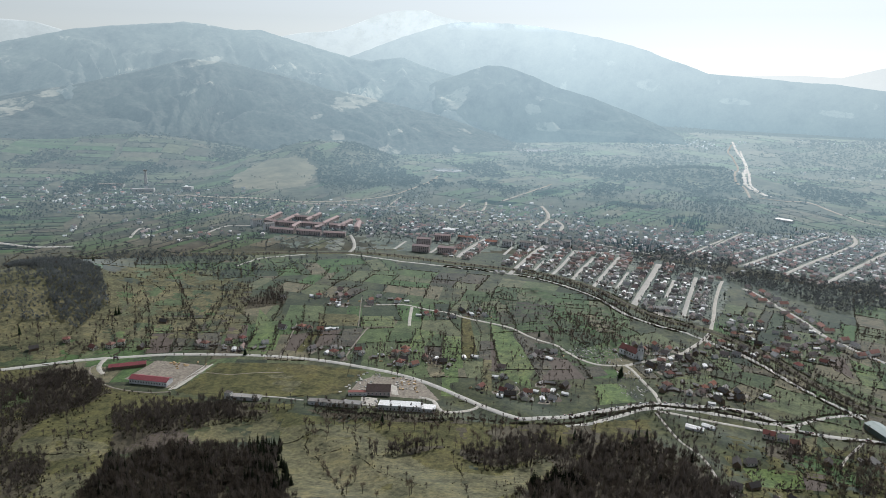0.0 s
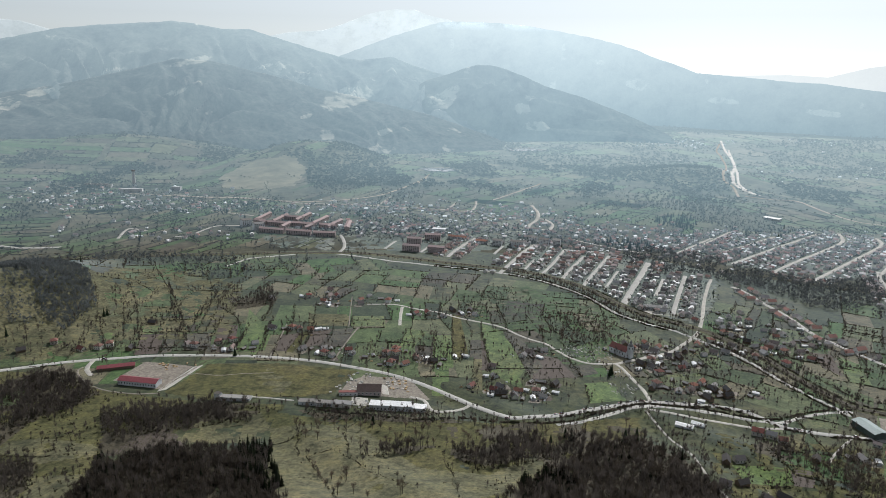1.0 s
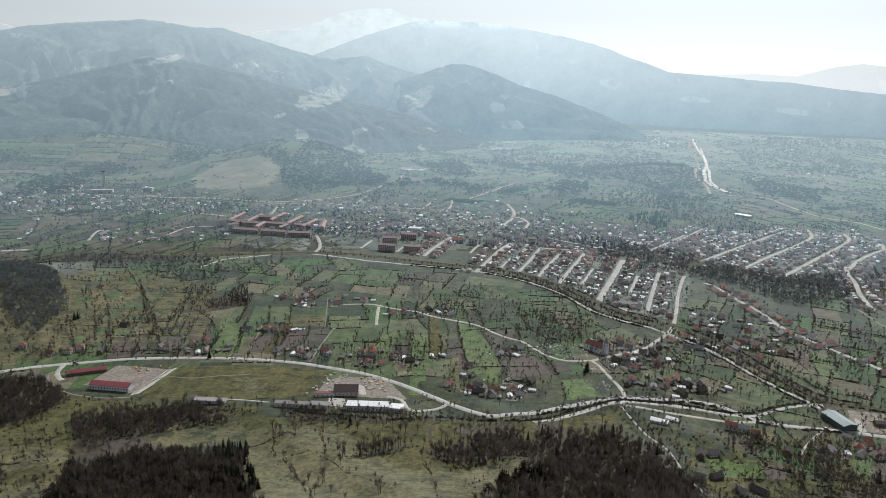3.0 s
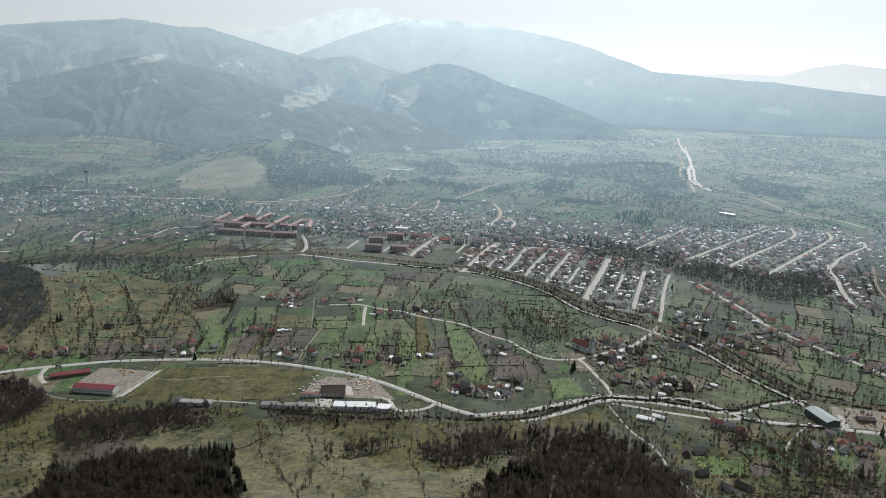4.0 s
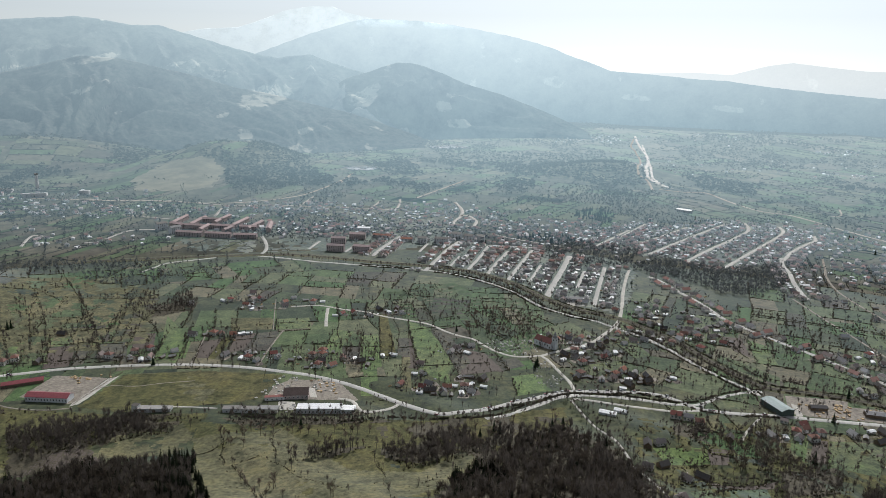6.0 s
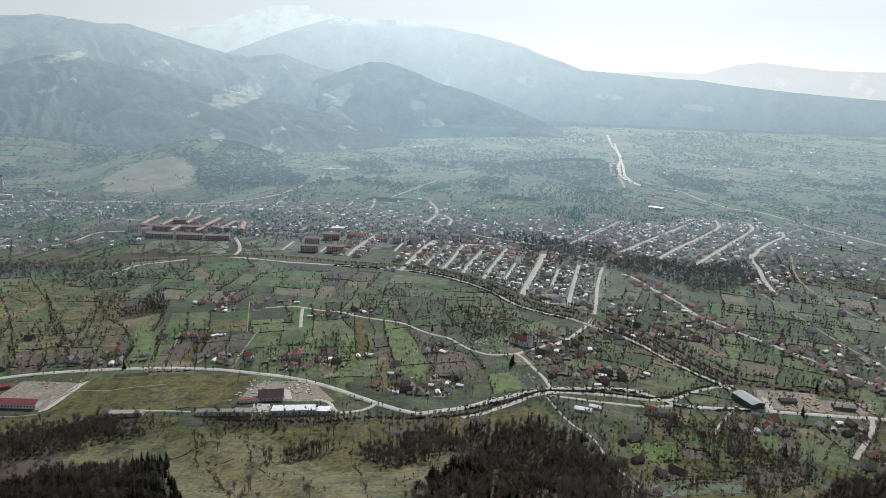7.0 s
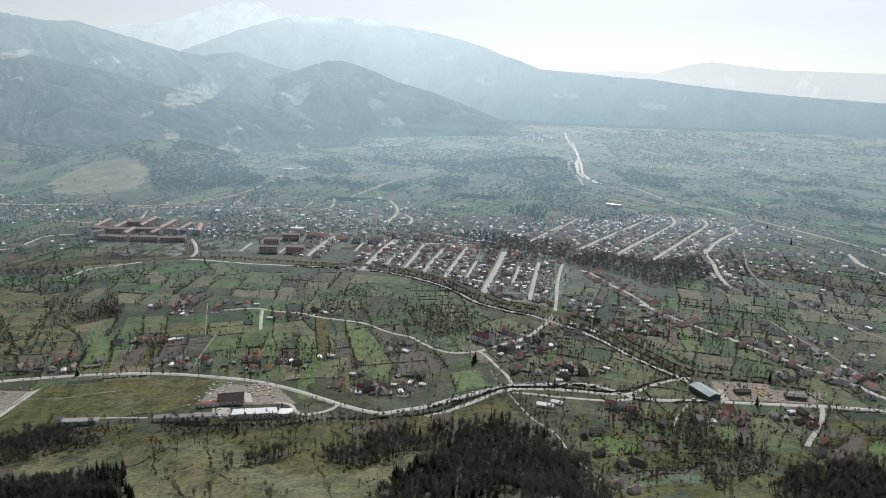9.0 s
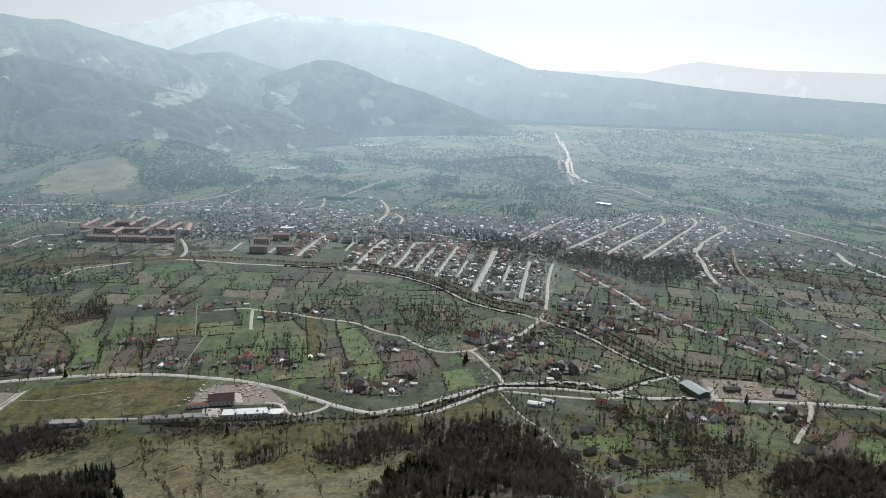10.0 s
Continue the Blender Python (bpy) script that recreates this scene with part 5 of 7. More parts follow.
def hipped(w, d, h, rise, over=0.5):
    wb = box(bmesh.new(), -w / 2, w / 2, -d / 2, d / 2, -0.5, h)
    rb = bmesh.new()
    a, b = w / 2 + over, d / 2 + over
    s = max(0.3, b - a)
    low = [rb.verts.new(p) for p in ((-a, -b, h - 0.15), (a, -b, h - 0.15), (a, b, h - 0.15), (-a, b, h - 0.15))]
    mid = [rb.verts.new(p) for p in ((-a, -b, h + 0.06), (a, -b, h + 0.06), (a, b, h + 0.06), (-a, b, h + 0.06))]
    r = [rb.verts.new((0, -s, h + rise)), rb.verts.new((0, s, h + rise))]
    rb.faces.new(low[::-1])
    for i in range(4):
        rb.faces.new((low[i], low[(i + 1) % 4], mid[(i + 1) % 4], mid[i]))
    rb.faces.new((mid[0], mid[1], r[0]))
    rb.faces.new((mid[1], mid[2], r[1], r[0]))
    rb.faces.new((mid[2], mid[3], r[1]))
    rb.faces.new((mid[3], mid[0], r[0], r[1]))
    return wb, rb


WINDOW = bpy.data.meshes.new("window")
wbm = box(bmesh.new(), -0.5, 0.5, -0.06, 0.06, -0.65, 0.65)
wbm.to_mesh(WINDOW)
wbm.free()
WINDOW.materials.append(M["glass"])
FRAME = bpy.data.meshes.new("frame")
fbm = bmesh.new()
for x0, x1, z0, z1 in ((-0.6, 0.6, 0.65, 0.75), (-0.6, 0.6, -0.78, -0.65), (-0.6, -0.5, -0.65, 0.65), (0.5, 0.6, -0.65, 0.65), (-0.03, 0.03, -0.65, 0.65)):
    box(fbm, x0, x1, -0.09, 0.09, z0, z1)
fbm.to_mesh(FRAME)
fbm.free()
FRAME.materials.append(M["white_wall"])


def house_model(name, w, d, h, rise, wall, roof, label, hip=False, chimney=True, windows=0, door=True, category="house", group=""):
    ob = new(name)
    wb, rb = hipped(w, d, h, rise) if hip else gable(w, d, h, rise)
    part("wall", wb, M[wall], ob)
    r = part("roof", rb, M[roof], ob)
    if chimney:
        x = w * 0.16
        top = h + rise + 0.7
        part("chimney", box(bmesh.new(), x - 0.35, x + 0.35, d * 0.12, d * 0.12 + 0.7, h + rise * 0.4, top, 0.04), M["brick_wall"], r)
    if windows:
        storeys = 2 if h > 4.6 else 1
        for s in range(storeys):
            z = 1.7 + 2.8 * s
            for i in range(windows):
                y = d * ((i + 0.5) / windows - 0.5)
                for sx in (-1, 1):
                    share("window", WINDOW, ob, pose(sx * w / 2, y, z, 0, 0, 90))
            for x in (-w * 0.24, w * 0.24):
                share("window", WINDOW, ob, pose(x, -d / 2, z))
        if door:
            part("door", box(bmesh.new(), -0.5, 0.5, -d / 2 - 0.08, -d / 2 + 0.05, 0, 2.05), M["wood"], ob)
    return tagged(ob, label, category, group)


TOWN = [
    house_model("house", 7.2, 8.5, 3.0, 2.8, "plaster", "roof_tile", "plastered village house with dull red tile roof", group="town houses"),
    house_model("house", 7.6, 10.5, 3.1, 2.9, "plaster", "roof_tile", "long plastered house with weathered tile roof", group="town houses"),
    house_model("house", 8.2, 9, 5.2, 2.5, "plaster", "roof_tile", "two-storey house with hipped tile roof", True, group="town houses"),
    house_model("house", 6.5, 8, 2.8, 2.3, "white_wall", "roof_grey", "small white house with grey roof", group="town houses"),
    house_model("shed", 4.5, 7, 2.4, 1.3, "wood", "roof_grey", "grey garden shed behind the houses", chimney=False, category="shed", group="garden sheds"),
    house_model("shed", 5.0, 8, 2.6, 0.8, "white_wall", "roof_white", "pale metal-roofed outbuilding in a yard", chimney=False, category="shed", group="pale outbuildings"),
]
NEAR = [
    house_model("house", 7.6, 9.5, 3.2, 3.0, "plaster", "roof_tile", "plastered farmhouse with weathered tile roof", windows=3, group="farmhouses"),
    house_model("house", 8.2, 9, 5.0, 2.6, "plaster", "roof_red", "two-storey farmhouse with red tile roof", True, windows=3, group="red-roofed farmhouses"),
    house_model("house", 7.2, 9, 3.0, 2.7, "plaster", "roof_red", "low farmhouse with bright red roof", windows=3, group="red-roofed farmhouses"),
    house_model("barn", 6.8, 10.5, 3.4, 3.0, "wood", "roof_dark", "dark weathered wooden barn", chimney=False, category="barn", group="wooden barns"),
    house_model("shed", 4.5, 7, 2.4, 1.2, "wood", "roof_grey", "low grey shed beside a farmhouse", chimney=False, category="shed", group="farm sheds"),
]

TAKEN = []
TAKEN_CELLS = {}


def take(x, y):
    TAKEN.append((x, y))
    TAKEN_CELLS.setdefault((int(x // 12), int(y // 12)), []).append((x, y))


FAR_HOUSES = []


def settle(model, x, y, turn, scale=1.0):
    m = pose(x, y, gz(x, y), 0, 0, turn)
    take(x, y)
    if math.hypot(x, y) > 1300 and model in TOWN:
        if math.hypot(x, y) < 4300:
            FAR_HOUSES.append((x, y, turn, rng.random()))
        return None
    if model.name not in USED:
        USED.add(model.name)
        model.matrix_basis = m
        return model
    c = copy_thing(model, m)
    c.scale = (scale, scale * rng.uniform(0.9, 1.15), scale * rng.uniform(0.92, 1.1))
    return c


def free(x, y, gap):
    i, j = int(x // 12), int(y // 12)
    return all((x - p) ** 2 + (y - q) ** 2 > gap * gap for a in (i - 1, i, i + 1) for b in (j - 1, j, j + 1) for p, q in TAKEN_CELLS.get((a, b), ()))


def houses_along(points, step, off, models, prob=0.9, both=True, weights=None, gap=9.0):
    line = smooth_line(points, step)
    for i, p in enumerate(line):
        d = line[min(i + 1, len(line) - 1)] - line[max(i - 1, 0)]
        if d.length == 0:
            continue
        d.normalize()
        for side in ((-1, 1) if both else (1,)):
            if rng.random() > prob:
                continue
            o = off + rng.uniform(-1.5, 2.5)
            x, y = p.x - d.y * o * side + rng.uniform(-2, 2), p.y + d.x * o * side + rng.uniform(-2, 2)
            if free(x, y, gap) and way_gap(x, y) > 4.5:
                settle(rng.choices(models, weights)[0], x, y, math.degrees(math.atan2(d.y, d.x)) + rng.choice((0, 90, 90, 180)) + rng.uniform(-4, 4))


def cluster(cx, cy, n, rx, ry, models, turn=None, weights=None, gap=10.5):
    for _ in range(n * 4):
        if n <= 0:
            break
        x, y = cx + rng.gauss(0, rx * 0.5), cy + rng.gauss(0, ry * 0.5)
        if free(x, y, gap) and way_gap(x, y) > 4.5:
            settle(rng.choices(models, weights)[0], x, y, (turn if turn is not None else rng.uniform(0, 180)) + rng.choice((0, 90)) + rng.uniform(-6, 6))
            n -= 1


# ---- named buildings of the near works and farms ----
def hall(name, p, q, depth, h, rise, wall, roof, label, windows=0, mono=False, category="shed", group="", doors=0, end_on=False):
    """A long building whose near wall stands on the line from p to q."""
    (x0, y0), (x1, y1) = p, q
    ln = math.hypot(x1 - x0, y1 - y0)
    a = math.atan2(y1 - y0, x1 - x0)
    cx, cy = (x0 + x1) / 2 - math.sin(a) * depth / 2, (y0 + y1) / 2 + math.cos(a) * depth / 2
    ob = thing(name, cx, cy, math.degrees(a) + 90, label, category, group)
    take(cx, cy)
    for k in range(int(ln // 10)):
        take(x0 + (x1 - x0) * (k + .5) / (ln // 10) - math.sin(a) * depth / 2, y0 + (y1 - y0) * (k + .5) / (ln // 10) + math.cos(a) * depth / 2)
    for k in range(int(depth // 8)):
        u = (k + 0.5) / (depth // 8) - 0.5
        take(cx - math.sin(a) * depth * u, cy + math.cos(a) * depth * u)
    if end_on:
        wb, rb = gable(ln, depth, h, rise)
        ob.matrix_basis = pose(cx, cy, gz(cx, cy), 0, 0, math.degrees(a))
    elif mono:
        wb = prism(bmesh.new(), [(-depth / 2, -0.5), (depth / 2, -0.5), (depth / 2, h), (-depth / 2, h + rise)], -ln / 2, ln / 2)
        rb = prism(bmesh.new(), [(-depth / 2 - .4, h + rise + .03), (depth / 2 + .6, h - 0.02), (depth / 2 + .6, h + .2), (-depth / 2 - .4, h + rise + .25)], -ln / 2 - .4, ln / 2 + .4)
    else:
        wb, rb = gable(depth, ln, h, rise)
    part("wall", wb, M[wall], ob)
    part("roof", rb, M[roof], ob)
    for i in range(windows):
        y = ln * ((i + 0.5) / windows - 0.5)
        wd = share("window", WINDOW, ob, pose(-depth / 2, y, h * 0.5, 0, 0, 90) @ Matrix.Diagonal((1.2, 1, min(1.5, h / 3), 1)))
        share("frame", FRAME, wd, pose(0, 0, 0))
    for i in range(doors):
        y = ln * ((i + 0.5) / doors - 0.5)
        part("door", box(bmesh.new(), -depth / 2 - 0.1, -depth / 2 + 0.05, y - 1.6, y + 1.6, 0, min(3.2, h - 0.5)), M["wood"], ob)
    return ob


hall("storage_hall", *[(-350.8, 716.9), (-305.6, 709.7)], 13, 5.5, 2.6, "white_wall", "roof_maroon", "long white hall with maroon metal roof and a row of windows", 14, category="hall")
hall("storage_hall", *[(-389.7, 750.1), (-351.6, 764)], 9, 3.6, 2.2, "wood", "roof_maroon", "open-sided shed with maroon metal roof", 0, category="hall", doors=5)
hall("low_shed", *[(-225.3, 678.6), (-192.4, 675.9)], 9, 3.2, 0.8, "white_wall", "roof_grey", "long grey flat-roofed shed", 0, True, doors=3)
hall("tower_block", *[(-231.6, 680.4), (-225.3, 678.6)], 6, 7.5, 0.4, "plaster", "roof_dark", "narrow dark tower at the end of a shed", 0, True, category="tower")
hall("low_shed", *[(-139.5, 671), (-120.9, 670.5)], 9, 3.6, 0.8, "white_wall", "roof_grey", "grey flat-roofed workshop with small windows", 2, True, doors=1)
hall("low_shed", *[(-120.1, 669.1), (-103, 667.5)], 9, 3.4, 0.8, "white_wall", "roof_grey", "grey flat-roofed workshop with small windows", 2, True, doors=1)
hall("low_shed", *[(-102.9, 666.3), (-82.8, 663.5)], 10, 3.6, 0.9, "plaster", "roof_grey", "grey flat-roofed workshop with dark doors", 2, True, doors=2)
hall("factory_hall", *[(-63.4, 660.8), (-17.8, 657.8)], 14, 5.0, 1.2, "white_wall", "roof_white", "white factory hall with bright metal roof", 12, True, category="hall")
hall("factory_annex", *[(-17.8, 656.4), (-4.3, 654.7)], 12, 4.0, 0.8, "white_wall", "roof_white", "lower white annex of the factory hall", 2, True, category="hall")
hall("warehouse", *[(-79.9, 696.3), (-53.8, 696.5)], 17, 5.5, 5.0, "brick_wall", "roof_brown", "brick warehouse with tall dark brown roof", 6, category="warehouse")
hall("small_hall", *[(-99.4, 693.6), (-79.1, 694.8)], 7, 3.0, 1.0, "white_wall", "roof_red", "low hall with faded red roof", 4, True, category="hall")
hall("metal_barn", *[(451.1, 626.4), (467.3, 628.9)], 32, 6.5, 2.0, "barn_green", "roof_teal", "tall barn with pale teal metal roof", 0, category="barn", end_on=True)
hall("small_house", *[(441.8, 613.8), (447.4, 609)], 7, 3.0, 1.6, "plaster", "roof_tile", "small roadside house with brown roof", 2, category="house")
hall("greenhouse", *[(252.7, 640.3), (267.7, 631.6)], 7, 2.6, 1.0, "roof_white", "roof_white", "bright white plastic greenhouse", 0, category="greenhouse", group="white greenhouses")
hall("greenhouse", *[(271.5, 646.4), (282.1, 638.6)], 6, 2.6, 1.0, "roof_white", "roof_white", "bright white plastic greenhouse", 0, category="greenhouse", group="white greenhouses")
hall("guest_house", *[(327, 629), (337, 624)], 9, 5.0, 2.8, "plaster", "roof_red", "two-storey farmhouse with red tile roof", 3, category="house", group="roadside farmhouses")
hall("guest_house", *[(338.5, 623), (347, 618)], 8, 4.4, 2.6, "plaster", "roof_tile", "farmhouse with weathered tile roof", 3, category="house", group="roadside farmhouses")
hall("guest_house", *[(346, 611), (354, 608.5)], 8, 4.2, 2.8, "plaster", "roof_red", "small farmhouse with red tile roof", 2, category="house", group="roadside farmhouses")
hall("warehouse_grey", *[(332.7, 1022.5), (358.5, 1019.6)], 12, 5, 1.5, "white_wall", "roof_grey", "grey warehouse behind the village street", 5, category="warehouse")
hall("timber_shed", *[(546, 619.8), (566.9, 612.1)], 10, 4.0, 1.6, "wood", "roof_tile", "open timber shed with rusty roof", 0, category="shed")
hall("timber_shed", *[(494.8, 638.6), (512.2, 635.8)], 8, 3.6, 1.4, "wood", "roof_dark", "dark timber shed in a sawmill yard", 0, category="shed")
hall("white_store", *[(868.4, 1777.8), (897.3, 1748.5)], 22, 6, 1.5, "white_wall", "roof_white", "long white store with bright roof", 0, category="store")
for p in ([(288.6, 570)], [(271.1, 524.1)], [(255.1, 520.7)], [(280.9, 497.3)], [(297.6, 502.1)], [(275.3, 567.6)], [(255.1, 458.1)], [(263.4, 445.1)], [(366.8, 580)], [(490.1, 502.8)], [(526.4, 554.9)], [(518.9, 565.1)], [(511.1, 575.5)], [(501.3, 581)], [(468.2, 585.4)], [(458.5, 596.2)],
          [(-419.9, 818.6)], [(-411.0, 829.0)], [(-438.6, 811.3)], [(-480.8, 827.6)], [(-505.0, 796.8)], [(-381.2, 819)], [(-389.2, 911.1)], [(-277.7, 845.8)], [(-261.8, 855)], [(-315.6, 837.2)], [(-204.4, 901.6)], [(-182.7, 903.3)], [(-220.4, 902.6)]):
    (x, y), = p
    settle(rng.choices(NEAR, (4, 1, 2, 3, 1))[0], x, y, rng.uniform(0, 180))
YARD_HOUSES = len(TAKEN)
for x, y in ((461.5, 606.1), (468.3, 586.5), (505.4, 587.5), (511.3, 574.6), (536.6, 582.2), (540.6, 569.6), (490.8, 505.6), (510.8, 522.1), (597.2, 526.7)):
    if free(x, y, 9):
        settle(rng.choices(NEAR, (3, 2, 2, 3, 2))[0], x, y, rng.choice((8, 98)) + rng.uniform(-8, 8))
for x, y in ((440.6, 873.2), (442.3, 850.2), (466.0, 875.1), (474.7, 867.9), (417.2, 921.3), (423.1, 944.0), (424.9, 909.0), (454.7, 814.8), (523.4, 879.3), (328.7, 734.5), (300.6, 729.2), (313.9, 709.6), (340.1, 717.7), (266.5, 744.9), (322.1, 830.2), (322.1, 805.2), (276.3, 794.8), (289.6, 792.4), (280.5, 869.2), (292.3, 878.1), (380.9, 988.2), (396.5, 974.8), (479.8, 1011.4), (476.4, 973.9), (443.7, 1008.5)):
    settle(rng.choices(NEAR + TOWN[:2], (3, 2, 2, 3, 2, 2, 2))[0], x, y, 24 + rng.choice((0, 90)) + rng.uniform(-12, 12))
cluster(124.4, 714, 9, 32, 26, NEAR + TOWN[3:4] + TOWN[5:], weights=(3, 2, 2, 2, 2, 2, 2))
cluster(66.4, 714.7, 3, 17, 21, NEAR + TOWN[3:4] + TOWN[5:], weights=(3, 2, 2, 2, 2, 2, 2))
cluster(84.7, 771.3, 2, 15, 15, NEAR + TOWN[3:4] + TOWN[5:], weights=(3, 2, 2, 2, 2, 2, 2))
cluster(-266.2, 833.9, 6, 38, 17, NEAR + TOWN[3:4] + TOWN[5:], weights=(3, 2, 2, 2, 2, 2, 2))
cluster(-188.9, 901.4, 5, 32, 11, NEAR + TOWN[3:4] + TOWN[5:], weights=(3, 2, 2, 2, 2, 2, 2))
cluster(-103.6, 820.6, 9, 75, 26, NEAR + TOWN[3:4] + TOWN[5:], weights=(3, 2, 2, 2, 2, 2, 2))
cluster(-25.2, 800.4, 9, 60, 23, NEAR + TOWN[3:4] + TOWN[5:], weights=(3, 2, 2, 2, 2, 2, 2))
cluster(-182.4, 1047.1, 9, 51, 32, NEAR + TOWN[3:4] + TOWN[5:], weights=(3, 2, 2, 2, 2, 2, 2))
cluster(-75.3, 1019.3, 6, 60, 21, NEAR + TOWN[3:4] + TOWN[5:], weights=(3, 2, 2, 2, 2, 2, 2))
cluster(36.5, 979.5, 7, 66, 17, NEAR + TOWN[3:4] + TOWN[5:], weights=(3, 2, 2, 2, 2, 2, 2))
cluster(142.8, 834.6, 4, 30, 15, NEAR + TOWN[3:4] + TOWN[5:], weights=(3, 2, 2, 2, 2, 2, 2))
cluster(289.2, 794.8, 9, 53, 32, NEAR + TOWN[3:4] + TOWN[5:], weights=(3, 2, 2, 2, 2, 2, 2))
cluster(331.3, 851.6, 8, 45, 26, NEAR + TOWN[3:4] + TOWN[5:], weights=(3, 2, 2, 2, 2, 2, 2))
cluster(311.1, 734.7, 9, 60, 21, NEAR + TOWN[3:4] + TOWN[5:], weights=(3, 2, 2, 2, 2, 2, 2))
cluster(279.6, 862.6, 4, 30, 15, NEAR + TOWN[3:4] + TOWN[5:], weights=(3, 2, 2, 2, 2, 2, 2))
cluster(427.2, 870.9, 22, 75, 38, NEAR + TOWN)
cluster(450.2, 963.3, 10, 60, 36, TOWN)
cluster(689.5, 1233, 8, 91, 45, TOWN)
cluster(452.1, 584.8, 5, 38, 21, NEAR + TOWN[3:4] + TOWN[5:], weights=(3, 2, 2, 2, 2, 2, 2))
cluster(509.6, 937.9, 9, 75, 36, TOWN)
# streets lined with houses
for w, p in STREETS[:12]:
    houses_along(p, 11, w / 2 + 9, TOWN, 0.92, weights=(4, 3, 2, 3, 2, 5))
    houses_along(p, 11, w / 2 + 21, TOWN, 0.85, weights=(2, 1, 1, 2, 3, 4), gap=8)
for w, p in STREETS[26:35]:
    houses_along(p, 11.5, w / 2 + 10, TOWN, 0.95, weights=(4, 4, 2, 2, 1, 1))
    houses_along(p, 12, w / 2 + 24, TOWN, 0.8, weights=(4, 4, 2, 2, 2, 1))
ROW = [house_model("row_house", 8.6, 14, 4.0, 3.0, "plaster", "roof_pink", "terraced house with red tile roof along the village street", group="terraced houses"),
       house_model("row_house", 8, 12, 3.4, 2.9, "plaster", "roof_tile", "terraced house with brown tile roof along the village street", group="terraced houses")]
houses_along(STREETS[37][1], 17, 12, ROW + TOWN[:3], 0.9, weights=(5, 3, 1, 1, 1), gap=13.5)
houses_along(STREETS[35][1], 26, 16, TOWN, 0.5)
houses_along(STREETS[36][1], 40, 16, TOWN, 0.4)
cluster(-48.8, 1556.5, 172, 227, 91, TOWN, 20)
cluster(-114.8, 1790, 115, 257, 106, TOWN, 20)
cluster(147.1, 1728.3, 115, 242, 166, TOWN, 10)
cluster(327.9, 1600.6, 86, 182, 106, TOWN, 10)
cluster(718.1, 1439.6, 201, 395, 166, TOWN, 30)
cluster(557.8, 1462.2, 115, 227, 91, TOWN, 30)
cluster(946.6, 1445.2, 115, 227, 136, TOWN, 30)
cluster(-740.1, 1757, 115, 395, 121, TOWN)
cluster(-930.1, 1904.6, 72, 303, 151, TOWN)
cluster(1230, 3600, 60, 330, 200, TOWN)
cluster(1967, 3566, 18, 150, 90, TOWN)
cluster(2214, 3002, 24, 130, 70, TOWN)
cluster(1934, 2495, 16, 150, 80, TOWN)
cluster(1490.2, 2726.8, 35, 760, 456, TOWN)
cluster(989.2, 1169.4, 64, 136, 91, TOWN)
cluster(1005.3, 1008.9, 16, 182, 91, TOWN)
cluster(696.8, 756.1, 8, 91, 45, NEAR + TOWN[3:4] + TOWN[5:], weights=(3, 2, 2, 2, 2, 2, 2))
cluster(657.1, 659.9, 10, 75, 30, NEAR + TOWN[3:4] + TOWN[5:], weights=(3, 2, 2, 2, 2, 2, 2))
cluster(-603.3, 1445.6, 35, 303, 91, TOWN)


def far_house_mesh(places):
    """The houses too far off to pick apart: walls, roofs and the pale sheds of the yards, in one mesh."""
    v, f, kinds = [], [], []
    for x, y, turn, r in places:
        w, d, h = (7.4, 9.5, 3.1) if r < 0.5 else (8, 10, 4.8) if r < 0.75 else (5.2, 7, 2.6)
        k = 2.8 if r < 0.75 else 1.0
        roof = 2 if r > 0.79 else 1
        c, s, z, o = math.cos(radians(turn)), math.sin(radians(turn)), fz(x, y) + (0.5 if math.hypot(x, y) > 2300 else 0), len(v)
        e = w / 2 + 0.5
        for px, py, pz in ((-w / 2, -d / 2, -.5), (w / 2, -d / 2, -.5), (w / 2, d / 2, -.5), (-w / 2, d / 2, -.5), (-w / 2, -d / 2, h), (w / 2, -d / 2, h), (w / 2, d / 2, h), (-w / 2, d / 2, h),
                           (0, -d / 2, h + k * 0.95), (0, d / 2, h + k * 0.95), (-e, -d / 2 - .4, h - .2), (0, -d / 2 - .4, h + k), (e, -d / 2 - .4, h - .2), (-e, d / 2 + .4, h - .2), (0, d / 2 + .4, h + k), (e, d / 2 + .4, h - .2)):
            v.append((x + px * c - py * s, y + px * s + py * c, z + pz))
        for q, m in (((0, 1, 5), 0), ((0, 5, 4), 0), ((1, 2, 6), 0), ((1, 6, 5), 0), ((2, 3, 7), 0), ((2, 7, 6), 0), ((3, 0, 4), 0), ((3, 4, 7), 0), ((4, 5, 8), 0), ((6, 7, 9), 0),
                     ((10, 11, 14), roof), ((10, 14, 13), roof), ((11, 12, 15), roof), ((11, 15, 14), roof)):
            f.append([o + i for i in q])
            kinds.append(m)
    me = tangle(bpy.data.meshes.new("far_houses"), np.array(v), np.array(f))
    for m in ("far_plaster", "far_tile", "far_white"):
        me.materials.append(M[m])
    me.polygons.foreach_set("material_index", np.array(kinds, dtype=np.int32))
    return tagged(new("far_houses", me), "crowded tile-roofed houses of the distant town", "houses", kind="stuff")


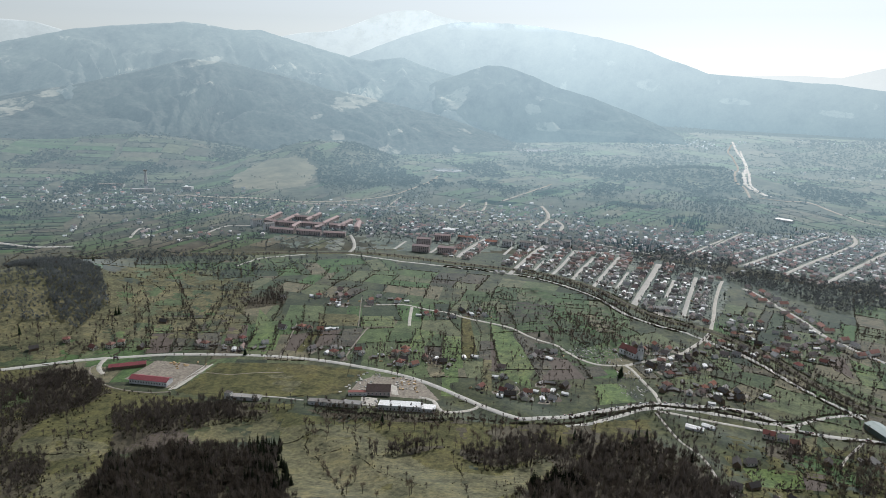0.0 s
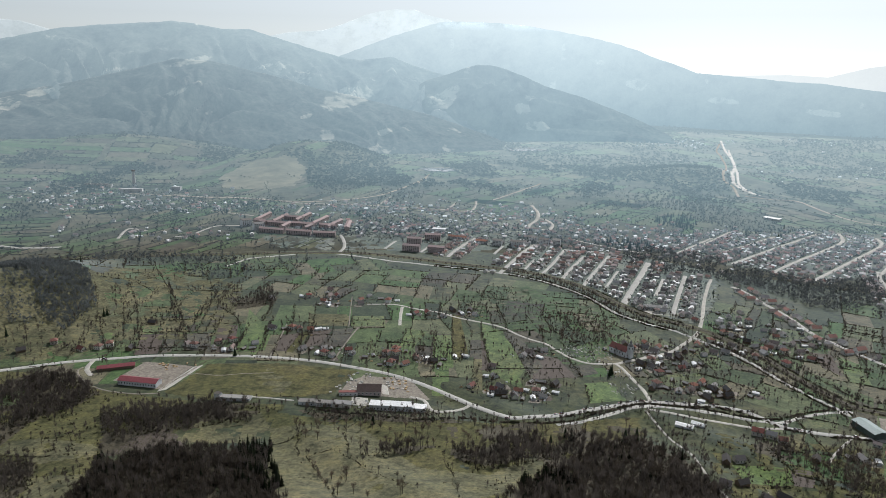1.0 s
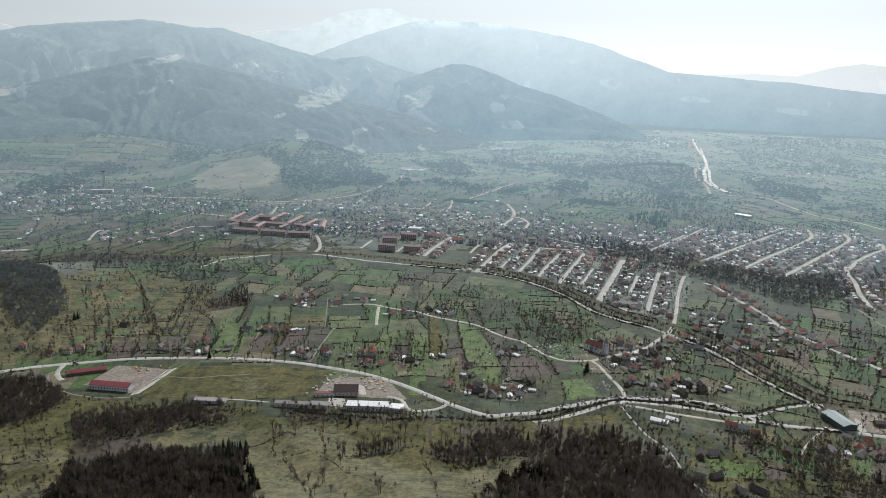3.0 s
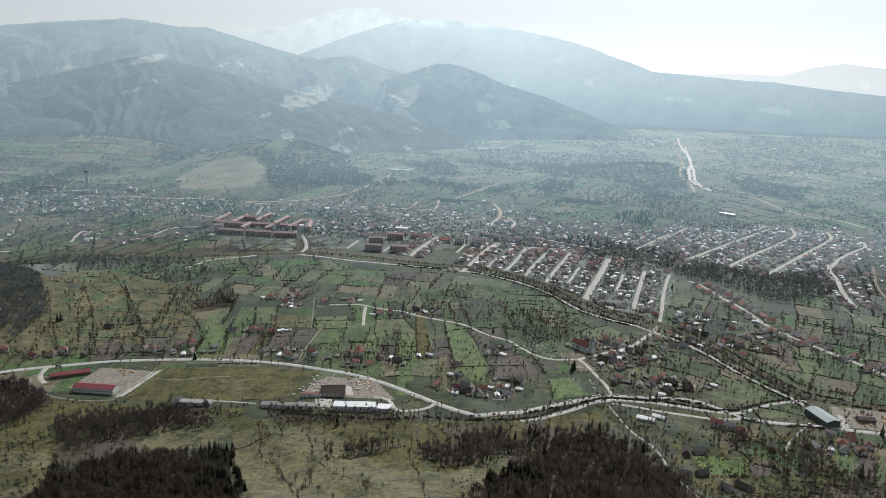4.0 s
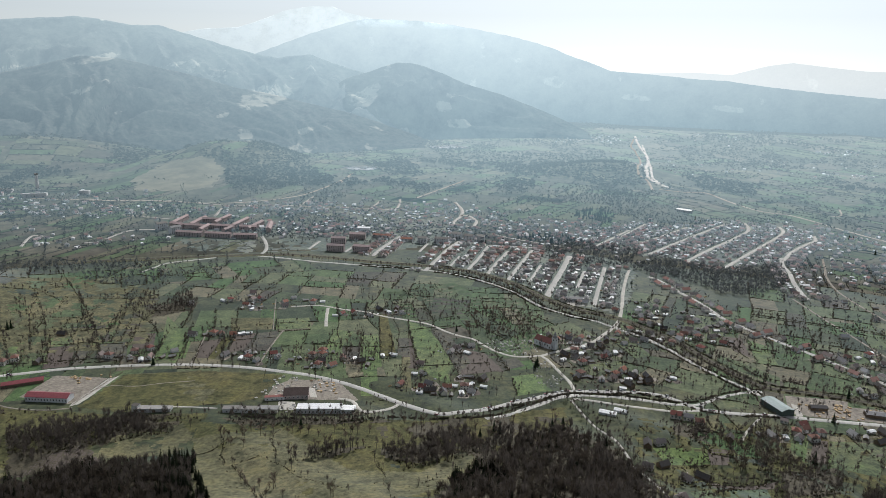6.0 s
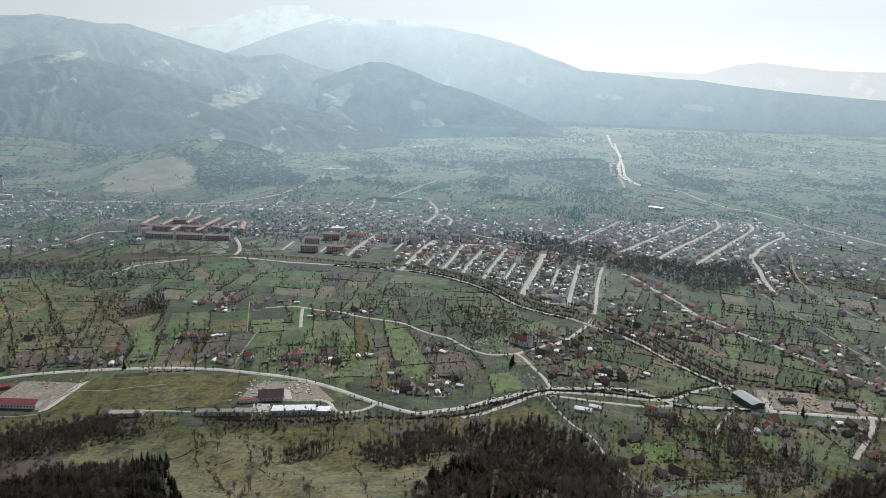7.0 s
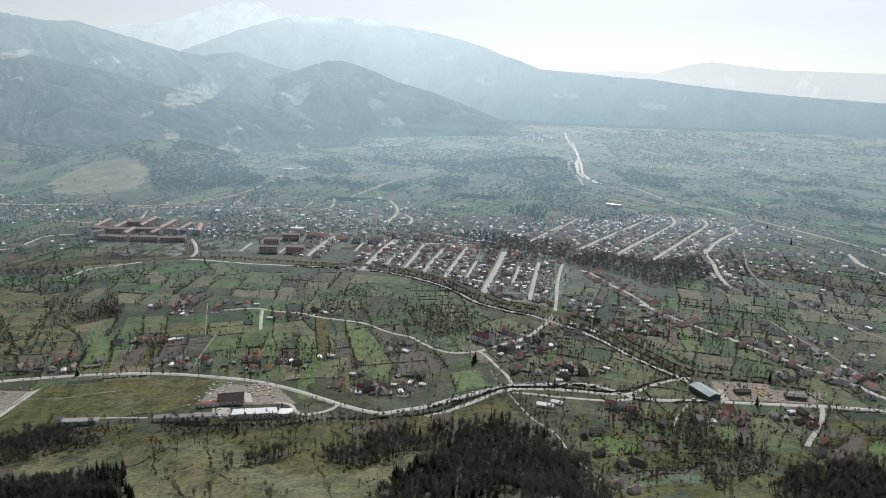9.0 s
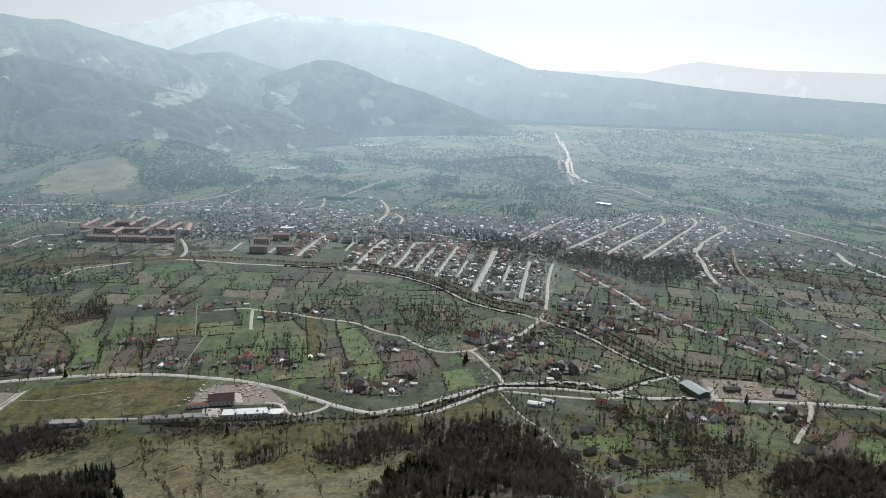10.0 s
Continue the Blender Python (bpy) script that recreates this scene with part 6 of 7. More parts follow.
# The far houses glow with the same painted haze.
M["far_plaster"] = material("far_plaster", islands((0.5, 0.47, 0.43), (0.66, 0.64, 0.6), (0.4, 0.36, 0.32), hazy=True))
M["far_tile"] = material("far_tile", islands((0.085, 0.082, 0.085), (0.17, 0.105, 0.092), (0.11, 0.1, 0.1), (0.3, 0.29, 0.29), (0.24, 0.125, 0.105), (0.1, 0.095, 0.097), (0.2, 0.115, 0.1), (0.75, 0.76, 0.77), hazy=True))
# White roofs: pale metal, with sun glints put into the colour.
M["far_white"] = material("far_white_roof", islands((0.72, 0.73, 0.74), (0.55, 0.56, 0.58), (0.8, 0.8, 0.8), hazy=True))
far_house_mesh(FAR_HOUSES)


# ---- blocks of flats and landmarks of the town ----
def block(p, q, depth, storeys, wall, roof, label, bays):
    ob = hall("apartment_block", p, q, depth, storeys * 2.9 + 0.6, 2.6, wall, roof, label, category="apartment block")
    ob["group"] = "apartment blocks"
    ln = math.hypot(q[0] - p[0], q[1] - p[1])
    for s in range(storeys):
        for i in range(bays):
            share("window", WINDOW, ob, pose(-depth / 2, ln * ((i + 0.5) / bays - 0.5), 1.9 + s * 2.9, 0, 0, 90) @ Matrix.Diagonal((1.5, 1, 1.1, 1)))
    return ob


for p, q in ([(-386.2, 1489), (-329.5, 1474.8)], [(-323.6, 1475), (-268.5, 1466)], [(-261.7, 1461), (-213.6, 1457.1)], [(-384.2, 1556.4), (-338.5, 1546.4)], [(-327.3, 1552.6), (-275.6, 1542.8)], [(-263.2, 1543.2), (-224.3, 1533)], [(-367.7, 1624.1), (-313.7, 1613.7)], [(-420.9, 1578.8), (-387.9, 1556.3)]):
    block(p, q, 12, 3, "brick_wall", "roof_block", "three-storey brick apartment block with reddish roof", 10)
for p, q in ([(-411.6, 1582.0), (-397.4, 1663.7)], [(-368.7, 1568.8), (-352.6, 1649.2)], [(-319.8, 1587.8), (-301.0, 1670.2)], [(-274.4, 1556.5), (-253.9, 1635.7)], [(-237.0, 1525.6), (-215.1, 1601.7)], [(-336.9, 1512.9), (-327.8, 1561.8)], [(-285.0, 1507.9), (-274.4, 1540)], [(-191.4, 1519.7), (-193.7, 1591.9)]):
    block(p, q, 11, 3, "brick_wall", "roof_block", "three-storey brick apartment block with reddish roof", 12)
for p, q in ([(-434.7, 1535.7), (-416.6, 1550.2)], [(-397.0, 1499.5), (-379.0, 1513.3)]):
    block(p, q, 14, 5, "white_wall", "roof_grey", "grey five-storey apartment block", 5)
for p, q in ([(-62.8, 1353.9), (-28.7, 1345.5)], [(-10.7, 1345.8), (22, 1337.5)], [(-56.2, 1415.6), (-26.6, 1411.4)], [(-19, 1452.1), (15, 1447.8)]):
    block(p, q, 12, 4, "brick_wall", "roof_block", "brick apartment block at the edge of town", 8)
for p, q in ([(160.3, 1410.9), (188.1, 1401.7)], [(124.6, 1415), (143.4, 1410.5)], [(202.6, 1458), (221.2, 1448)], [(227.1, 1437.8), (245.3, 1428)], [(255.2, 1428.3), (269.2, 1423.5)]):
    block(p, q, 13, 4, "white_wall", "roof_grey", "pale apartment block with grey roof", 6)
for p, q in ([(31.2, 1469.2), (70, 1454.5)], [(89.7, 1434.3), (113.3, 1424.8)]):
    block(p, q, 13, 2, "white_wall", "roof_red", "white school building with red roof", 8)
hall("factory_hall", *[(-887.9, 1933.6), (-831.2, 1946.3)], 20, 9, 2, "white_wall", "roof_white", "long pale factory building below the hills", 0, True, category="factory")
hall("factory_hall", *[(-1022.8, 2005.8), (-949.7, 2011.6)], 20, 8, 2, "white_wall", "roof_grey", "grey factory building below the hills", 0, True, category="factory")
hall("factory_hall", *[(-764, 1986.8), (-738.4, 1988.1)], 20, 9, 2, "white_wall", "roof_white", "pale factory building below the hills", 0, True, category="factory")
hall("market_hall", *[(-3.5, 1528.9), (24.5, 1524.1)], 22, 7, 1.5, "white_wall", "roof_white", "market hall with white roof", 0, True, category="hall")
x, y = -898.9, 2054.2
stack = thing("factory_tower", x, y, 0, "tall pale concrete tower of the factory", "tower")
part("shaft", cone(bmesh.new(), (0, 0, -1), (0, 0, 44), 5.0, 3.8, 12), M["white_wall"], stack)
part("cap", cone(bmesh.new(), (0, 0, 44), (0, 0, 48), 5.2, 5.2, 12), M["roof_grey"], stack)

# church with its tower
(nx, ny), (tx, ty) = [(240.5, 850.9), (256.9, 828.9)]
x, y = nx * 0.55 + tx * 0.45, ny * 0.55 + ty * 0.45
church = thing("church", x, y, math.degrees(math.atan2(ty - ny, tx - nx)) + 90, "pale blue-white church with red roof and grey-domed tower", "church")
take(x, y)
take(x + 8, y - 4)
take(x - 8, y + 4)
church.scale = (1.1, 1.1, 1.1)
wb, rb = gable(11, 24, 7.5, 4.5)
part("wall", wb, M["white_wall"], church)
part("roof", rb, M["roof_red"], church)
tower = part("tower", box(bmesh.new(), -2.6, 2.6, -17, -11.8, -0.5, 15), M["white_wall"], church)
tb = bmesh.new()
for r0, r1, z0, z1 in ((3.1, 3.3, 15, 15.6), (3.2, 2.4, 15.6, 17.4), (2.4, 1.2, 17.4, 18.6), (1.2, 1.3, 18.6, 20), (1.3, 0.1, 20, 22.5)):
    cone(tb, (0, -14.4, z0), (0, -14.4, z1), r0, r1, 10)
part("dome", tb, M["roof_grey"], tower)
for sx in (-1, 1):
    for k in range(5):
        wd = share("window", WINDOW, church, pose(sx * 5.5, -8 + k * 4, 4.2, 0, 0, 90) @ Matrix.Diagonal((1.1, 1, 1.9, 1)))
for a in (0, 90, 180, 270):
    share("belfry_opening", WINDOW, tower, pose(0, -14.4, 12.2) @ pose(0, 0, 0, 0, 0, a) @ pose(0, -2.6, 0) @ Matrix.Diagonal((1.3, 1, 1.6, 1)))

# graveyard
STONES = []
for w, d, h in ((0.9, 0.25, 1.3), (0.7, 0.25, 1.7), (1.1, 2.1, 0.5)):
    bm = box(bmesh.new(), -w / 2, w / 2, -d / 2, d / 2, -0.2, h, 0.05)
    box(bm, -w * 0.7, w * 0.7, -d * 0.9, d * 0.9, -0.2, 0.2)
    if h > 1:
        box(bm, -w * 0.35, w * 0.35, -d * 0.4, d * 0.4, h, h + 0.4, 0.05)
    me = bpy.data.meshes.new("gravestone")
    bm.to_mesh(me)
    bm.free()
    me.materials.append(M["marble"])
    STONES.append(me)
for poly, n in (([(160.4, 850.1), (180.2, 814.9), (222.6, 806.8), (239.5, 829.2), (228.7, 863.3), (186.8, 868)], 240), ([(219, 792.2), (237.1, 791.9), (246, 735.7), (234.6, 708.6), (208.7, 710.8), (208.1, 747.9)], 120)):
    xs, ys = [p[0] for p in poly], [p[1] for p in poly]
    k = 0
    while k < n:
        p = (rng.uniform(min(xs), max(xs)), rng.uniform(min(ys), max(ys)))
        if inside(p, poly) and way_gap(*p) > 1.5:
            g = tagged(new("gravestone", rng.choice(STONES)), "pale stone grave marker in the churchyard", "gravestone", "gravestones")
            g.matrix_basis = pose(*p, gz(*p) + 0.12, 0, 0, 20 + rng.gauss(0, 6)) @ Matrix.Diagonal((rng.uniform(0.7, 1.15),) * 3 + (1,))
        k += 1


# ---- vehicles ----
def car_model(name, ln, w, h, label):
    ob = new(name)
    bm = prism(bmesh.new(), [(-ln / 2, 0.35), (ln / 2, 0.35), (ln / 2, 0.75), (ln * 0.28, 0.9), (-ln * 0.42, 0.95), (-ln / 2, 0.85)], -w / 2, w / 2)
    body = part("body", bm, M["car_paint"], ob)
    bm = prism(bmesh.new(), [(ln * 0.24, 0.9), (ln * 0.08, h - 0.05), (-ln * 0.3, h - 0.05), (-ln * 0.42, 0.94)], -w / 2 + 0.1, w / 2 - 0.1)
    part("cabin_glass", bm, M["glass"], ob)
    part("car_roof", box(bmesh.new(), -ln * 0.3, ln * 0.08, -w / 2 + 0.12, w / 2 - 0.12, h - 0.05, h, 0.03), M["car_paint"], ob)
    for sx in (-1, 1):
        for sy in (-1, 1):
            part("wheel", cone(bmesh.new(), (sx * ln * 0.31, sy * (w / 2 - 0.2), 0.32), (sx * ln * 0.31, sy * (w / 2 + 0.02), 0.32), 0.32, 0.32, 10), M["tyre"], ob)
    return tagged(ob, label, "car", "cars")


CARS = [car_model("car", 4.2, 1.75, 1.48, "small parked car on the road verge"), car_model("car", 4.6, 1.8, 1.5, "estate car on the valley road"), car_model("van", 5.4, 2.0, 2.2, "delivery van on the road verge")]


def drive(model, x, y, turn, lift=0.32):
    m = pose(x, y, gz(x, y) + lift, 0, 0, turn)
    if model.name not in USED:
        USED.add(model.name)
        model.matrix_basis = m
    else:
        copy_thing(model, m)


def cars_along(points, step, off, prob):
    line = smooth_line(points, step)
    for i in range(len(line) - 1):
        d = (line[i + 1] - line[i]).normalized()
        if rng.random() < prob:
            drive(rng.choices(CARS, (6, 4, 1))[0], line[i].x - d.y * off, line[i].y + d.x * off, math.degrees(math.atan2(d.y, d.x)) + rng.gauss(0, 2))


cars_along([(133.6, 656.1), (167.1, 670.7), (202, 685.1), (244.5, 698), (283.5, 696.5), (321, 691.3)], 6.5, 2.6, 0.75)
for p in ([(372.9, 651.6)], [(383.2, 642)], [(391.1, 638)], [(79.9, 643.5)], [(347.7, 682.8)], [(325.8, 687)], [(-398.6, 786.7)], [(379.3, 643.5)], [(435.2, 630.6)], [(594.9, 590.4)], [(593.8, 808)], [(579.4, 835.5)], [(606.5, 769.5)]):
    (x, y), = p
    drive(rng.choice(CARS), x, y, -4)


# ---- stacks, timber and scrap in the yards ----
PLANK = bpy.data.meshes.new("plank")
pbm = box(bmesh.new(), -1.5, 1.5, -0.42, 0.42, 0, 0.42, 0.03)
pbm.to_mesh(PLANK)
pbm.free()
PALLET = PLANK.copy()
PLANK.materials.append(M["timber"])
PALLET.materials.append(M["marble"])


def stack_model(name, piece, rows, high, seed, label):
    """A pile of bundles, each a little askew."""
    g = random.Random(seed)
    ob = new(name)
    for k in range(rows * high):
        share("plank", piece, ob, pose(g.uniform(-.25, .25), (k % rows - (rows - 1) / 2) * 0.92, 0.44 * (k // rows), 0, 0, g.uniform(-3, 3)))
    return tagged(ob, label, "stack", "stacks")


TIMBER = [stack_model("timber_stack", PLANK, r, h, r, "stack of sawn timber bundles in a yard") for r, h in ((2, 2), (3, 2), (2, 3))]
PALE = [stack_model("block_stack", PALLET, r, h, r + 9, "pale stack of building blocks in a yard") for r, h in ((2, 2), (3, 1), (2, 3))]


def heap(poly, n, models):
    xs, ys = [p[0] for p in poly], [p[1] for p in poly]
    for _ in range(n):
        p = (rng.uniform(min(xs), max(xs)), rng.uniform(min(ys), max(ys)))
        if inside(p, poly) and free(*p, 6):
            drive(rng.choice(models), *p, rng.choice((0, 90)) + rng.gauss(0, 12), 0.14)


heap([(-110.6, 700.2), (-92.7, 702.1), (-56.5, 753.1), (-77.2, 763.9), (-93.3, 761.3)], 45, PALE)
heap([(-47.7, 716.7), (-22.3, 707.8), (-23.5, 745.7), (-56.1, 746.3)], 40, PALE + TIMBER)
heap([(-79.5, 665.6), (-64.1, 662.2), (-66.4, 687.9), (-82.2, 690.2)], 10, PALE)
heap([(-312.5, 756.4), (-279.8, 770.9), (-289.6, 781), (-335.7, 784.1)], 25, TIMBER)
heap([(473.8, 626.3), (529, 616.8), (549.5, 644.1), (488.5, 658.5)], 40, TIMBER)
heap([(501.9, 622.3), (590.5, 598.2), (609.7, 624.5), (529.5, 649.8)], 60, TIMBER)
heap([(270.9, 832.6), (296.3, 828.4), (301.3, 856.1), (281.7, 856.4)], 30, PALE)

# ---- farmyards: beaten earth, sheds and fences round the houses ----
def paling(ln):
    bm = bmesh.new()
    n = int(ln / 2.2)
    for k in range(n + 1):
        x = -ln / 2 + ln * k / n
        box(bm, x - 0.07, x + 0.07, -0.07, 0.07, -0.2, 1.25)
    for z in (0.45, 1.0):
        box(bm, -ln / 2, ln / 2, -0.03, 0.03, z, z + 0.14)
    me = bpy.data.meshes.new("fence")
    bm.to_mesh(me)
    bm.free()
    me.materials.append(M["wood"])
    return me


FENCE_LINE = [(-297.7, 704.4), (-292.4, 723.8), (-286.3, 744.7), (-279.8, 766.7), (-273.4, 784.4)]
PALINGS = [paling(n) for n in (12, 18, 26)]
homes = [p for p in TAKEN[YARD_HOUSES:] if math.hypot(*p) < 1050]
for hx, hy in homes:
    a = rng.uniform(-25, 25)
    c, s = math.cos(radians(a)), math.sin(radians(a))
    w, d = rng.uniform(5, 9), rng.uniform(5, 8)
    if rng.random() < 0.75:
        ox, oy = hx + rng.uniform(-6, 6), hy + rng.uniform(-8, 3)
        yard("pavement_yard", [(ox + u * c - v * s, oy + u * s + v * c) for u, v in ((-w, -d), (w, -d), (w, d), (-w, d))], M[rng.choice(("dirt", "dirt", "plough", "plough"))], "trodden earth farmyard beside a house", 0.2, 5)
    for k in range(1):
        f = tagged(new("fence", rng.choice(PALINGS)), "weathered wooden paling fence round a farmyard", "fence", "farmyard fences")
        fx, fy = hx + rng.uniform(-14, 14), hy + rng.uniform(-16, 12)
        f.matrix_basis = pose(fx, fy, gz(fx, fy) + 0.1, 0, 0, a + rng.choice((0, 90)))
    if rng.random() < 0.6:
        x, y = hx + rng.choice((-1, 1)) * rng.uniform(9, 14), hy + rng.uniform(-8, 8)
        if free(x, y, 7) and way_gap(x, y) > 3:
            settle(rng.choice((NEAR[4], TOWN[4], TOWN[5])), x, y, a + rng.choice((0, 90)), 0.9)

for (x0, y0), (x1, y1) in zip(FENCE_LINE, FENCE_LINE[1:]):
    f = tagged(new("fence", PALINGS[2]), "dark wooden fence along the works yard", "fence", "yard fences")
    f.matrix_basis = pose((x0 + x1) / 2, (y0 + y1) / 2, gz((x0 + x1) / 2, (y0 + y1) / 2) + 0.15, 0, 0, math.degrees(math.atan2(y1 - y0, x1 - x0))) @ Matrix.Diagonal((math.hypot(x1 - x0, y1 - y0) / 26, 1, 1.5, 1))
# small heaps of firewood, sand and sheeting in the yards
HEAPS = []
for w, d, h, m in ((2.6, 1.6, 1.3, "marble"), (3.4, 1.8, 1.0, "wood"), (2.2, 2.2, 1.1, "roof_white"), (4.2, 1.4, 1.5, "timber"), (3.0, 2.4, 1.6, "roof_dark")):
    bm = box(bmesh.new(), -w / 2, w / 2, -d / 2, d / 2, -0.1, h * 0.6, 0.12)
    box(bm, -w * 0.4, w * 0.34, -d * 0.36, d * 0.36, h * 0.55, h, 0.3)
    me = bpy.data.meshes.new("heap")
    bm.to_mesh(me)
    bm.free()
    me.materials.append(M[m])
    HEAPS.append((me, m))
NAMES = {"marble": ("sand_mound", "pale sand mound in a farmyard", "mound"), "wood": ("woodpile", "low weathered pile of firewood", "woodpile"), "roof_white": ("plastic_cover", "white plastic sheet over a stack", "cover"),
         "timber": ("woodpile", "stacked pile of fresh firewood", "woodpile"), "roof_dark": ("tarpaulin_cover", "dark tarpaulin over a stack", "cover")}
for hx, hy in homes + [p for p in TAKEN if 1050 < math.hypot(*p) < 1300][::9]:
    for k in range(2):
        x, y = hx + rng.gauss(0, 8), hy + rng.gauss(0, 8)
        if free(x, y, 5) and way_gap(x, y) > 1:
            me, m = rng.choice(HEAPS)
            n, label, cat = NAMES[m]
            o = tagged(new(n, me), label, cat, cat + "s")
            o.matrix_basis = pose(x, y, gz(x, y) + 0.15, 0, 0, rng.uniform(0, 180))

# ---- woods, hedges and single trees ----
CAMP = [(556.7, 1711), (563.5, 1662.3), (586.8, 1623.2), (627.5, 1624.7), (685.4, 1753.7), (635.8, 1813.5)]
SPRUCES = []
for p in ([(-55.7, 624.3)], [(-127.1, 479.2)], [(136.9, 900.8)], [(190.5, 601.7)], [(203.6, 607.6)], [(132.4, 603.4)], [(136.8, 597.1)], [(-462.9, 926.0)], [(-460.6, 930.8)], [(-542.7, 831.6)], [(-622.4, 1181.7)], [(1092.9, 1301.2)], [(667.2, 1521.2)], [(863.2, 1653.9)], [(868.2, 1633.9)], [(1154.5, 1450.3)], [(1135.1, 1439.1)],
          [(501, 611.2)], [(424.3, 531.5)], [(557.7, 664)], [(-244.9, 806.6)], [(117, 594.8)], [(216.9, 769.3)], [(220.3, 774.5)]):
    stand(SPRUCE_MODELS, *p[0], rng.uniform(0.8, 1.1))
conifers = fill(CAMP, 11, size=(0.7, 1.0))
for poly, n in (([(130.2, 1246.9), (338.8, 1003.3), (414.7, 963.6), (494, 1139.5), (370.1, 1334.7), (213.6, 1378.1)], 26), ([(-166.7, 1582.2), (423.8, 1542.9), (382.2, 1381.6), (-138.5, 1418.6)], 14), ([(560.9, 1547.3), (1105.3, 1629.5), (940.6, 1393.3), (591, 1294)], 14)):
    for x, y, s in [(rng.uniform(min(p[0] for p in poly), max(p[0] for p in poly)), rng.uniform(min(p[1] for p in poly), max(p[1] for p in poly)), 0.6) for _ in range(n)]:
        if inside((x, y), poly) and free(x, y, 6) and way_gap(x, y) > 2:
            stand(SPRUCE_MODELS, x, y, rng.uniform(0.45, 0.8))
# single leafless trees of the pastures, gardens and roadsides
for poly, gap in (([(-151.2, 624.6), (-64.5, 630.3), (13.9, 626.6), (214.9, 641.6), (212.7, 614.7), (119.7, 578.5), (-58, 562.5), (-132.4, 585.6)], 15), ([(-117.5, 536.7), (-10.3, 462.3), (-13.9, 443.9), (-63.4, 450.8)], 13), ([(305.3, 597.6), (342.6, 578.3), (406.2, 568.4), (398.6, 538.2), (340.5, 514.2), (341.6, 565.7), (308.2, 591.1)], 11),
                  ([(422.1, 613.8), (445.3, 601.9), (400.7, 516.9), (355.5, 522.1)], 11), ([(141.2, 875), (258.8, 873.3), (274.6, 964.9), (175.4, 991.2)], 12), ([(-17.8, 782.4), (16.5, 781.6), (10.6, 898.2), (-20, 877.5)], 14)):
    for x, y, s in fill(poly, gap, 2.5):
        if free(x, y, 5.5):
            stand(TREE_MODELS, x, y, s * 0.85)
hedge_v, hedge_f, thick_v, thick_f = [], [], [], []


def hedge_run(a, b, step, high, wide, v, f, level, gaps=0.1):
    """A low hedge or bank of bare stems: a ragged ridge with gaps between two places."""
    n = max(2, int((b - a).length / step))
    d = (b - a).normalized()
    last = None
    for k in range(n + 1):
        if rng.random() < gaps:
            last = None
            continue
        p = a + (b - a) * k / n
        w = wide * rng.uniform(0.5, 1.1)
        o = rng.gauss(0, wide * 0.3)
        z = level(p.x, p.y)
        q = len(v)
        v += [(p.x - d.y * (o + w), p.y + d.x * (o + w), z), (p.x - d.y * o, p.y + d.x * o, z + high * rng.uniform(0.4, 1.2)), (p.x - d.y * (o - w), p.y + d.x * (o - w), z)]
        if last is not None:
            f += [(last, last + 1, q + 1, q), (last + 1, last + 2, q + 2, q + 1)]
        last = q


woods, brush, firs, dusky = [], [], [], []
woods += along(STREAM[9:], 5, 7, 1.2, (0.6, 0.95)) + along(STREAM[9:], 6, -7, 1.2, (0.6, 0.95))
# the wooded slope under the drone
GROVES = []
GROVES.append(([(-266.5, 470.5), (-295.5, 550.9), (-226.6, 557.3), (-182.3, 563), (-138, 550.5), (-132.3, 506.8), (-96.5, 427.8), (-257.6, 453.2)], 7.5, 0.5, 0.9))
GROVES.append(([(-135.6, 656.6), (14.2, 642), (36.5, 626.3), (-109.6, 635.2)], 6.5, 0.4, 0.7))
GROVES.append(([(-63.8, 547), (-18.1, 574.2), (44, 567.5), (103.1, 612.6), (112.1, 566.2), (91.2, 534.3), (40.8, 520.8), (13, 573.8), (-37.2, 550.8), (-56, 541.5)], 5.0, 0.6, 0.95))
GROVES.append(([(103.5, 492.3), (100.9, 562.9), (134, 597.3), (212.7, 614.7), (227.2, 572.8), (227.3, 515.6), (221.2, 464.5), (42.4, 428)], 7.2, 0.6, 0.95))
GROVES.append(([(238, 530.5), (247.2, 513.2), (241.7, 446.3), (229.8, 413.4), (155, 416.6), (204.7, 530)], 6, 0.6, 1.0))
GROVES.append(([(387.7, 443.6), (467.5, 483.8), (521.7, 487.6), (542.6, 464.2), (555.4, 433.3), (499.5, 404.2), (400.7, 418.2)], 6, 0.6, 1.0))
GROVES.append(([(377.2, 514.5), (439.9, 519.9), (412.8, 476.6), (350.9, 454.1)], 8, 0.5, 0.8))
GROVES.append(([(323.7, 617.7), (356.1, 604.3), (338.9, 571.2), (312.4, 587.7)], 7, 0.4, 0.8))
GROVES.append(([(369.6, 585.2), (423.7, 577.5), (394.6, 504.4), (354.4, 502.9), (340.2, 537.5)], 11, 0.4, 0.85))
GROVES.append(([(-25.2, 800.4), (16.3, 772.6), (18, 876.8), (-16.6, 898.6)], 15, 0.4, 0.8))
GROVES.append(([(156.7, 874.7), (243, 873.5), (254.3, 952.7), (179.9, 965.7)], 14, 0.4, 0.8))
LEFT_WOOD = [(-283.8, 527.5), (-265.1, 563.1), (-231.8, 571.1), (-193.1, 564.5), (-154.3, 554.9), (-115.9, 458.0), (-100, 430), (-273.9, 440)]
RIGHT_WOOD = [(40, 428), (87.2, 504.8), (115.8, 532.6), (153.1, 589.2), (204.3, 598.2), (235.1, 563.1), (242.4, 504.7), (215, 440)]
dusky += fill(LEFT_WOOD, 4.4, size=(0.4, 1.0)) + fill(RIGHT_WOOD, 5.0, size=(0.4, 0.95))
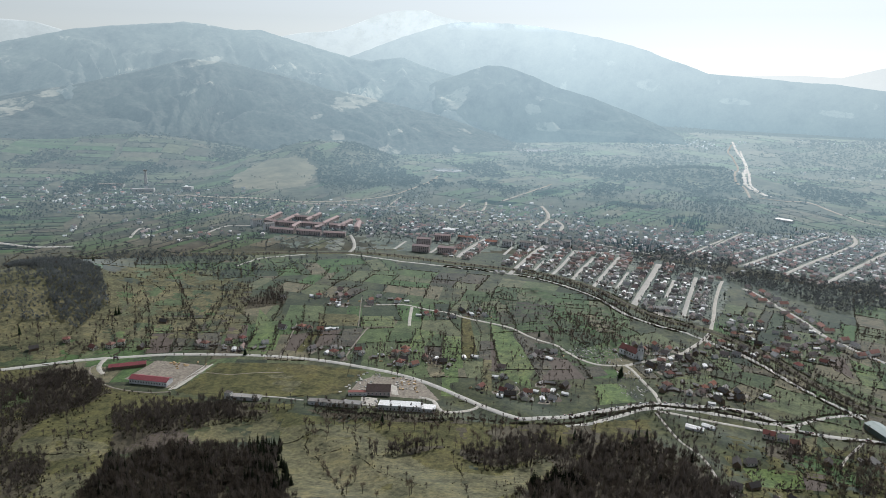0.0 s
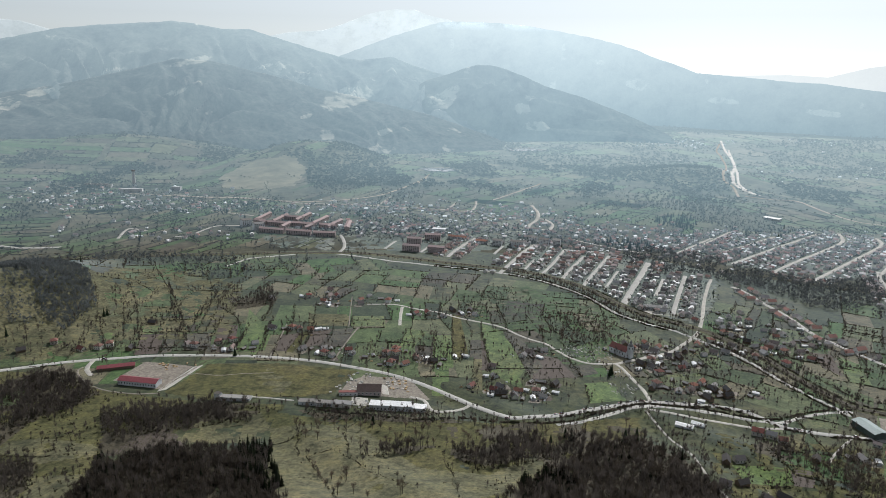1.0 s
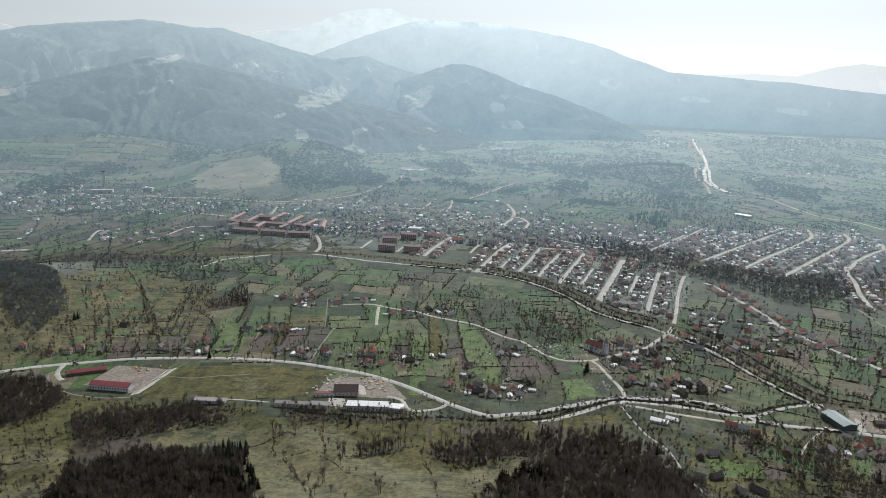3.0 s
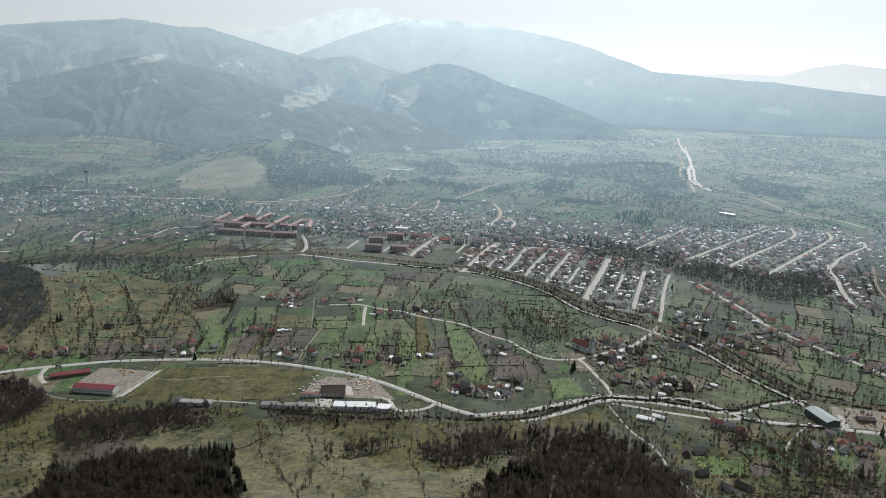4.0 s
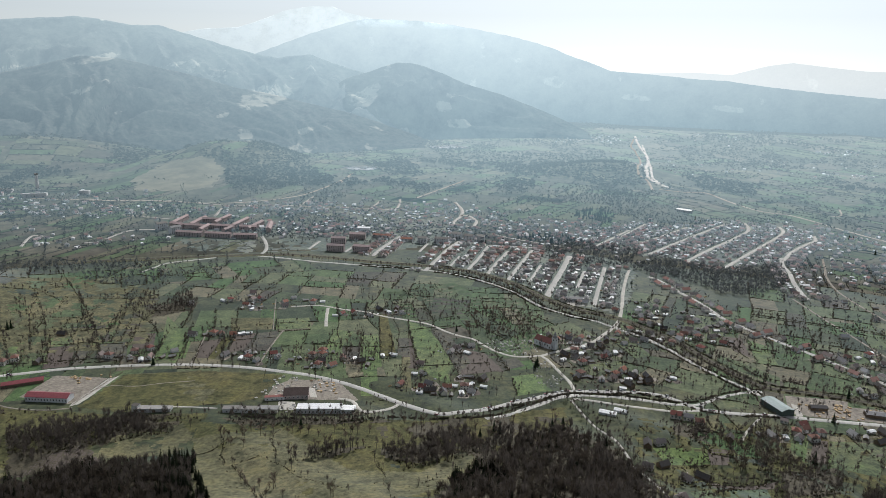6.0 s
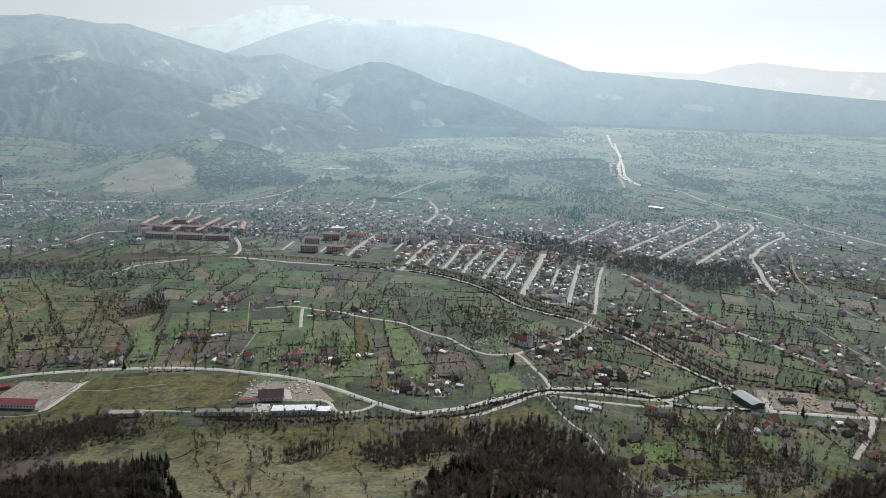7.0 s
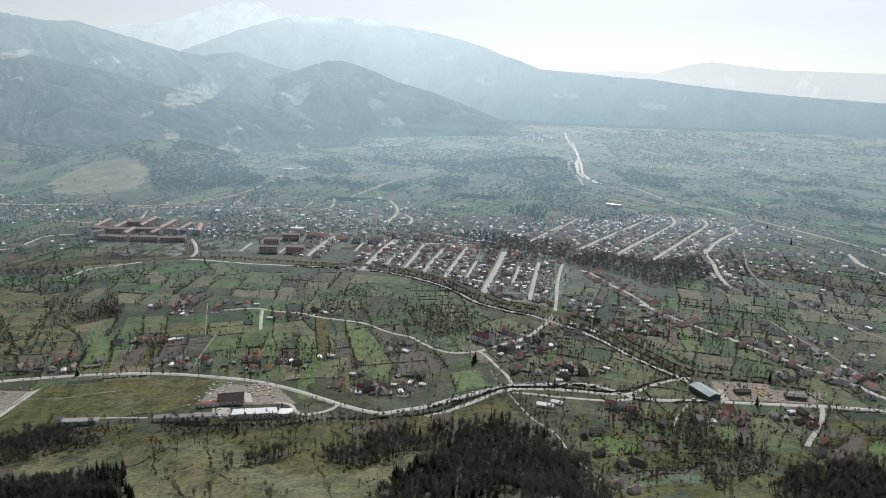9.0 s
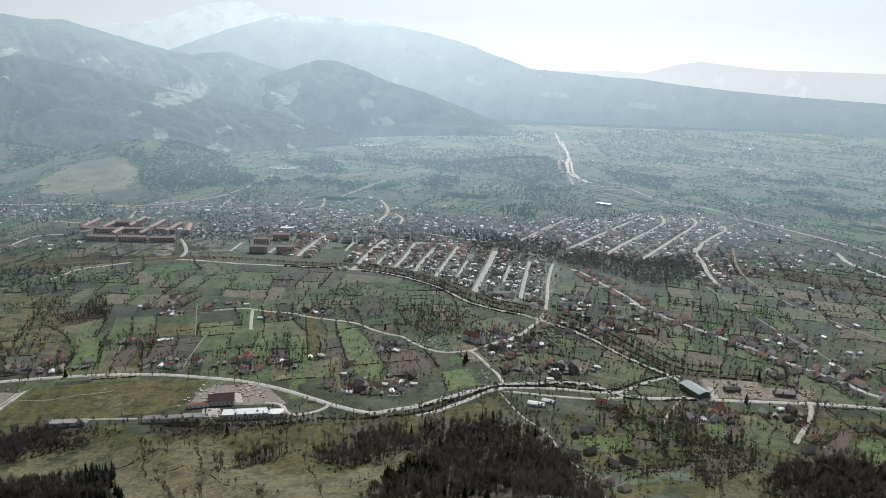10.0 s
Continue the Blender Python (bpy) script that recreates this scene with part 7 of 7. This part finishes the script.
firs += fill(LEFT_WOOD, 12, size=(0.5, 0.85)) + fill(RIGHT_WOOD, 17, size=(0.5, 0.75))
firs += fill([(-174.8, 555.3), (-170, 575), (-152, 580), (-139.8, 557.7), (-109.8, 468.8), (-131.5, 468.0)], 6.5, size=(0.6, 1.0)) + fill([(-304.6, 564.3), (-292.4, 571.4), (-260.2, 503.5), (-272.6, 500.5)], 7, size=(0.5, 0.9))
firs += fill([(71.5, 490.1), (107.6, 514.7), (122.2, 494.0), (114.1, 475.8), (68.3, 440.0)], 6.5, size=(0.5, 0.8))
for poly in (LEFT_WOOD, RIGHT_WOOD):
    forest_floor(poly, None, 3.5, -0.5, 0.3)
dusky += fill([(433.8, 474.2), (505.2, 476.4), (540.4, 461.5), (498.4, 420.4), (431.4, 425.3), (409.5, 454.4)], 4.6, size=(0.4, 0.95))
# the wooded hill at the valley's edge
GROVES.append(([(-762.0, 1143.0), (-708.7, 1191.4), (-575.3, 1107.8), (-486.6, 957.3), (-485.7, 861.0), (-521.3, 883.5), (-585.4, 970.4), (-648.6, 1024.1)], 5.0, 0.55, 0.95))
GROVES.append(([(-663.3, 992.1), (-616.1, 998.3), (-510.2, 872.3), (-561.9, 858.5), (-587.1, 863.9), (-640, 900)], 7.5, 0.4, 0.8))
GROVES.append(([(-649.0, 1244.3), (-578.9, 1277.8), (-490.7, 1273.9), (-351.3, 1278.5), (-339.7, 1234.7), (-467.4, 1210.4), (-602.3, 1191.7)], 10.5, 0.5, 1.0))
GROVES.append(([(-466.6, 1194.4), (-337.7, 1227.1), (-307.3, 1149.3), (-365.8, 1116.1), (-443.6, 1145.7)], 12, 0.5, 0.9))
# river and railway copses
GROVES.append(([(516.1, 1251.3), (642, 1252.7), (691.5, 1194.3), (816, 1214.4), (769.6, 1106.4), (671, 1029.3), (610.9, 1044.2), (577.7, 1139.8), (515.4, 1193.1)], 7.5, 0.6, 1.0))
GROVES.append(([(364.3, 1312.4), (398, 1249.9), (501, 1211.8), (585.7, 1338.5), (471.2, 1433.6), (394.4, 1381.9)], 9, 0.6, 1.0))
GROVES.append(([(-306.1, 970.5), (-242.6, 1007.3), (-243, 1047.4), (-299.3, 1033.9)], 8, 0.5, 0.8))
woods += along(RAIL[6:], 3.4, 10, 1.6, (0.5, 0.9)) + along(RAIL[12:], 4, -10, 2, (0.45, 0.85)) + along(STREAM[:10], 7, 5, 2, (0.5, 0.8))
woods += along(RIVER, 5, 6, 1.5, (0.4, 0.8)) + along(RIVER, 5, -6, 1.5, (0.4, 0.8))
woods += along(MAIN, 9, -7, 1.5, (0.3, 0.6), prob=0.6) + along(MAIN, 12, 7, 1.5, (0.3, 0.6), prob=0.4)
far = []
for poly, gap, lo, hi in GROVES:
    if math.hypot(*poly[0]) > 1020:
        far += fill(poly, gap * 0.75, size=(lo, hi * 1.2))
        continue
    woods += fill(poly, gap * 0.78, size=(lo * 0.9, hi))
    brush += fill(poly, gap * 0.95, size=(0.5, 1.3))
    if gap < 9:
        forest_floor(poly)
for k in range(150):
    x0, y0 = rng.uniform(-1400, 2300), rng.uniform(1450, 2500)
    if math.hypot(x0, y0) < 2500:
        a, ln = rng.gauss(0.3, 0.5), rng.uniform(60, 240)
        far += along([(x0, y0), (x0 + math.cos(a) * ln, y0 - math.sin(a) * ln)], 8, 0, 3, (0.5, 1.2), 3, 0.8)
far += fill([(418.4, 1901.9), (559.7, 2002.5), (740.7, 2310.5), (1018.8, 2302.4), (929.7, 2026.5), (739.9, 1835.2), (572.4, 1867.8)], 15, size=(0.9, 1.4))
far += fill([(-366.8, 2030.1), (-392.8, 2468.9), (-433, 3410), (-168, 2642.3), (-71.4, 2279.8), (-202.1, 2098.1)], 17, size=(0.9, 1.4))
far += fill([(-1103.4, 2075.3), (-1367.1, 2609.2), (-1229.4, 3660.5), (-694.1, 2663.8), (-643.4, 2318.6), (-798, 2100.7)], 30, size=(0.9, 1.4), clump=0.5)
far += fill([(-137.8, 2157.5), (611.8, 2271.5), (849.6, 2121.6), (369, 1989.9), (-62.9, 2008.6)], 22, size=(0.8, 1.3), clump=0.5)
far += fill([(1048.1, 2230), (2863.4, 3745.4), (1406.1, 1640.7), (1228.6, 1569.1), (1221.1, 1949.2)], 24, size=(0.9, 1.5), clump=0.5)
far += fill([(-180, 1712.9), (439.8, 1604.8), (382.2, 1381.6), (-138.5, 1418.6)], 12, size=(0.5, 0.9))
far += fill([(524.9, 1607.9), (1151, 1700.7), (993.7, 1394.4), (573.1, 1251.9), (505.2, 1384.2)], 13, size=(0.5, 0.9))
far += fill([(-900.6, 1678.4), (-469.7, 1771.2), (-239.5, 1642.3), (-366.7, 1365.7), (-736.4, 1357.6)], 22, size=(0.6, 1.0))
far += fill([(-1034.9, 1941), (-686.6, 2008.3), (-264.5, 1821.1), (-456.2, 1665.9), (-900.6, 1678.4)], 14, size=(0.6, 1.0))
far += fill([(126.5, 1208.6), (326.8, 964.4), (395.9, 915.6), (504.4, 1139.5), (370.1, 1334.7), (213.6, 1378.1)], 12, size=(0.4, 0.75))
far += fill([(826.4, 1282.5), (1146.8, 1065.2), (806.2, 679.6), (714.2, 694.6), (674.7, 875.2), (686, 1052.4)], 20, size=(0.6, 1.0))
for x, y in ((a + (b - a) * k / max(1, int((b - a).length / 9))) for a, b in FIELD_EDGES for k in range(int((b - a).length / 9) + 1)):
    if way_gap(x, y) > 2 and rng.random() < (0.8 if x < -150 else 0.6):
        (woods if y < 1200 else far).append((x + rng.gauss(0, 1), y + rng.gauss(0, 1), rng.uniform(0.25, 0.65) if y < 1200 else rng.uniform(0.4, 0.9)))
for a, b in FIELD_EDGES:
    if a.y < 1250 and rng.random() < 0.7 and way_gap(*((a + b) / 2)) > 2:
        mid = (a + b) / 2 + Vector((rng.gauss(0, 2.5), rng.gauss(0, 2.5)))
        hedge_run(a, mid, 2.2, 1.3, 0.6, thick_v, thick_f, gz, 0.24)
        hedge_run(mid, b, 2.2, 1.3, 0.6, thick_v, thick_f, gz, 0.24)
CROSSINGS = smooth_line(LANES[3][1], 8) + [p for w, q in STREETS[:12] for p in smooth_line(q, 8)]
for line, sides in ((RAIL[4:], (-7.5, 7.0)), (STREAM[6:], (-5.0, 5.5)), (RIVER, (-5.5,)), (MAIN[18:30], (-5.0,))):
    run = smooth_line(line, 14)
    for k in range(len(run) - 1):
        if any((run[k] - c).length < 16 or (run[k + 1] - c).length < 16 for c in CROSSINGS):
            continue
        d = (run[k + 1] - run[k]).normalized()
        for side in sides:
            o = Vector((-d.y, d.x)) * (side + rng.gauss(0, 0.8))
            hedge_run(run[k] + o, run[k + 1] + o, 2.0, 2.3, 1.1, thick_v, thick_f, gz, 0.12)
for x, y in ((a + (b - a) * k / max(1, int((b - a).length / 4.0))) for a, b in FIELD_EDGES if a.y < 1200 for k in range(int((b - a).length / 4.0) + 1)):
    if way_gap(x, y) > 1:
        brush.append((x + rng.gauss(0, .6), y + rng.gauss(0, .6), rng.uniform(0.4, 1.0)))
woods += fill([(434, 850.1), (456.7, 757.1), (479.2, 708.8), (569.4, 670.6), (715.7, 866.4), (630.5, 961.6)], 13, size=(0.3, 0.65))
woods += fill([(370.6, 871.8), (400.2, 793), (423.1, 694.8), (326, 703.3), (303.9, 794.5)], 13, size=(0.3, 0.65)) + fill([(-22.1, 967.6), (153.5, 854.2), (230.8, 795.6), (179.3, 696.7), (52.5, 698.3)], 19, size=(0.25, 0.5))
for poly in SLOPE_BANDS:
    woods += fill(poly, 4.3, size=(0.35, 0.9), clump=0.3)
    brush += fill(poly, 3.4, size=(0.5, 1.3))
for poly in ([(40, 1000), (120, 930), (190, 960), (150, 1090), (60, 1120)], [(230, 900), (300, 880), (330, 930), (270, 1000), (220, 960)], [(-60, 1060), (20, 1020), (40, 1130), (-40, 1180)]):
    woods += fill(poly, 11, size=(0.3, 0.65), clump=0.4)
woods += fill(HANGER, 9.5, size=(0.35, 0.7), clump=0.45)
brush += fill(HANGER, 7, size=(0.5, 1.3), clump=0.45)
woods += fill([(-449.8, 680.6), (-464.4, 737.9), (-401.5, 730.3), (-360.3, 685.1), (-374.1, 630.7), (-417.5, 636.3)], 5.5, size=(0.5, 0.85)) + fill([(-332.3, 639), (-297.2, 666.2), (-206, 662), (-197.8, 633.6), (-253.4, 614), (-310.6, 617.1)], 5.5, size=(0.5, 0.85))
woods += fill([(-598.1, 751.4), (-625.7, 854.8), (-547.6, 872.5), (-485.9, 826.5), (-465.0, 921.1), (-430.1, 846.4), (-440.3, 793.3), (-520.0, 753.4)], 12, size=(0.3, 0.7))
woods += fill([(-364.8, 1083.3), (-322.1, 1113.9), (-298.3, 1011.8), (-339, 1016.1)], 7, size=(0.3, 0.6)) + fill([(-286.2, 1032.4), (-239.5, 1003.4), (-266.1, 1119.6), (-278.7, 1092.7)], 5, size=(0.4, 0.7)) + fill([(-502.5, 1030.0), (-484.9, 1060.7), (-443.6, 964.1), (-464.9, 956.2)], 9, size=(0.4, 0.7)) + fill([(-445.9, 1112.9), (-377.9, 990.2), (-336.9, 898), (-337, 855.6)], 7, size=(0.4, 0.7))
for p in ([(333.8, 595), (367.2, 584.8), (407.6, 581)], [(367.6, 563.2), (388.5, 536), (438.4, 517.8)], [(411.2, 603), (402, 575.4)], [(396.4, 447.8), (475.3, 471.3), (558.9, 480.2)], [(364.9, 500.6), (350.5, 465.5), (337.7, 428.1)]):
    woods += along(p, 3.5, 2, 2.0, (0.4, 0.8)) + along(p, 4.5, -3, 2.5, (0.35, 0.7))
brush += fill([(-116.4, 469.8), (-132.4, 585.6), (-62.9, 613.3), (-7, 528.4), (93.7, 550.2), (103.5, 492.3), (35.6, 446.6)], 13, size=(0.3, 0.9), clump=0.5)
brush += fill([(238.7, 640.3), (360.7, 613.3), (509.2, 590.3), (416, 468), (221.7, 454.7)], 7.0, size=(0.5, 1.3), clump=0.42)
forest_floor([(14, 631), (214.1, 639), (207.6, 607.6), (122.3, 593.7), (24, 591.3)], None, 3.5, 0.1)
woods += fill([(236.8, 634.4), (357.8, 607.6), (505.1, 584.8), (424.8, 479.2), (230, 463.6)], 10.5, size=(0.35, 0.75), clump=0.42)
woods += fill([(-266.5, 470.5), (-304.9, 570.3), (-232.8, 573.7), (-183.6, 567.3), (-139.8, 557.7), (-139.8, 517.8)], 8, size=(0.5, 0.9))
woods += fill([(434.8, 597.1), (610.7, 531.5), (528.5, 409.1), (368.1, 425.3)], 11, size=(0.35, 0.75), clump=0.45)
for w, p in LANES[1:2] + LANES[9:11]:
    woods += along(p, 4.5, w / 2 + 3, 1.2, (0.4, 0.8)) + along(p, 5, -w / 2 - 3, 1.2, (0.4, 0.8))
# gardens: fruit trees round the houses
for hx, hy in TAKEN:
    d = math.hypot(hx, hy)
    for k in range(6 if d < 1300 else 1):
        x, y = hx + rng.gauss(0, 13), hy + rng.gauss(0, 13)
        if free(x, y, 5) and way_gap(x, y) > 1.5 and d < 2300:
            (woods if d < 1000 else far).append((x, y, rng.uniform(0.3, 0.75)))
dusky = [p for p in dusky if free(p[0], p[1], 6)]
WORKYARD = [(-372, 700), (-385, 790), (-280, 797), (-100, 781), (-5, 722), (18, 690), (-5, 672), (-230, 690), (-300, 692)]
woods = [p for p in woods if free(p[0], p[1], 5.5) and not inside(p, WORKYARD)]
brush = [p for p in brush if free(p[0], p[1], 5.5) and not inside(p, WORKYARD)]
FAR_WOODS = [[(-438.6, 2342.1), (-394.6, 2560.1), (-347.2, 3301.7), (-185.3, 2715.8), (-160.7, 2231.2), (-275.7, 1994.9), (-380.2, 2069.2)], [(-1471.5, 2268.1), (-1467.0, 2458.6), (-1348.3, 2501.5), (-1306.1, 2398.0), (-1395.8, 2265.3)],
             [(212.5, 2828.0), (443.3, 3171.6), (705.6, 3185.3), (1025.2, 3047.6), (1032.3, 2382.1), (944.1, 2184.1), (793.5, 2166.0), (707.8, 2371.7), (448.9, 2574.8)], [(1555.1, 3285.7), (2432.1, 3847.3), (1887.0, 2959.8), (1423.6, 2841.8)]]
TAN_HILL = [(-689.7, 2184.1), (-664.9, 2395.3), (-568.2, 2405.6), (-471.5, 2394.6), (-425.3, 2320.9), (-429.3, 2100.9), (-512.3, 2014.7), (-616.8, 2028.9)]


def wooded(x, y):
    if inside((x, y), TAN_HILL):
        return False
    if any(inside((x, y), w) for w in FAR_WOODS):
        return noise.noise(Vector((x / 90, y / 90, 2))) > -0.35
    r = math.hypot(x, y)
    return noise.fractal(Vector((x / 230, y / 330, 11)), 0.9, 2.0, 4) > (0.26 if r < 2500 else 0.12 if x < -300 or r > 3300 else 0.2)


dim, plots_v, plots_f = [], [], []
tan_v, tan_f = [], []
for j in range(41):
    for i in range(31):
        x, y = -700 + 280 * i / 30, 2000 + 420 * j / 40
        tan_v.append((x, y, fz(x, y) + 1.0))
        if i < 30 and j < 40 and inside((x + 5 + 26 * noise.noise(Vector((x / 45, y / 70, 5))), y + 5 + 60 * noise.noise(Vector((x / 45, y / 70, 9)))), TAN_HILL):
            tan_f.append((j * 31 + i, j * 31 + i + 1, j * 31 + i + 32, j * 31 + i + 31))


def tan_pasture(t, node):
    # Dry pasture tone, then haze emission on top.
    c = ramp(t, noise_of(t, node, 60, 6, 0.65), (0.34, (0.12, 0.112, 0.078)), (0.66, (0.21, 0.185, 0.13)))
    return add_haze(t, node, surface(t, node, c, 0.9, spec=0.1))


tagged(sheet("field_hill_pasture", tan_v, tan_f, material("tan_pasture", tan_pasture), True), "dry tan pasture on a low hill", "pasture", kind="structure")


def far_plot(q, mid):
    """One strip of far land, and the hedge trees on two of its sides."""
    n, base = 4, len(plots_v)
    for j in range(n + 1):
        for i in range(n + 1):
            a, b = i / n, j / n
            p = (q[0] * (1 - a) + q[1] * a) * (1 - b) + (q[3] * (1 - a) + q[2] * a) * b
            plots_v.append((p.x, p.y, fz(p.x, p.y) + (0.2 if mid.length < 2300 else 0.7)))
    for j in range(n):
        for i in range(n):
            k = base + j * (n + 1) + i
            plots_f.append((k, k + 1, k + n + 2, k + n + 1))


def far_cut(u0, u1, v0, v1, at, small):
    a, b = u1 - u0, v1 - v0
    if a * b < small * small * 1.6 * rng.uniform(0.6, 2.4) or min(a, b) < small * 0.36:
        q = [at(u0, v0), at(u1, v0), at(u1, v1), at(u0, v1)]
        mid = (q[0] + q[2]) / 2
        if min(p.length for p in q) < 1352 or max(p.length for p in q) > 4500 or not free(mid.x, mid.y, 13) or way_gap(mid.x, mid.y) < 6 or wooded(mid.x, mid.y) or inside(mid, TAN_HILL):
            return
        if rng.random() < 0.9:
            far_plot([p * 0.99 + mid * 0.01 for p in q], mid)
        for i in range(4):
            e = q[(i + 1) % 4] - q[i]
            if rng.random() < (0.5 if e.length > small else 0.3):
                k = mid.length / 1400
                hedge_run(q[i], q[(i + 1) % 4], 6 * k, 1.7 * k ** 0.7, 1.0 * k ** 0.8, hedge_v, hedge_f, fz)
                for _ in range(int(e.length / 26)):
                    p = q[i] + e * rng.random()
                    (far if p.length < 2150 else dim).append((p.x, p.y, rng.uniform(0.3, 0.9)))
        return
    s = rng.uniform(0.36, 0.64)
    if (a > b * (0.2 if at(0, 0).x < -150 and at(0, 0).length < 2300 else 0.5)) if rng.random() < 0.88 else (a < b):
        far_cut(u0, u0 + a * s, v0, v1, at, small)
        far_cut(u0 + a * s, u1, v0, v1, at, small)
    else:
        far_cut(u0, u1, v0, v0 + b * s, at, small)
        far_cut(u0, u1, v0 + b * s, v1, at, small)


for bx in range(-2900, 3800, 380):
    for by in range(1000, 4600, 380):
        c = Vector((bx, by))
        way = math.degrees(math.atan2(bx, by))
        if not (-39 < way < 54 and 1250 < c.length < 4500):
            continue
        turn = Matrix.Rotation(radians((100 if bx < -620 else -22 if bx < 0 else -35 if bx < 900 else 30) + 14 * noise.noise(Vector((bx / 700, by / 700, 1)))), 2)
        small = 42 if c.length < 2100 else 64 if c.length < 3000 else 100

        def at(u, w, c=c, turn=turn):
            k = Vector((noise.noise(Vector((c.x + u, c.y + w, 0)) / 120), noise.noise(Vector((c.x + u, c.y + w, 50)) / 120))) * 22
            return c + turn @ Vector((u, w)) + k
        far_cut(-185, 185, -185, 185, at, small)
for k in range(9500):
    a, r = radians(rng.uniform(-36, 50)), math.sqrt(rng.uniform(1400 ** 2, 3600 ** 2))
    x, y = r * math.sin(a), r * math.cos(a)
    if noise.noise(Vector((x / 160, y / 160, 30))) + rng.uniform(-0.3, 0.3) > 0.05 and way_gap(x, y) > 3 and free(x, y, 8) and not inside((x, y), TAN_HILL):
        (far if r < 2150 else dim).append((x, y, rng.uniform(0.3, 0.8)))
for n, r0, r1 in ((34000, 1500, 2800), (28000, 2800, 4600)):
    for k in range(n):
        a, r = radians(rng.uniform(-37, 50)), math.sqrt(rng.uniform(r0 ** 2, r1 ** 2))
        x, y = r * math.sin(a), r * math.cos(a)
        if wooded(x, y) and way_gap(x, y) > 4 and free(x, y, 8):
            (far if r < 2150 else dim).append((x, y, rng.uniform(0.6, 1.25)))
tagged(sheet("backdrop_far_hedges", hedge_v, hedge_f, material("far_hedge", far_growth)), "far field hedges of bare stems in haze", "hedges", kind="stuff")
tagged(sheet("field_far_strips", plots_v, plots_f, material("far_plots", far_plots)), "narrow hedged strips of grass, stubble and plough", "fields", kind="stuff")
conifers += fill([(372.8, 1488.8), (463.8, 1478.4), (480.4, 1401.0), (392.6, 1382.0), (358.3, 1425.8), (340, 1450)], 9, size=(0.6, 0.95))
hazy = [p for p in far if 1480 < math.hypot(p[0], p[1]) < 2300]
far = [p for p in far if math.hypot(p[0], p[1]) <= 1480]
many("slope_woodland", SLOPE_TREES, dusky, M["shaded_twigs"], "dense leafless wood on the near slope, shade painted in", "woodland", 1.3)
many("woodland", WOOD_TREES, woods, M["wood_twigs"], "leafless brown woodland and tree lines", "woodland", 1.4)
many("far_woodland", FAR_TREES, far, M["hazed_twigs"], "distant leafless trees among fields and gardens, paled for haze", "woodland", 1.05)
FAR_GROWTH = material("far_growth", far_growth)
many("backdrop_far_orchards", FAR_TREES, hazy, FAR_GROWTH, "distant leafless trees of gardens and hedges in haze", "woodland", 1.0)
many("backdrop_far_conifers", FAR_SPRUCES, conifers, material("far_needles", far_needles), "dark spruces of a park in haze", "conifers")
many("backdrop_far_woods", DIM_TREES, dim, FAR_GROWTH, "far leafless woods and hedges in haze", "woodland", 1.25, fz)
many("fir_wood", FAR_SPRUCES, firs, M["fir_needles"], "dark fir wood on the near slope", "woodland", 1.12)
tagged(sheet("hedge_rows", thick_v, thick_f, M["scrub"]), "thin hedges of bare stems along the field edges", "hedges", kind="stuff")
many("scrub", BUSHES, brush, M["scrub"], "hedges and scrub of bare stems", "scrub")
for ob in TREE_MODELS + SPRUCE_MODELS + TOWN + NEAR + ROW + CARS + TIMBER + PALE:
    if ob.name not in USED:
        for o in (*ob.children_recursive, ob):
            bpy.data.objects.remove(o)
